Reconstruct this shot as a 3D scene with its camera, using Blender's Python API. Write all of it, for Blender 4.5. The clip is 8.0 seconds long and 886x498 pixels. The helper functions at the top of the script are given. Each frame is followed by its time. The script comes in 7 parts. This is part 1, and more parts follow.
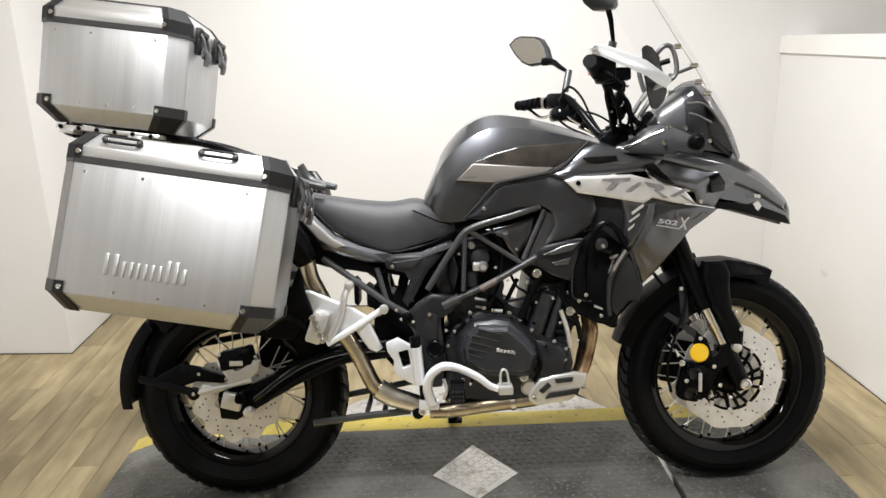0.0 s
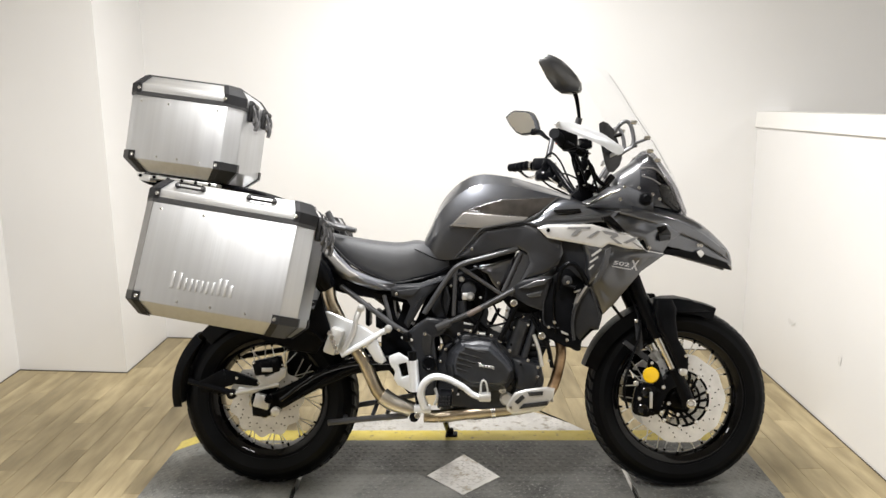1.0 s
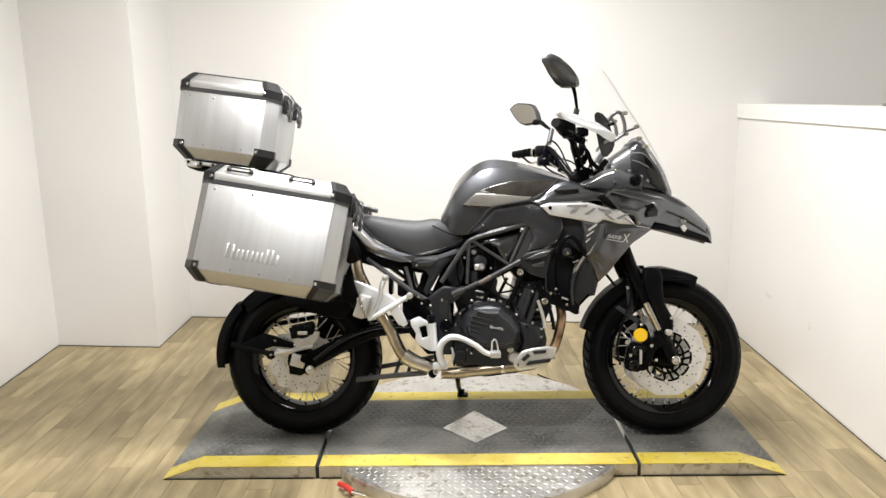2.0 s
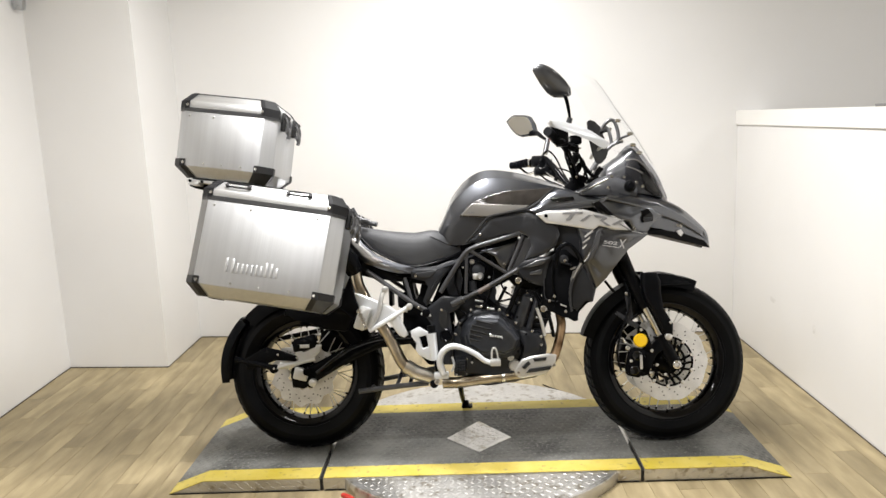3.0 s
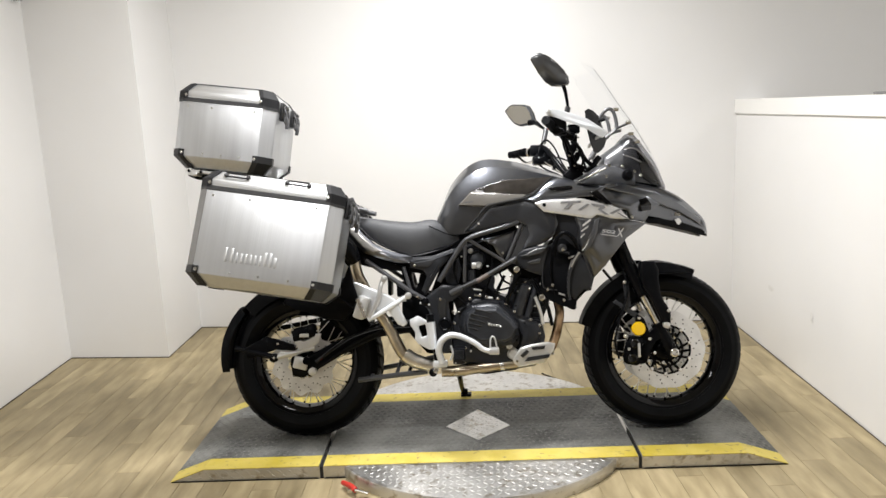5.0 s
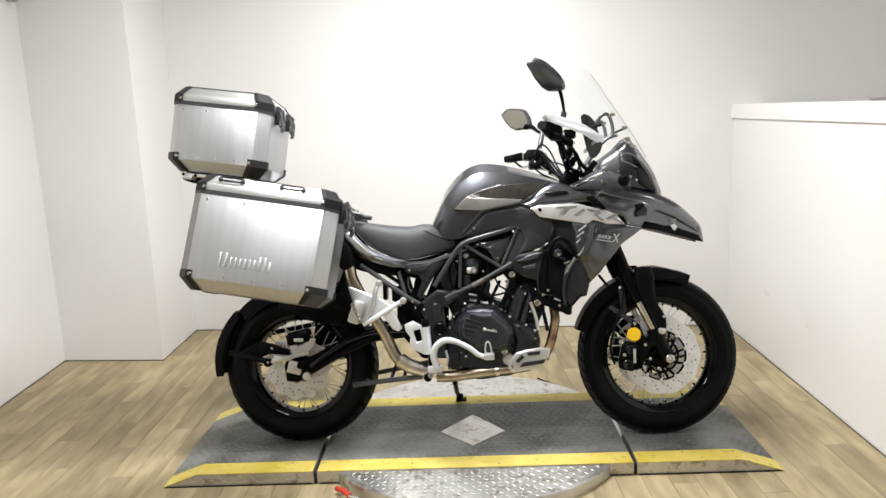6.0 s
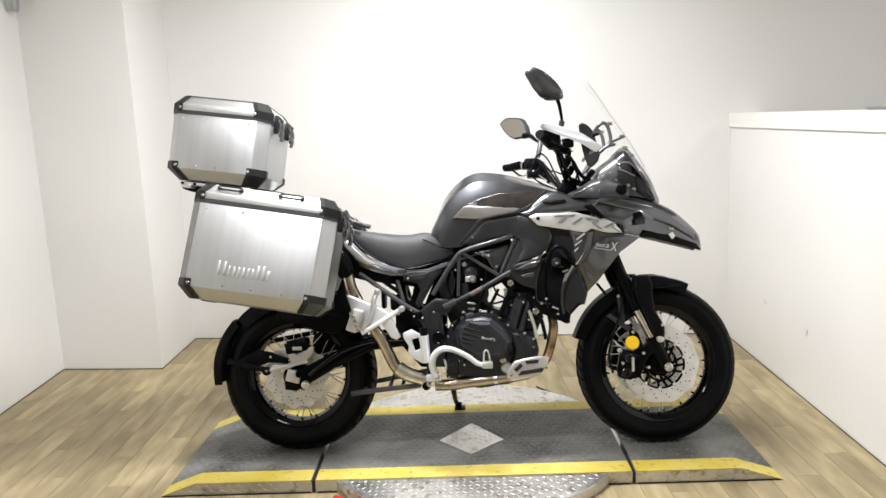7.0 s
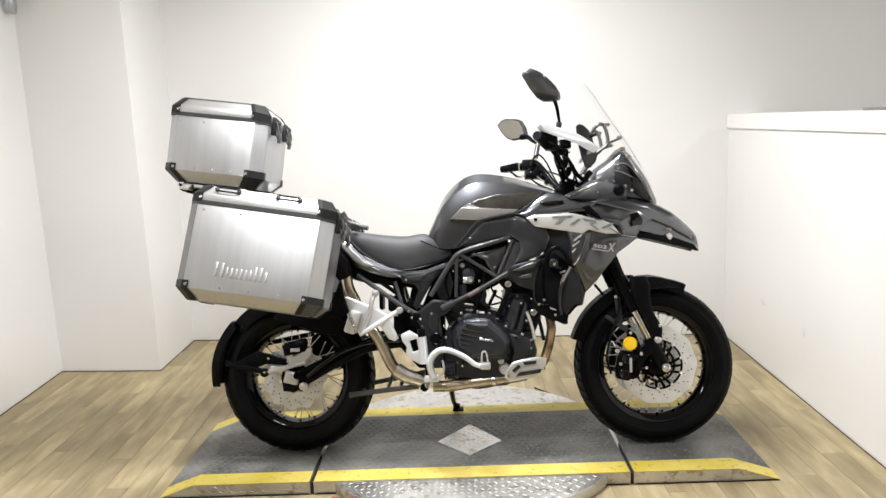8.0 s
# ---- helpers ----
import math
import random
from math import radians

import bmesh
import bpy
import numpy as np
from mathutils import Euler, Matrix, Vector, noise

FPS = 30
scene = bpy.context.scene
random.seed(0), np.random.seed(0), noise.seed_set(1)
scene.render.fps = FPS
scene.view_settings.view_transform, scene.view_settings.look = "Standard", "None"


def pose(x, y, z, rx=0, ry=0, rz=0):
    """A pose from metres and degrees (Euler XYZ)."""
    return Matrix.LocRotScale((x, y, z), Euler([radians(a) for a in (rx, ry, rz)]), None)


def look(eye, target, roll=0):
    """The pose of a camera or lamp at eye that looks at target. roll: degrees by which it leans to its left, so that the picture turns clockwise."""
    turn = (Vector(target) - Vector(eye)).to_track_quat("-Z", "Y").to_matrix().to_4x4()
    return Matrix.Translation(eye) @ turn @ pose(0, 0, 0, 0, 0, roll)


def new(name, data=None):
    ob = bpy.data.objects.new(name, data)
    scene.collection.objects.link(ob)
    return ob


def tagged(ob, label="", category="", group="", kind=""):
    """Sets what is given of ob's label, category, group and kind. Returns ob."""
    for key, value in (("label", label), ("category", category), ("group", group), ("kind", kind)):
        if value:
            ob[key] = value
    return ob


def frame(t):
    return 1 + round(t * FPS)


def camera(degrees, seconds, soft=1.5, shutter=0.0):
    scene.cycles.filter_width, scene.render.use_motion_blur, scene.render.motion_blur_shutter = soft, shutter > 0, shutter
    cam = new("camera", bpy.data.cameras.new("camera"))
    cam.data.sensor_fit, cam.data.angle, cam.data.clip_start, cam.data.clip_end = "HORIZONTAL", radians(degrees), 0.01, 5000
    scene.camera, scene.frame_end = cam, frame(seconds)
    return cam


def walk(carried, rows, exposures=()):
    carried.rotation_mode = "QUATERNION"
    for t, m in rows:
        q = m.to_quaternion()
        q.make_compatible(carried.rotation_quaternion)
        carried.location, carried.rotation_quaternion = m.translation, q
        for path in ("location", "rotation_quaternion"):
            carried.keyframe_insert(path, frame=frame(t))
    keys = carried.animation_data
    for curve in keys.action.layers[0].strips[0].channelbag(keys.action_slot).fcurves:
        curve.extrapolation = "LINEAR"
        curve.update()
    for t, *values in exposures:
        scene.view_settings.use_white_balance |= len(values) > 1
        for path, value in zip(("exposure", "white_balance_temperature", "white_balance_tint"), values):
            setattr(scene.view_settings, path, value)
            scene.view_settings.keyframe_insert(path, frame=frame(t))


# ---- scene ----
cam = camera(62.0, 8.0)
PATH = [
    (0, (0.741, -2.032, 1.394), (0.649, -0.111, 0.843), -1.5),
    (0.2, (0.736, -2.171, 1.392), (0.61, -0.242, 0.879), 0.7),
    (0.5, (0.756, -2.313, 1.435), (0.627, -0.377, 0.951), -0.9),
    (0.7, (0.813, -2.392, 1.416), (0.646, -0.44, 1.016), -1.4),
    (1, (0.906, -2.507, 1.427), (0.715, -0.555, 1.038), -0.5),
    (1.2, (0.94, -2.585, 1.419), (0.709, -0.632, 1.055), -0.6),
    (1.5, (0.919, -2.695, 1.436), (0.682, -0.738, 1.099), -1.1),
    (1.7, (0.882, -2.771, 1.408), (0.668, -0.815, 1.052), -1.1),
    (2, (0.855, -2.865, 1.425), (0.683, -0.914, 1.021), -0.7),
    (2.2, (0.862, -2.902, 1.407), (0.68, -0.944, 1.042), -1.4),
    (3.3, (0.945, -2.892, 1.39), (0.734, -0.934, 1.042), -2.4),
    (3.5, (0.954, -2.881, 1.4), (0.744, -0.927, 1.028), -1.8),
    (4, (0.945, -2.89, 1.396), (0.696, -0.94, 1.027), -2.2),
    (4.5, (0.94, -2.897, 1.395), (0.708, -0.947, 1.02), -2.3),
    (4.7, (0.927, -2.908, 1.386), (0.706, -0.957, 1.009), -2.4),
    (5.8, (0.939, -2.901, 1.385), (0.735, -0.943, 1.032), -2.6),
    (6, (0.936, -2.895, 1.396), (0.732, -0.94, 1.027), -2.3),
    (6.5, (0.938, -2.898, 1.396), (0.734, -0.941, 1.036), -2.4),
    (7, (0.942, -2.9, 1.398), (0.739, -0.941, 1.051), -2.3),
    (7.5, (0.947, -2.906, 1.399), (0.745, -0.945, 1.059), -2.4),
    (8, (0.947, -2.902, 1.397), (0.747, -0.942, 1.054), -2.4),
]
walk(cam, [(t, look(eye, target, roll)) for t, eye, target, roll in PATH],
     exposures=[(0, -0.34, 6500, 10), (1.0, -0.24, 6550, 10), (1.5, -0.24, 6650, 10), (2.0, -0.22, 6600, 10), (3.5, -0.36, 6550, 10), (4.0, -0.46, 6550, 10), (4.5, -0.42, 6500, 10), (6.0, -0.32, 6400, 10), (7.0, -0.27, 6400, 10), (8.0, -0.23, 6400, 10)])

# ---- world and light ----
world = bpy.data.worlds.new("world")
scene.world = world
world.use_nodes = True
world.node_tree.nodes["Background"].inputs[0].default_value = (0.9, 0.92, 1.0, 1)
world.node_tree.nodes["Background"].inputs[1].default_value = 0.05

CEIL = 2.75
# the fourth is an added unseen fill for the wall past the half wall
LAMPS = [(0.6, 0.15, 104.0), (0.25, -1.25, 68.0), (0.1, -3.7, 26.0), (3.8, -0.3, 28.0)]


def ceiling_lamp(x, y, watts):
    data = bpy.data.lights.new("ceiling_lamp", "AREA")
    data.shape, data.size, data.size_y, data.energy, data.color = "RECTANGLE", 0.6, 0.3, watts, (1.0, 0.992, 0.985)
    lamp = new("ceiling_lamp", data)
    lamp.matrix_world = pose(x, y, CEIL - 0.075)


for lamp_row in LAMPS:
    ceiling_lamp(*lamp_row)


# ---- materials ----
def material(name, colour, rough=0.5, metal=0.0, spec=0.5, vary=0.0, scale=8.0, stretch=(1, 1, 1), bump=0.0, bump_scale=60.0,
             rough_vary=0.0, coat=0.0, coat_ior=1.5, second=None, per_object=0.0, speck=None):
    """A surface with broad mottling, fine grain and relief in object space."""
    m = bpy.data.materials.new(name)
    m.use_nodes = True
    nt = m.node_tree
    n, ln = nt.nodes, nt.links
    p = n["Principled BSDF"]
    p.inputs["Metallic"].default_value = metal
    p.inputs["Specular IOR Level"].default_value = spec
    p.inputs["Coat Weight"].default_value = coat
    p.inputs["Coat IOR"].default_value = coat_ior
    p.inputs["Coat Roughness"].default_value = 0.05
    tex = n.new("ShaderNodeTexCoord")
    mp = n.new("ShaderNodeMapping")
    mp.inputs["Scale"].default_value = stretch
    if per_object:
        own, isle, shift, off = n.new("ShaderNodeObjectInfo"), n.new("ShaderNodeNewGeometry"), n.new("ShaderNodeMath"), n.new("ShaderNodeVectorMath")
        shift.operation, off.operation = "MULTIPLY_ADD", "ADD"
        shift.inputs[1].default_value = 37.0
        ln.new(own.outputs["Random"], shift.inputs[0])
        ln.new(isle.outputs["Random Per Island"], shift.inputs[2])
        ln.new(tex.outputs["Object"], off.inputs[0])
        ln.new(shift.outputs[0], off.inputs[1])
        ln.new(off.outputs[0], mp.inputs["Vector"])
    else:
        ln.new(tex.outputs["Object"], mp.inputs["Vector"])
    big = n.new("ShaderNodeTexNoise")
    big.inputs["Scale"].default_value, big.inputs["Detail"].default_value = scale, 5
    ln.new(mp.outputs["Vector"], big.inputs["Vector"])
    fine = n.new("ShaderNodeTexNoise")
    fine.inputs["Scale"].default_value, fine.inputs["Detail"].default_value = bump_scale, 3
    ln.new(mp.outputs["Vector"], fine.inputs["Vector"])
    mix = n.new("ShaderNodeMix")
    mix.data_type = "RGBA"
    lo = [max(0, c * (1 - vary)) for c in colour]
    hi = [min(1, c * (1 + vary)) for c in (second or colour)]
    mix.inputs["A"].default_value = (*lo, 1)
    mix.inputs["B"].default_value = (*hi, 1)
    ramp = n.new("ShaderNodeMapRange")
    ramp.inputs["From Min"].default_value, ramp.inputs["From Max"].default_value = 0.3, 0.7
    ln.new(big.outputs["Fac"], ramp.inputs["Value"])
    ln.new(ramp.outputs["Result"], mix.inputs["Factor"])
    col = mix.outputs["Result"]
    if per_object:
        info = n.new("ShaderNodeObjectInfo")
        mul = n.new("ShaderNodeMapRange")
        mul.inputs["To Min"].default_value, mul.inputs["To Max"].default_value = 1 - per_object, 1 + per_object
        ln.new(info.outputs["Random"], mul.inputs["Value"])
        sc = n.new("ShaderNodeVectorMath")
        sc.operation = "SCALE"
        ln.new(col, sc.inputs[0])
        ln.new(mul.outputs["Result"], sc.inputs["Scale"])
        col = sc.outputs[0]
    if speck:
        # small worn or dirty spots: colour, scale, threshold
        dots, edge, over = n.new("ShaderNodeTexNoise"), n.new("ShaderNodeMapRange"), n.new("ShaderNodeMix")
        dots.inputs["Scale"].default_value, dots.inputs["Detail"].default_value = speck[1], 4
        ln.new(tex.outputs["Object"], dots.inputs["Vector"])
        edge.inputs["From Min"].default_value, edge.inputs["From Max"].default_value = speck[2], speck[2] + 0.12
        ln.new(dots.outputs["Fac"], edge.inputs["Value"])
        over.data_type = "RGBA"
        over.inputs["B"].default_value = (*speck[0], 1)
        ln.new(edge.outputs["Result"], over.inputs["Factor"])
        ln.new(col, over.inputs["A"])
        col = over.outputs["Result"]
    ln.new(col, p.inputs["Base Color"])
    rr = n.new("ShaderNodeMapRange")
    rr.inputs["To Min"].default_value, rr.inputs["To Max"].default_value = max(0.02, rough - rough_vary), min(1, rough + rough_vary)
    ln.new(big.outputs["Fac"], rr.inputs["Value"])
    ln.new(rr.outputs["Result"], p.inputs["Roughness"])
    if bump:
        bm_ = n.new("ShaderNodeBump")
        bm_.inputs["Strength"].default_value, bm_.inputs["Distance"].default_value = bump, 0.002
        ln.new(fine.outputs["Fac"], bm_.inputs["Height"])
        ln.new(bm_.outputs["Normal"], p.inputs["Normal"])
    return m


def brushed(name, colour, rough, axis_scale):
    """Brushed aluminium: long fine scratches that break up the gloss."""
    m = material(name, colour, rough, 1.0, vary=0.05, scale=1.0, stretch=axis_scale, bump=0.12, bump_scale=3.0, rough_vary=0.08)
    return m


def see_through(name, colour, rough, alpha, rim):
    """Thin clear plastic: mostly lets light through, with a glossy face."""
    m = bpy.data.materials.new(name)
    m.use_nodes = True
    n, ln = m.node_tree.nodes, m.node_tree.links
    out = n["Material Output"]
    tr = n.new("ShaderNodeBsdfTransparent")
    tr.inputs["Color"].default_value = (*colour, 1)
    gl = n.new("ShaderNodeBsdfGlossy")
    gl.inputs["Roughness"].default_value = rough
    lw = n.new("ShaderNodeLayerWeight")
    lw.inputs["Blend"].default_value = 0.25
    cube = n.new("ShaderNodeMath")
    cube.operation = "POWER"
    cube.inputs[1].default_value = 3.0
    ln.new(lw.outputs["Facing"], cube.inputs[0])
    add = n.new("ShaderNodeMath")
    add.operation = "MULTIPLY_ADD"
    add.inputs[1].default_value = rim
    add.inputs[2].default_value = alpha
    ln.new(cube.outputs[0], add.inputs[0])
    mx = n.new("ShaderNodeMixShader")
    ln.new(add.outputs[0], mx.inputs[0])
    ln.new(tr.outputs[0], mx.inputs[1])
    ln.new(gl.outputs[0], mx.inputs[2])
    ln.new(mx.outputs[0], out.inputs["Surface"])
    return m


WALL = material("wall_paint", (0.765, 0.757, 0.745), 0.42, vary=0.03, scale=1.1, bump=0.15, bump_scale=160, rough_vary=0.08)
# grey set to dim and warm reflections; the wall itself is unseen
UNSEEN_WALL = material("unseen_wall_grey", (0.325, 0.298, 0.262), 0.6, vary=0.05, scale=1.1, bump=0.15, bump_scale=160)
TRIM = material("trim_paint", (0.82, 0.81, 0.78), 0.35, vary=0.02, scale=3, bump=0.08, bump_scale=90)
CEILING = material("ceiling_paint", (0.72, 0.71, 0.68), 0.8, vary=0.03, scale=2, bump=0.2, bump_scale=120)
OAK = material("oak_plank", (0.272, 0.216, 0.116), 0.5, spec=0.4, vary=0.14, second=(0.368, 0.3, 0.178), scale=3.2, stretch=(6, 1.2, 1), bump=0.15, bump_scale=30, rough_vary=0.12, per_object=0.16)
RUBBER_MAT = material("studded_rubber", (0.085, 0.086, 0.08), 0.55, spec=0.4, vary=0.4, second=(0.15, 0.15, 0.14), scale=5, bump=0.8, bump_scale=130, rough_vary=0.15, speck=((0.215, 0.215, 0.2), 75, 0.56))
YELLOW = material("yellow_paint", (0.58, 0.45, 0.045), 0.5, vary=0.12, second=(0.56, 0.46, 0.12), scale=9, bump=0.35, bump_scale=80, rough_vary=0.1, speck=((0.26, 0.2, 0.07), 42, 0.6))
CHECKER = material("checker_plate", (0.6, 0.59, 0.57), 0.42, 1.0, vary=0.18, scale=6, bump=0.15, bump_scale=50, rough_vary=0.14, speck=((0.36, 0.33, 0.28), 26, 0.55))
TREAD_BAR = material("checker_bar", (0.56, 0.55, 0.535), 0.52, 1.0, vary=0.12, scale=12)
# black that stands for shade in gaps, slots and grooves
GAP = material("dark_gap", (0.012, 0.012, 0.012), 0.9)
ALU = brushed("brushed_aluminium", (0.54, 0.548, 0.56), 0.45, (60, 60, 1.5))
ALU_LID = brushed("lid_aluminium", (0.66, 0.665, 0.672), 0.42, (1.5, 60, 60))
BLACK = material("black_plastic", (0.00368, 0.004, 0.004988), 0.4, spec=0.07, vary=0.35, scale=20, bump=0.15, bump_scale=300, rough_vary=0.08)
SATIN = material("satin_black_metal", (0.00276, 0.003, 0.003828), 0.25, spec=0.08, vary=0.3, scale=14, rough_vary=0.08)
GLOSS_BLACK = material("gloss_black_rim", (0.0026, 0.0026, 0.003), 0.06, spec=0.26, vary=0.2, scale=9, coat=0.08)
GREY_PLASTIC = material("dark_grey_plastic", (0.03, 0.031, 0.034), 0.32, spec=0.2, vary=0.15, scale=12, bump=0.2, bump_scale=260, rough_vary=0.06)
DARK_PLASTIC = material("charcoal_plastic", (0.019, 0.0202, 0.0235), 0.3, spec=0.22, vary=0.2, scale=12, bump=0.2, bump_scale=260, rough_vary=0.06)
# paler than the tyre, which puts the grooves' shade into the colour
TREAD = material("tread_rubber", (0.0095, 0.0102, 0.012), 0.36, spec=0.2, vary=0.3, scale=12, bump=0.2, bump_scale=220)
CAP_GREY = material("grey_corner_cap", (0.014, 0.014, 0.015), 0.6, spec=0.15, vary=0.2, scale=15, bump=0.15, bump_scale=200)
LATCH = material("grey_latch_metal", (0.13, 0.13, 0.135), 0.25, 0.6, vary=0.2, scale=30)
CORNER = material("corner_cap", (0.008, 0.008, 0.0085), 0.45, spec=0.35, vary=0.2, scale=15, bump=0.15, bump_scale=200)
PAINT = material("gunmetal_paint", (0.088, 0.0925, 0.105), 0.29, 0.85, spec=0.45, vary=0.12, scale=5, coat=1.0, coat_ior=1.6, bump=0.03, bump_scale=900)
SILVER_DECAL = material("silver_decal", (0.66, 0.658, 0.655), 0.3, 0.4, vary=0.1, scale=18, coat=0.6)
SILVER = material("silver_casting", (0.62, 0.62, 0.61), 0.36, 0.7, vary=0.08, scale=14, bump=0.1, bump_scale=150)
POLISHED = material("polished_steel", (0.72, 0.71, 0.69), 0.18, 1.0, vary=0.06, scale=20, rough_vary=0.06)
DISC = material("brake_disc_steel", (0.74, 0.735, 0.73), 0.38, 0.7, vary=0.12, scale=25, bump=0.1, bump_scale=200)
BRONZE = material("heated_steel_pipe", (0.44, 0.36, 0.25), 0.3, 1.0, vary=0.25, second=(0.58, 0.52, 0.42), scale=9, rough_vary=0.1)
SCORCHED = material("scorched_header_pipe", (0.2, 0.115, 0.06), 0.44, 1.0, vary=0.35, second=(0.48, 0.34, 0.21), scale=14, rough_vary=0.1)
TYRE = material("tyre_rubber", (0.0023, 0.0025, 0.003132), 0.42, spec=0.05, vary=0.35, scale=12, bump=0.25, bump_scale=220, rough_vary=0.12)
SIDEWALL = material("tyre_sidewall", (0.0034, 0.0037, 0.0045), 0.4, spec=0.09, vary=0.3, scale=9, bump=0.15, bump_scale=260, rough_vary=0.1)
SEAT = material("seat_vinyl", (0.04, 0.0415, 0.0455), 0.5, spec=0.4, vary=0.15, scale=10, bump=0.5, bump_scale=420, rough_vary=0.06)
FRAME_GREY = material("frame_enamel", (0.056, 0.057, 0.061), 0.3, 0.25, spec=0.45, vary=0.15, scale=15, rough_vary=0.06)
ENGINE = material("engine_casting", (0.0125, 0.0138, 0.017), 0.34, 0.0, spec=0.32, vary=0.35, scale=18, bump=0.3, bump_scale=180, rough_vary=0.1)
AMBER = material("amber_reflector", (0.95, 0.6, 0.01), 0.2, vary=0.05, coat=0.6)
RED = material("red_paint", (0.5, 0.03, 0.02), 0.4, vary=0.1)
MIRROR = material("mirror_glass", (0.9, 0.9, 0.9), 0.02, 1.0)
CLEAR = see_through("clear_screen", (0.985, 0.987, 0.99), 0.03, 0.004, 0.12)
SMOKE = see_through("smoked_lens", (0.6, 0.6, 0.62), 0.12, 0.05, 0.12)
LAMP_GLASS = see_through("frosted_shade", (0.88, 0.89, 0.9), 0.25, 0.2, 0.22)
DIFFUSER = material("lamp_diffuser", (0.85, 0.85, 0.82), 0.5)
# also paints the tank side's reflection and the tail highlight
GREY_GLOSS = material("grey_gloss_and_sheen", (0.3, 0.29, 0.275), 0.2, 0.4, vary=0.08, scale=10, coat=1.0)
WHITE_ALU = material("pale_satin_aluminium", (0.7, 0.72, 0.745), 0.33, 0.35, vary=0.06, scale=10, bump=0.08, bump_scale=120)
SCUFF = material("scuffed_enamel", (0.22, 0.19, 0.17), 0.5, vary=0.4, second=(0.08, 0.06, 0.055), scale=60)
SEAM = material("dark_seam_and_shadow_line", (0.035, 0.035, 0.036), 0.45, 0.2, vary=0.15, scale=20)
EDGE = material("grey_edge_trim", (0.2, 0.195, 0.19), 0.5, 0.3, vary=0.1, scale=20)
GLOSS_GREY = material("gloss_grey_plastic", (0.045, 0.0465, 0.05), 0.22, spec=0.5, vary=0.15, scale=12, coat=0.3)
COLLECTOR = material("collector_steel", (0.5, 0.46, 0.39), 0.36, 1.0, vary=0.2, second=(0.6, 0.57, 0.52), scale=12, rough_vary=0.1)
FLOOR_GAP = material("floor_gap_shade", (0.07, 0.055, 0.04), 0.8, vary=0.2)
SMUDGE = material("wall_smudge", (0.73, 0.72, 0.7), 0.6, vary=0.12, scale=30)
COWL = material("grey_cowl_plastic", (0.062, 0.064, 0.07), 0.34, 0.0, spec=0.3, vary=0.25, scale=9, coat=0.35, coat_ior=1.5)
SATIN_COVER = material("satin_grey_cover", (0.03, 0.0318, 0.0365), 0.27, 0.2, spec=0.45, vary=0.2, scale=6, bump=0.1, bump_scale=260, coat=0.35)
KNEE = material("gloss_knee_panel", (0.022, 0.02, 0.0185), 0.16, spec=0.5, vary=0.35, second=(0.034, 0.03, 0.027), scale=16, coat=0.4)
STAY_GREY = material("grey_stay_tube", (0.1, 0.1, 0.105), 0.3, 0.3, vary=0.15, scale=20)
CAST_GREY = material("grey_casting", (0.03, 0.0322, 0.0375), 0.36, 0.3, spec=0.42, vary=0.25, scale=22, bump=0.2, bump_scale=160)
DECAL_GREY = material("grey_decal_print", (0.2, 0.2, 0.205), 0.35, coat=0.5, vary=0.15, scale=30)
INK = material("grey_print", (0.09, 0.09, 0.095), 0.4)
WHITE_INK = material("white_print", (0.38, 0.38, 0.39), 0.4)


# ---- building helpers ----
def thing(name, m, label, category, group="", kind=""):
    ob = new(name)
    ob.matrix_world = m
    return tagged(ob, label, category, group, kind)


def finish(bm, smooth=True, angle=35):
    bmesh.ops.recalc_face_normals(bm, faces=bm.faces)
    for f in bm.faces:
        f.smooth = smooth
    if smooth:
        lim = radians(angle)
        for e in bm.edges:
            e.smooth = len(e.link_faces) == 2 and e.calc_face_angle(0) < lim


def part(name, bm, mat, parent=None, label="", smooth=True, angle=35):
    """Links a bmesh as one mesh object under its parent, in the parent's own space."""
    finish(bm, smooth, angle)
    me = bpy.data.meshes.new(name)
    bm.to_mesh(me)
    bm.free()
    me.materials.append(mat)
    ob = new(name, me)
    if parent:
        ob.parent = parent
    return tagged(ob, label)


def again(name, ob, m, parent):
    """Another object on the same mesh."""
    o = new(name, ob.data)
    o.parent = parent
    o.matrix_basis = m
    return o


def box_bm(x0, x1, y0, y1, z0, z1, bevel=0.0, seg=2):
    bm = bmesh.new()
    v = [bm.verts.new((x, y, z)) for x in (x0, x1) for y in (y0, y1) for z in (z0, z1)]
    for q in ((0, 1, 3, 2), (4, 6, 7, 5), (0, 4, 5, 1), (2, 3, 7, 6), (0, 2, 6, 4), (1, 5, 7, 3)):
        bm.faces.new([v[i] for i in q])
    if bevel:
        bmesh.ops.bevel(bm, geom=list(bm.edges), offset=bevel, segments=seg, profile=0.5, affect="EDGES")
    return bm


def merge(*bms):
    """Joins several bmeshes that form one piece."""
    out = bmesh.new()
    for b in bms:
        me = bpy.data.meshes.new("tmp")
        b.to_mesh(me)
        b.free()
        out.from_mesh(me)
        bpy.data.meshes.remove(me)
    return out


def moved(bm, m):
    bmesh.ops.transform(bm, matrix=m, verts=bm.verts)
    return bm


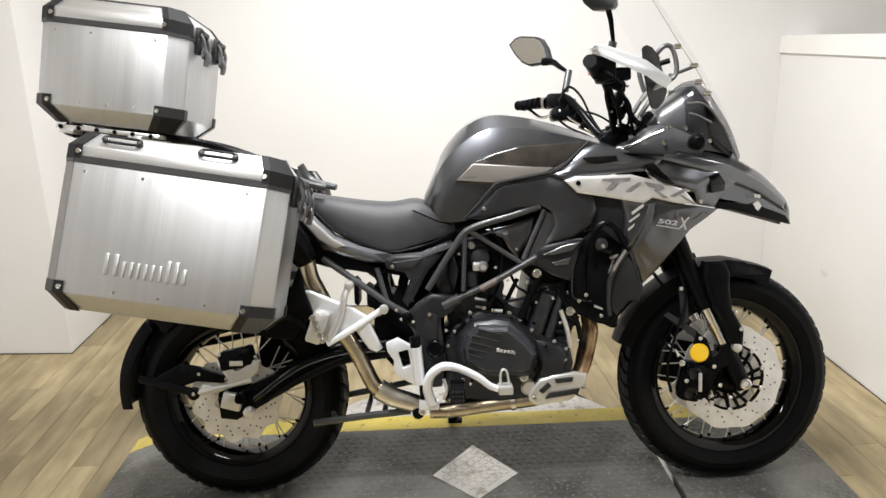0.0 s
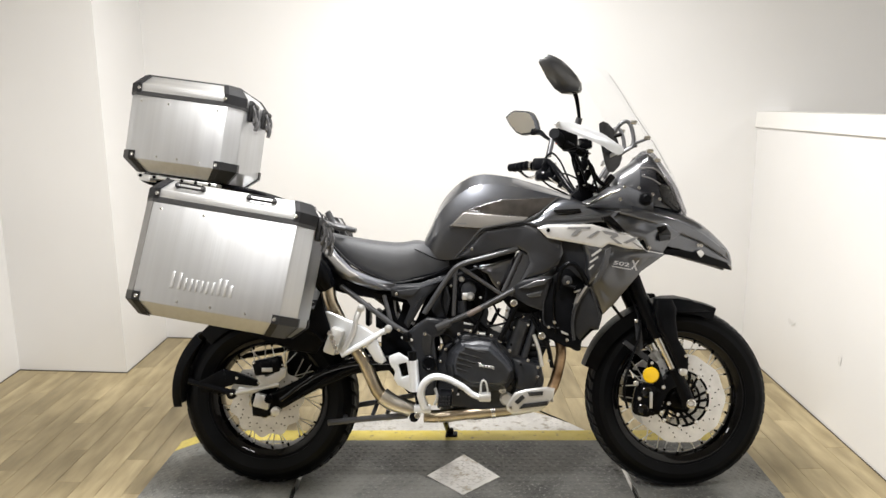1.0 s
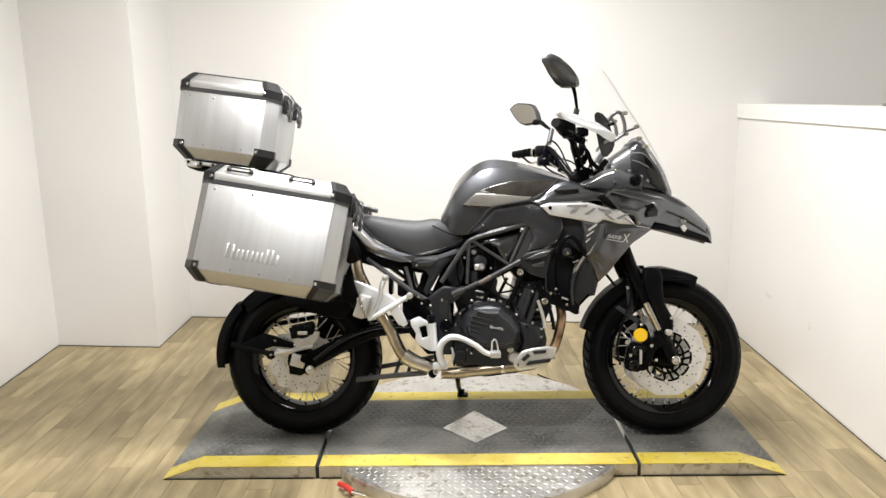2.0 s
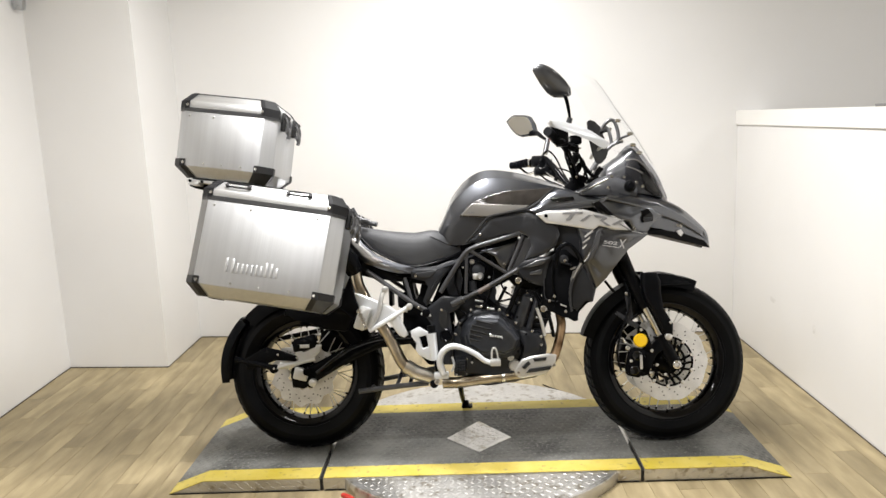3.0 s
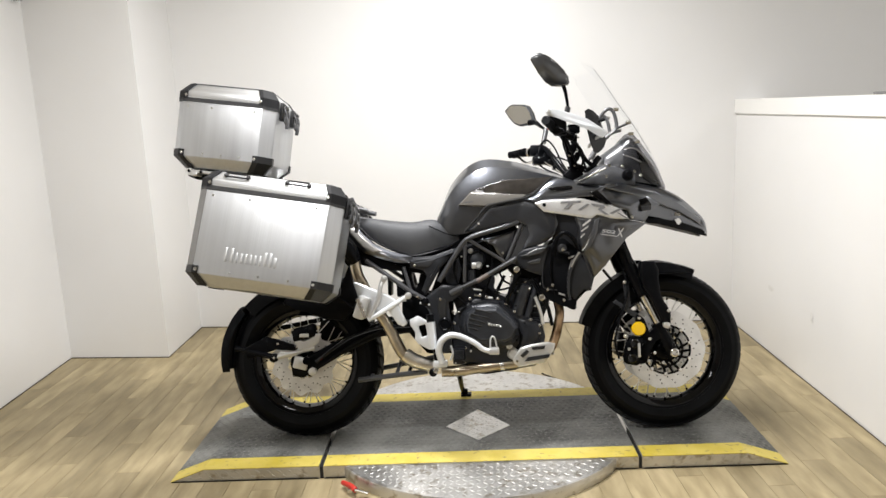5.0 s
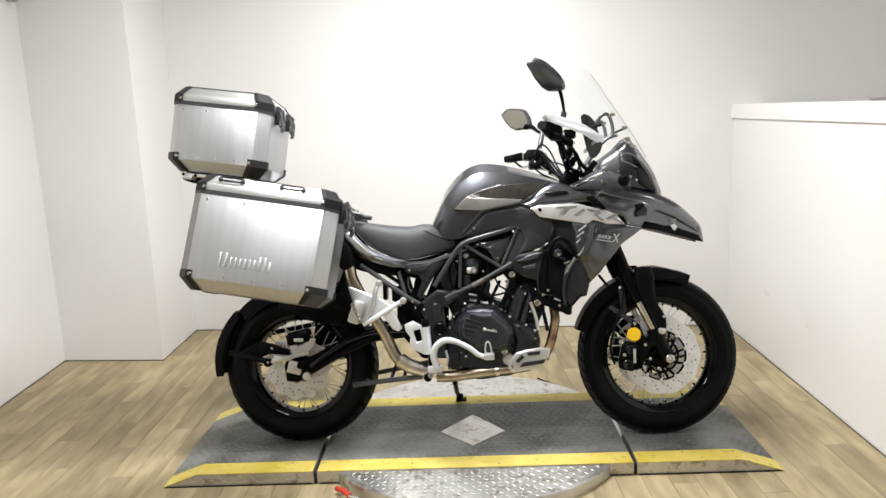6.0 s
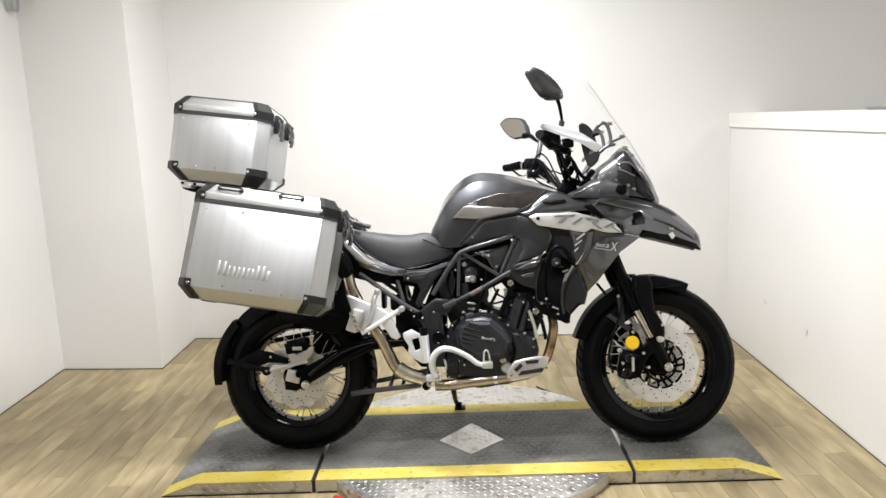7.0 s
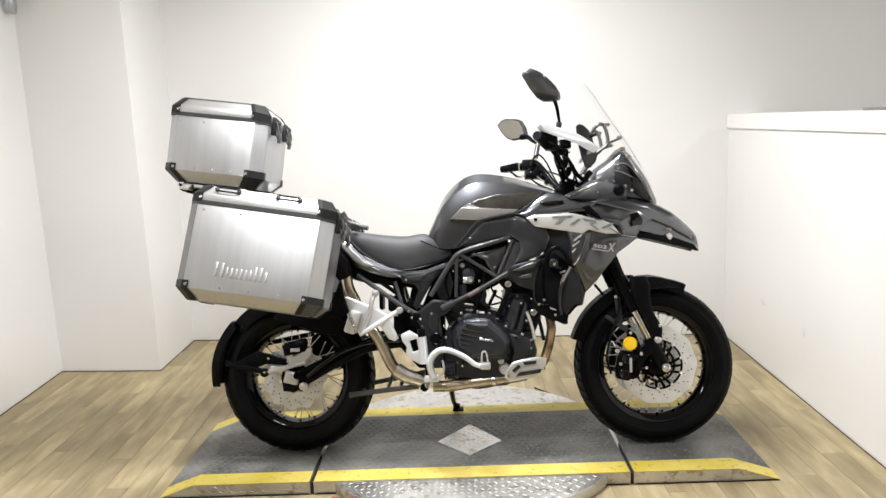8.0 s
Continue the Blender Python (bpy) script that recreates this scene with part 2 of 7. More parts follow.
def prism(outline, y0, y1, bevel=0.0, seg=2):
    """An outline in x and z, extruded from y0 to y1."""
    bm = bmesh.new()
    a = [bm.verts.new((x, y0, z)) for x, z in outline]
    b = [bm.verts.new((x, y1, z)) for x, z in outline]
    bm.faces.new(a)
    bm.faces.new(b[::-1])
    k = len(a)
    for i in range(k):
        bm.faces.new((a[i], b[i], b[(i + 1) % k], a[(i + 1) % k]))
    if bevel:
        bmesh.ops.bevel(bm, geom=list(bm.edges), offset=bevel, segments=seg, profile=0.5, affect="EDGES", clamp_overlap=True)
    return bm


def smooth_path(pts, steps=6):
    """Catmull-Rom through the points."""
    p = [Vector(q) for q in pts]
    if len(p) < 3:
        return p
    p = [p[0] * 2 - p[1]] + p + [p[-1] * 2 - p[-2]]
    out = []
    for i in range(1, len(p) - 2):
        for s in range(steps):
            t = s / steps
            a, b, c, d = p[i - 1:i + 3]
            out.append(0.5 * (2 * b + (c - a) * t + (2 * a - 5 * b + 4 * c - d) * t * t + (3 * b - a - 3 * c + d) * t ** 3))
    return out + [p[-2]]


def tube(pts, r, seg=10, bend=True, steps=6, flat=1.0):
    """A round bar along a path. r: a radius, or one for each end."""
    path = smooth_path(pts, steps) if bend else [Vector(q) for q in pts]
    r0, r1 = r if isinstance(r, tuple) else (r, r)
    bm = bmesh.new()
    rings, up = [], None
    for i, c in enumerate(path):
        d = (path[min(i + 1, len(path) - 1)] - path[max(i - 1, 0)]).normalized()
        if up is None:
            up = d.orthogonal().normalized()
        up = (up - d * up.dot(d)).normalized()
        side = d.cross(up)
        rad = r0 + (r1 - r0) * i / max(1, len(path) - 1)
        rings.append([bm.verts.new(c + (up * math.cos(a) + side * math.sin(a) * flat) * rad) for a in (2 * math.pi * k / seg for k in range(seg))])
    for a, b in zip(rings, rings[1:]):
        for k in range(seg):
            bm.faces.new((a[k], a[(k + 1) % seg], b[(k + 1) % seg], b[k]))
    bm.faces.new(rings[0][::-1])
    bm.faces.new(rings[-1])
    return bm


def lathe(profile, seg=48, closed=False):
    """Turns a profile of (radius, y) round the y axis."""
    bm = bmesh.new()
    rings = [[bm.verts.new((r * math.cos(a), y, r * math.sin(a))) for a in (2 * math.pi * k / seg for k in range(seg))] for r, y in profile]
    pairs = list(zip(rings, rings[1:])) + ([(rings[-1], rings[0])] if closed else [])
    for a, b in pairs:
        for k in range(seg):
            bm.faces.new((a[k], a[(k + 1) % seg], b[(k + 1) % seg], b[k]))
    if not closed:
        for ring in (rings[0], rings[-1]):
            bm.faces.new(ring)
    return bm


def loft(sections, cap=True):
    """Skins loops of equal length."""
    bm = bmesh.new()
    loops = [[bm.verts.new(p) for p in s] for s in sections]
    for a, b in zip(loops, loops[1:]):
        k = len(a)
        for i in range(k):
            bm.faces.new((a[i], a[(i + 1) % k], b[(i + 1) % k], b[i]))
    if cap:
        bm.faces.new(loops[0][::-1])
        bm.faces.new(loops[-1])
    return bm


def panel(outline, thick, bulge=0.012, inset=0.02, dome=0.0):
    """A moulded panel: a 3D outline facing -y, with a rounded rim and a bulged face; dome rolls its upper and lower edges inwards."""
    bm = bmesh.new()
    front = bm.faces.new([bm.verts.new(p) for p in outline])
    back = [bm.verts.new((x, y + thick, z)) for x, y, z in outline]
    bm.normal_update()
    if front.normal.y > 0:
        front.normal_flip()
    fv = [v for v in front.verts]
    by = {tuple(round(c, 6) for c in (b.co.x, b.co.z)): b for b in back}
    mate = [by[tuple(round(c, 6) for c in (v.co.x, v.co.z))] for v in fv]
    k = len(fv)
    for i in range(k):
        bm.faces.new((fv[(i + 1) % k], fv[i], mate[i], mate[(i + 1) % k]))
    bm.faces.new(mate[::-1])
    bm.normal_update()
    for share, lift in ((0.25, 0.36), (0.35, 0.26), (0.4, 0.14)):
        bmesh.ops.inset_region(bm, faces=[front], thickness=inset * share, depth=0.0, use_even_offset=True)
        for v in front.verts:
            v.co.y -= bulge * lift
    tris = bmesh.ops.triangulate(bm, faces=[front])["faces"]
    if dome:
        inner = list({e for f in tris for e in f.edges})
        bmesh.ops.subdivide_edges(bm, edges=inner, cuts=3, use_grid_fill=True)
        zs = [p[2] for p in outline]
        mid, half = (min(zs) + max(zs)) / 2, (max(zs) - min(zs)) / 2
        for v in bm.verts:
            v.co.y += dome * ((v.co.z - mid) / half) ** 2
    return bm


def mirrored(bm):
    """The same shape on the other side of the mid plane."""
    bmesh.ops.scale(bm, vec=(1, -1, 1), verts=bm.verts)
    bmesh.ops.reverse_faces(bm, faces=bm.faces)
    return bm


def bolt(r, h):
    """A flanged screw head, along -y from the origin."""
    return lathe([(r, 0), (r, -h * 0.4), (r * 0.72, -h * 0.5), (r * 0.72, -h), (r * 0.4, -h), (r * 0.35, -h * 0.6)], 12)


# ---- the room ----
WEST, EAST, NORTH, SOUTH = -1.80, 2.225, 1.72, -6.0
FAR_EAST = 5.2


def setting(name, bm, mat, label, category, smooth=False):
    ob = part(name, bm, mat, None, label, smooth)
    return tagged(ob, label, category, kind="structure")


setting("wall_north", box_bm(WEST - 0.2, FAR_EAST + 0.2, NORTH, NORTH + 0.15, 0, CEIL), WALL, "plain white painted back wall of the photo bay", "wall")
def plan_bm(outline, z0, z1):
    """A wall from its outline in plan."""
    bm = bmesh.new()
    a = [bm.verts.new((x, y, z0)) for x, y in outline]
    b = [bm.verts.new((x, y, z1)) for x, y in outline]
    bm.faces.new(a[::-1])
    bm.faces.new(b)
    for i in range(len(a)):
        bm.faces.new((a[i], a[(i + 1) % len(a)], b[(i + 1) % len(a)], b[i]))
    return bm


# the side walls stand a few degrees off square
LEFT_S, RIGHT_S, TURN_Y = WEST + 0.135 * 2.1, EAST + 0.068 * 2.72, -1.0
setting("wall_west", plan_bm([(WEST - 0.15, NORTH), (WEST - 0.15, 1.1), (LEFT_S - 0.15, TURN_Y), (LEFT_S - 0.15, SOUTH), (LEFT_S, SOUTH), (LEFT_S, TURN_Y), (WEST, 1.1), (WEST, NORTH)], 0, CEIL), WALL, "plain white painted side wall", "wall")
# added out of view; its grey dims reflections on the bike's near side
setting("wall_south", box_bm(WEST - 0.15, FAR_EAST + 0.15, SOUTH - 0.15, SOUTH, 0, CEIL), UNSEEN_WALL, "unseen plain grey wall that closes the bay", "wall")
setting("wall_far_east", box_bm(FAR_EAST, FAR_EAST + 0.15, SOUTH, NORTH, 0, CEIL), WALL, "plain white wall beyond the half wall", "wall")
setting("pilaster", plan_bm([(WEST - 0.03, NORTH + 0.03), (WEST - 0.03, 1.112), (-1.180, 1.112), (-1.247, NORTH + 0.03)], 0, CEIL), WALL, "white boxed-out corner of the wall", "pilaster")
setting("half_wall", plan_bm([(EAST, NORTH - 0.001), (RIGHT_S, TURN_Y), (RIGHT_S, SOUTH), (RIGHT_S + 0.12, SOUTH), (RIGHT_S + 0.12, TURN_Y), (EAST + 0.12, NORTH - 0.001)], 0, 1.283), WALL, "white half-height wall under a painted cap board", "half wall")
cap = thing("wall_cap", Matrix.Identity(4), "white painted cap board along the half-height wall", "cap board", kind="structure")
part("board", plan_bm([(EAST - 0.012, NORTH - 0.002), (RIGHT_S - 0.012, TURN_Y), (RIGHT_S - 0.012, SOUTH), (RIGHT_S + 0.16, SOUTH), (RIGHT_S + 0.16, TURN_Y), (EAST + 0.16, NORTH - 0.002)], 1.2835, 1.366), TRIM, cap, smooth=False)
setting("ceiling", box_bm(WEST - 0.15, FAR_EAST + 0.15, SOUTH - 0.15, NORTH + 0.15, CEIL, CEIL + 0.12), CEILING, "flat off-white ceiling above the bay", "ceiling")


def ceiling_light(x, y):
    t = thing("ceiling_light", pose(x, y, CEIL), "unseen white surface-mounted ceiling light with a flat diffuser", "ceiling light", "ceiling lights")
    part("housing", box_bm(-0.34, 0.34, -0.19, 0.19, -0.05, 0, 0.006), TRIM, t)
    part("diffuser", box_bm(-0.31, 0.31, -0.16, 0.16, -0.062, -0.052, 0.003), DIFFUSER, t)


# a fixture for each lamp, the added fill included
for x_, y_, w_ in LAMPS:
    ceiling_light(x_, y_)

# a glass lamp shade on the side wall, seen from below
sconce = thing("wall_lamp", pose(-1.755, 1.02, 2.06), "small unlit wall lamp with a frosted glass shade", "wall lamp")
part("shade", lathe([(0.008, -0.0), (0.028, 0.004), (0.034, 0.02), (0.037, 0.06), (0.038, 0.15), (0.034, 0.15), (0.033, 0.03), (0.02, 0.008)], 24), LAMP_GLASS, sconce).matrix_basis = pose(0, 0, 0, 90)
part("holder", lathe([(0.03, 0.15), (0.032, 0.17), (0.02, 0.2), (0.008, 0.21)], 20), POLISHED, sconce).matrix_basis = pose(0, 0, 0, 90)
part("arm", tube([(0, 0, 0.2), (0, 0.03, 0.23), (0, 0.078, 0.2)], 0.008), POLISHED, sconce)

# a thin strip that lies on the cap board
strip = thing("metal_strip", pose(2.40, 0.25, 1.366, 0, 0, 3.9), "thin grey metal strip lying on the cap board", "strip")
part("bar", box_bm(-0.012, 0.012, -0.14, 0.10, 0.0005, 0.012, 0.002), EDGE, strip)
part("end_piece", box_bm(-0.012, 0.012, -0.30, -0.155, 0.0005, 0.009, 0.002), SILVER, strip)

# ---- the low platform under the motorcycle ----
PLAT = pose(0, -0.045, 0, 0, 0, 4.5)
TOP, NEAR, FARSIDE = 0.05, -0.295, 0.415


def slab_profile(x0, x1, left_ramp, right_ramp, z):
    """The platform's side view: flat, with a ramp to the floor at one end."""
    pts = [(x0, 0.0), (x1, 0.0)]
    if right_ramp:
        pts.append((x1 - 0.158, z))
    else:
        pts.append((x1, z))
    pts.append((x0 + 0.138, z) if left_ramp else (x0, z))
    return pts


def studs(bm, x0, x1, y0, y1, z_at, step):
    """Low round studs on a mat, in staggered rows."""
    nx, ny = int((x1 - x0) / step), int((y1 - y0) / (step * 0.87))
    for j in range(ny):
        for i in range(nx):
            x, y = x0 + (i + (0.75 if j % 2 else 0.25)) * step, y0 + (j + 0.5) * step * 0.87
            rings = [[bm.verts.new((x + r * math.cos(k), y + r * math.sin(k), z_at(x + r * math.cos(k)) + h)) for k in (math.pi * q / 4 for q in range(8))] for r, h in ((0.0105, 0.0), (0.007, 0.0018))]
            for q in range(8):
                bm.faces.new((rings[0][q], rings[0][(q + 1) % 8], rings[1][(q + 1) % 8], rings[1][q]))
            bm.faces.new(rings[1])
    return bm


def checker_bars(bm, x0, x1, y0, y1, step, place, skip=lambda x, y: False, slant=None):
    """Raised lozenge bars of checker plate, turned alternately. place maps (u, v, h) to a point."""
    rows = int((y1 - y0) / step)
    cols = int((x1 - x0) / step)
    for i in range(cols):
        for j in range(rows):
            u, v = x0 + (i + 0.5) * step, y0 + (j + 0.5) * step
            if skip(u, v):
                continue
            a = radians(slant if slant is not None else (38 if (i + j) % 2 else -38))
            c, s = math.cos(a), math.sin(a)
            pts = []
            for du, dv, h in ((-0.0115, 0, 0.0), (0, -0.0032, 0.0), (0.0115, 0, 0.0), (0, 0.0032, 0.0), (-0.006, 0, 0.0012), (0.006, 0, 0.0012)):
                pts.append(bm.verts.new(place(u + du * c - dv * s, v + du * s + dv * c, h)))
            for q in ((0, 1, 4), (1, 5, 4), (1, 2, 5), (2, 3, 5), (3, 4, 5), (3, 0, 4)):
                bm.faces.new([pts[k] for k in q])
    return bm


def ramp_height(x):
    if x < -0.342:
        return TOP * max(0.0, (x + 0.48) / 0.138)
    if x > 1.747:
        return TOP * max(0.0, (1.905 - x) / 0.158)
    return TOP


def stripe(x0, x1, y0, y1):
    """A painted band that follows the platform's top."""
    xs = sorted({x0, x1, *[k for k in (-0.342, 1.747) if x0 < k < x1]})
    bm = bmesh.new()
    lows = [[bm.verts.new((x, y, ramp_height(x) + h)) for x in xs] for y, h in ((y0, 0.0), (y0, 0.003), (y1, 0.003), (y1, 0.0))]
    for a, b in zip(lows, lows[1:]):
        for i in range(len(xs) - 1):
            bm.faces.new((a[i], a[i + 1], b[i + 1], b[i]))
    return bm


def platform_section(x0, x1, left, right, label):
    t = thing("platform_section", PLAT, label, "platform", "platform sections")
    t["kind"] = "structure"
    part("base", prism(slab_profile(x0, x1, left, right, TOP), NEAR, FARSIDE), CHECKER, t, "side of bright checker plate", smooth=False)
    mat_bm = bmesh.new()
    studs(mat_bm, x0 + 0.008, x1 - 0.012, NEAR + 0.094, FARSIDE - 0.1, lambda x: ramp_height(x) + 0.0029, 0.033)
    part("rubber_mat", stripe(x0 + 0.002, x1 - 0.002, NEAR + 0.088, FARSIDE - 0.094), RUBBER_MAT, t, "worn grey rubber mat with round studs", smooth=False)
    part("mat_studs", mat_bm, RUBBER_MAT, t, smooth=False)["kind"] = "stuff"
    part("yellow_stripe", stripe(x0 + 0.002, x1 - 0.002, NEAR - 0.001, NEAR + 0.087), YELLOW, t, "scuffed yellow edge stripe", smooth=False)
    part("yellow_stripe", stripe(x0 + 0.002, x1 - 0.002, FARSIDE - 0.093, FARSIDE), YELLOW, t, "scuffed yellow edge stripe", smooth=False)
    side = bmesh.new()
    checker_bars(side, x0 + 0.01, x1 - 0.01, 0.006, 0.048, 0.0205, lambda u, v, h: (u, NEAR - h, v), lambda u, v: v > ramp_height(u) - 0.009 or int((u - x0) / 0.0205) % 2 == int(v > 0.027), slant=-35 if left else 35)
    # shadow gap at the platform's foot, drawn as a black strip
    part('base_shadow_gap', prism([(x0 + 0.002, 0.0004), (x1 - 0.002, 0.0004), (x1 - 0.012, 0.005), (x0 + 0.012, 0.005)], NEAR - 0.003, NEAR - 0.0005), GAP, t, 'black strip for the shadow gap under the platform edge', smooth=False)
    part("checker_bar", side, TREAD_BAR, t, smooth=False)["kind"] = "stuff"
    return t


platform_section(-0.48, 0.1095, True, False, "low ramped platform end with rubber mat and yellow edges")
middle = platform_section(0.1235, 1.3365, False, False, "low platform middle with rubber mat and yellow edges")
platform_section(1.3495, 1.905, False, True, "low ramped platform end with rubber mat and yellow edges")

# black fill stands for the shade inside the open gaps
for gx in (0.1096, 1.3366):
    part("joint_filler", box_bm(gx, gx + 0.0128, NEAR + 0.001, FARSIDE - 0.001, 0.0004, TOP - 0.004), GAP, middle, "black filler for the shaded gap between the platform sections", smooth=False)

# checker plate diamond let into the mat
dia = [(0.595, 0.02), (0.728, -0.118), (0.866, 0.012), (0.735, 0.19)]
dbm = bmesh.new()
lo_ = [dbm.verts.new((x, y, TOP + 0.003)) for x, y in dia]
hi_ = [dbm.verts.new((x, y, TOP + 0.0062)) for x, y in dia]
dbm.faces.new(hi_)
for i in range(4):
    dbm.faces.new((lo_[i], lo_[(i + 1) % 4], hi_[(i + 1) % 4], hi_[i]))
plate_ob = part("diamond_plate", dbm, CHECKER, middle, "bright checker plate diamond", smooth=False)
dbars = bmesh.new()
checker_bars(dbars, 0.60, 0.86, -0.115, 0.185, 0.02, lambda u, v, h: (u, v, TOP + 0.0062 + h),
             lambda u, v: abs(u - 0.73) / 0.12 + abs(v - 0.03) / 0.135 > 1.0)
part("plate_bar", dbars, TREAD_BAR, plate_ob, smooth=False)["kind"] = "stuff"

# round turntable plate that the middle section stands on
table = thing("turntable", PLAT @ pose(0.728, 0.075, 0), "round checker plate turntable with a rolled steel rim", "turntable")
R_T = 0.64
part("disc_plate", lathe([(R_T, 0.0), (R_T, -0.04), (R_T - 0.003, -0.0455), (R_T - 0.02, -0.0465), (0.05, -0.0465)], 96), CHECKER, table, "worn bright checker plate").matrix_basis = pose(0, 0, 0, -90)
tbars = bmesh.new()
checker_bars(tbars, -0.62, 0.62, -0.62, 0.62, 0.025, lambda u, v, h: (u, v, 0.0468 + h),
             lambda u, v: math.hypot(u, v) > 0.622 or -0.365 < v < 0.335)
part("checker_bar", tbars, TREAD_BAR, table, smooth=False)["kind"] = "stuff"
lever = thing("locking_lever", PLAT @ pose(0.246, -0.402, 0), "red-handled steel locking lever beside the turntable", "lever")
part("grip", tube([(-0.035, 0.03, 0.02), (0.0, -0.01, 0.028), (0.022, -0.04, 0.026)], 0.010), RED, lever)
part("pin", tube([(0.02, -0.038, 0.026), (0.07, -0.05, 0.016)], 0.006, bend=False), POLISHED, lever)
part("foot", box_bm(-0.012, 0.03, -0.02, 0.0, 0.0005, 0.02, 0.003), POLISHED, lever)

# dark brown strip for the shaded gap where the walls meet the floor
def joint(points):
    """A thin dark strip along the foot of a wall, through points in plan."""
    bm = bmesh.new()
    cols = [[bm.verts.new((x + ox, y + oy, z)) for z in (0.0002, 0.006)] for (x, y, ox, oy) in points]
    for a, b in zip(cols, cols[1:]):
        bm.faces.new((a[0], b[0], b[1], a[1]))
    return bm


tagged(part("floor_joint", joint([(LEFT_S, TURN_Y, 0.003, 0), (WEST, 1.112, 0.003, -0.004), (-1.180, 1.112, 0.002, -0.004), (-1.244, NORTH, 0.004, -0.003), (EAST, NORTH, -0.004, -0.003), (RIGHT_S, TURN_Y, -0.004, 0)]), FLOOR_GAP, None, "thin dark strip for the shaded gap along the foot of the walls", smooth=False), category="joint", kind="structure")
sm = bmesh.new()
sm.faces.new([sm.verts.new((EAST + 0.068 * 0.605 - 0.003 - 0.068 * math.cos(a) * 0.035, 1.115 + 0.035 * math.cos(a) * (1 + 0.3 * math.sin(3 * a)), 0.356 + 0.02 * math.sin(a) * (1 + 0.3 * math.cos(2 * a)))) for a in (2 * math.pi * k / 14 for k in range(14))])
tagged(part("wall_scuff", sm, SMUDGE, None, "small grey scuff mark on the white half wall", smooth=False), category="scuff mark", kind="structure")
sm = bmesh.new()
sm.faces.new([sm.verts.new((EAST + 0.068 * 1.083 - 0.003 - 0.068 * math.cos(a) * 0.012, 0.637 + 0.012 * math.cos(a) * (1 + 0.3 * math.sin(3 * a)), 0.333 + 0.03 * math.sin(a) * (1 + 0.3 * math.cos(2 * a)))) for a in (2 * math.pi * k / 14 for k in range(14))])
tagged(part("wall_scuff", sm, SMUDGE, None, "small grey scuff mark on the white half wall", smooth=False), category="scuff mark", kind="structure")
hang = thing("hanging_strap", pose(-1.677, 0.279, 0), "black webbing strap with a metal tip hanging on the white wall", "strap")
part("webbing", tube([(-0.02, -0.06, 0.832), (0.0, -0.03, 0.482), (0.0, -0.012, 0.232), (0.002, 0.0, 0.112)], 0.014, 10, flat=0.5), BLACK, hang)
part("metal_tip", tube([(0.002, 0.0, 0.112), (0.002, 0.001, 0.082)], 0.012, 10, False), FRAME_GREY, hang)
part("wall_hook", tube([(-0.035, -0.06, 0.852), (0.0, -0.06, 0.842), (0.004, -0.06, 0.872)], 0.004, 8), POLISHED, hang)

# a thin cable that lies on the floor behind the turntable
wire = thing("floor_cable", pose(1.2, 0.58, 0), "thin black cable lying on the floor beside the turntable", "cable")
part("sheath", tube([(x - 1.2, y - 0.58, 0.0045) for x, y in ((1.02, 0.79), (1.066, 0.735), (1.124, 0.68), (1.155, 0.645), (1.19, 0.59), (1.2, 0.566), (1.215, 0.557), (1.248, 0.532), (1.293, 0.523), (1.37, 0.52), (1.45, 0.56))], 0.0035, 6, steps=4), BLACK, wire)


# ---- the motorcycle ----
BIKE = pose(0, -0.045, 0.05, -11.0, 0, 3.4)
bike = thing("motorcycle", BIKE, "dark grey adventure motorcycle leaning on its side stand", "motorcycle")

# -- wheels --
STEER = Matrix.Translation((1.30, 0, 0.62)) @ Matrix.Rotation(radians(3.5), 4, Vector((-0.42, 0, 0.907))) @ Matrix.Translation((-1.30, 0, -0.62))


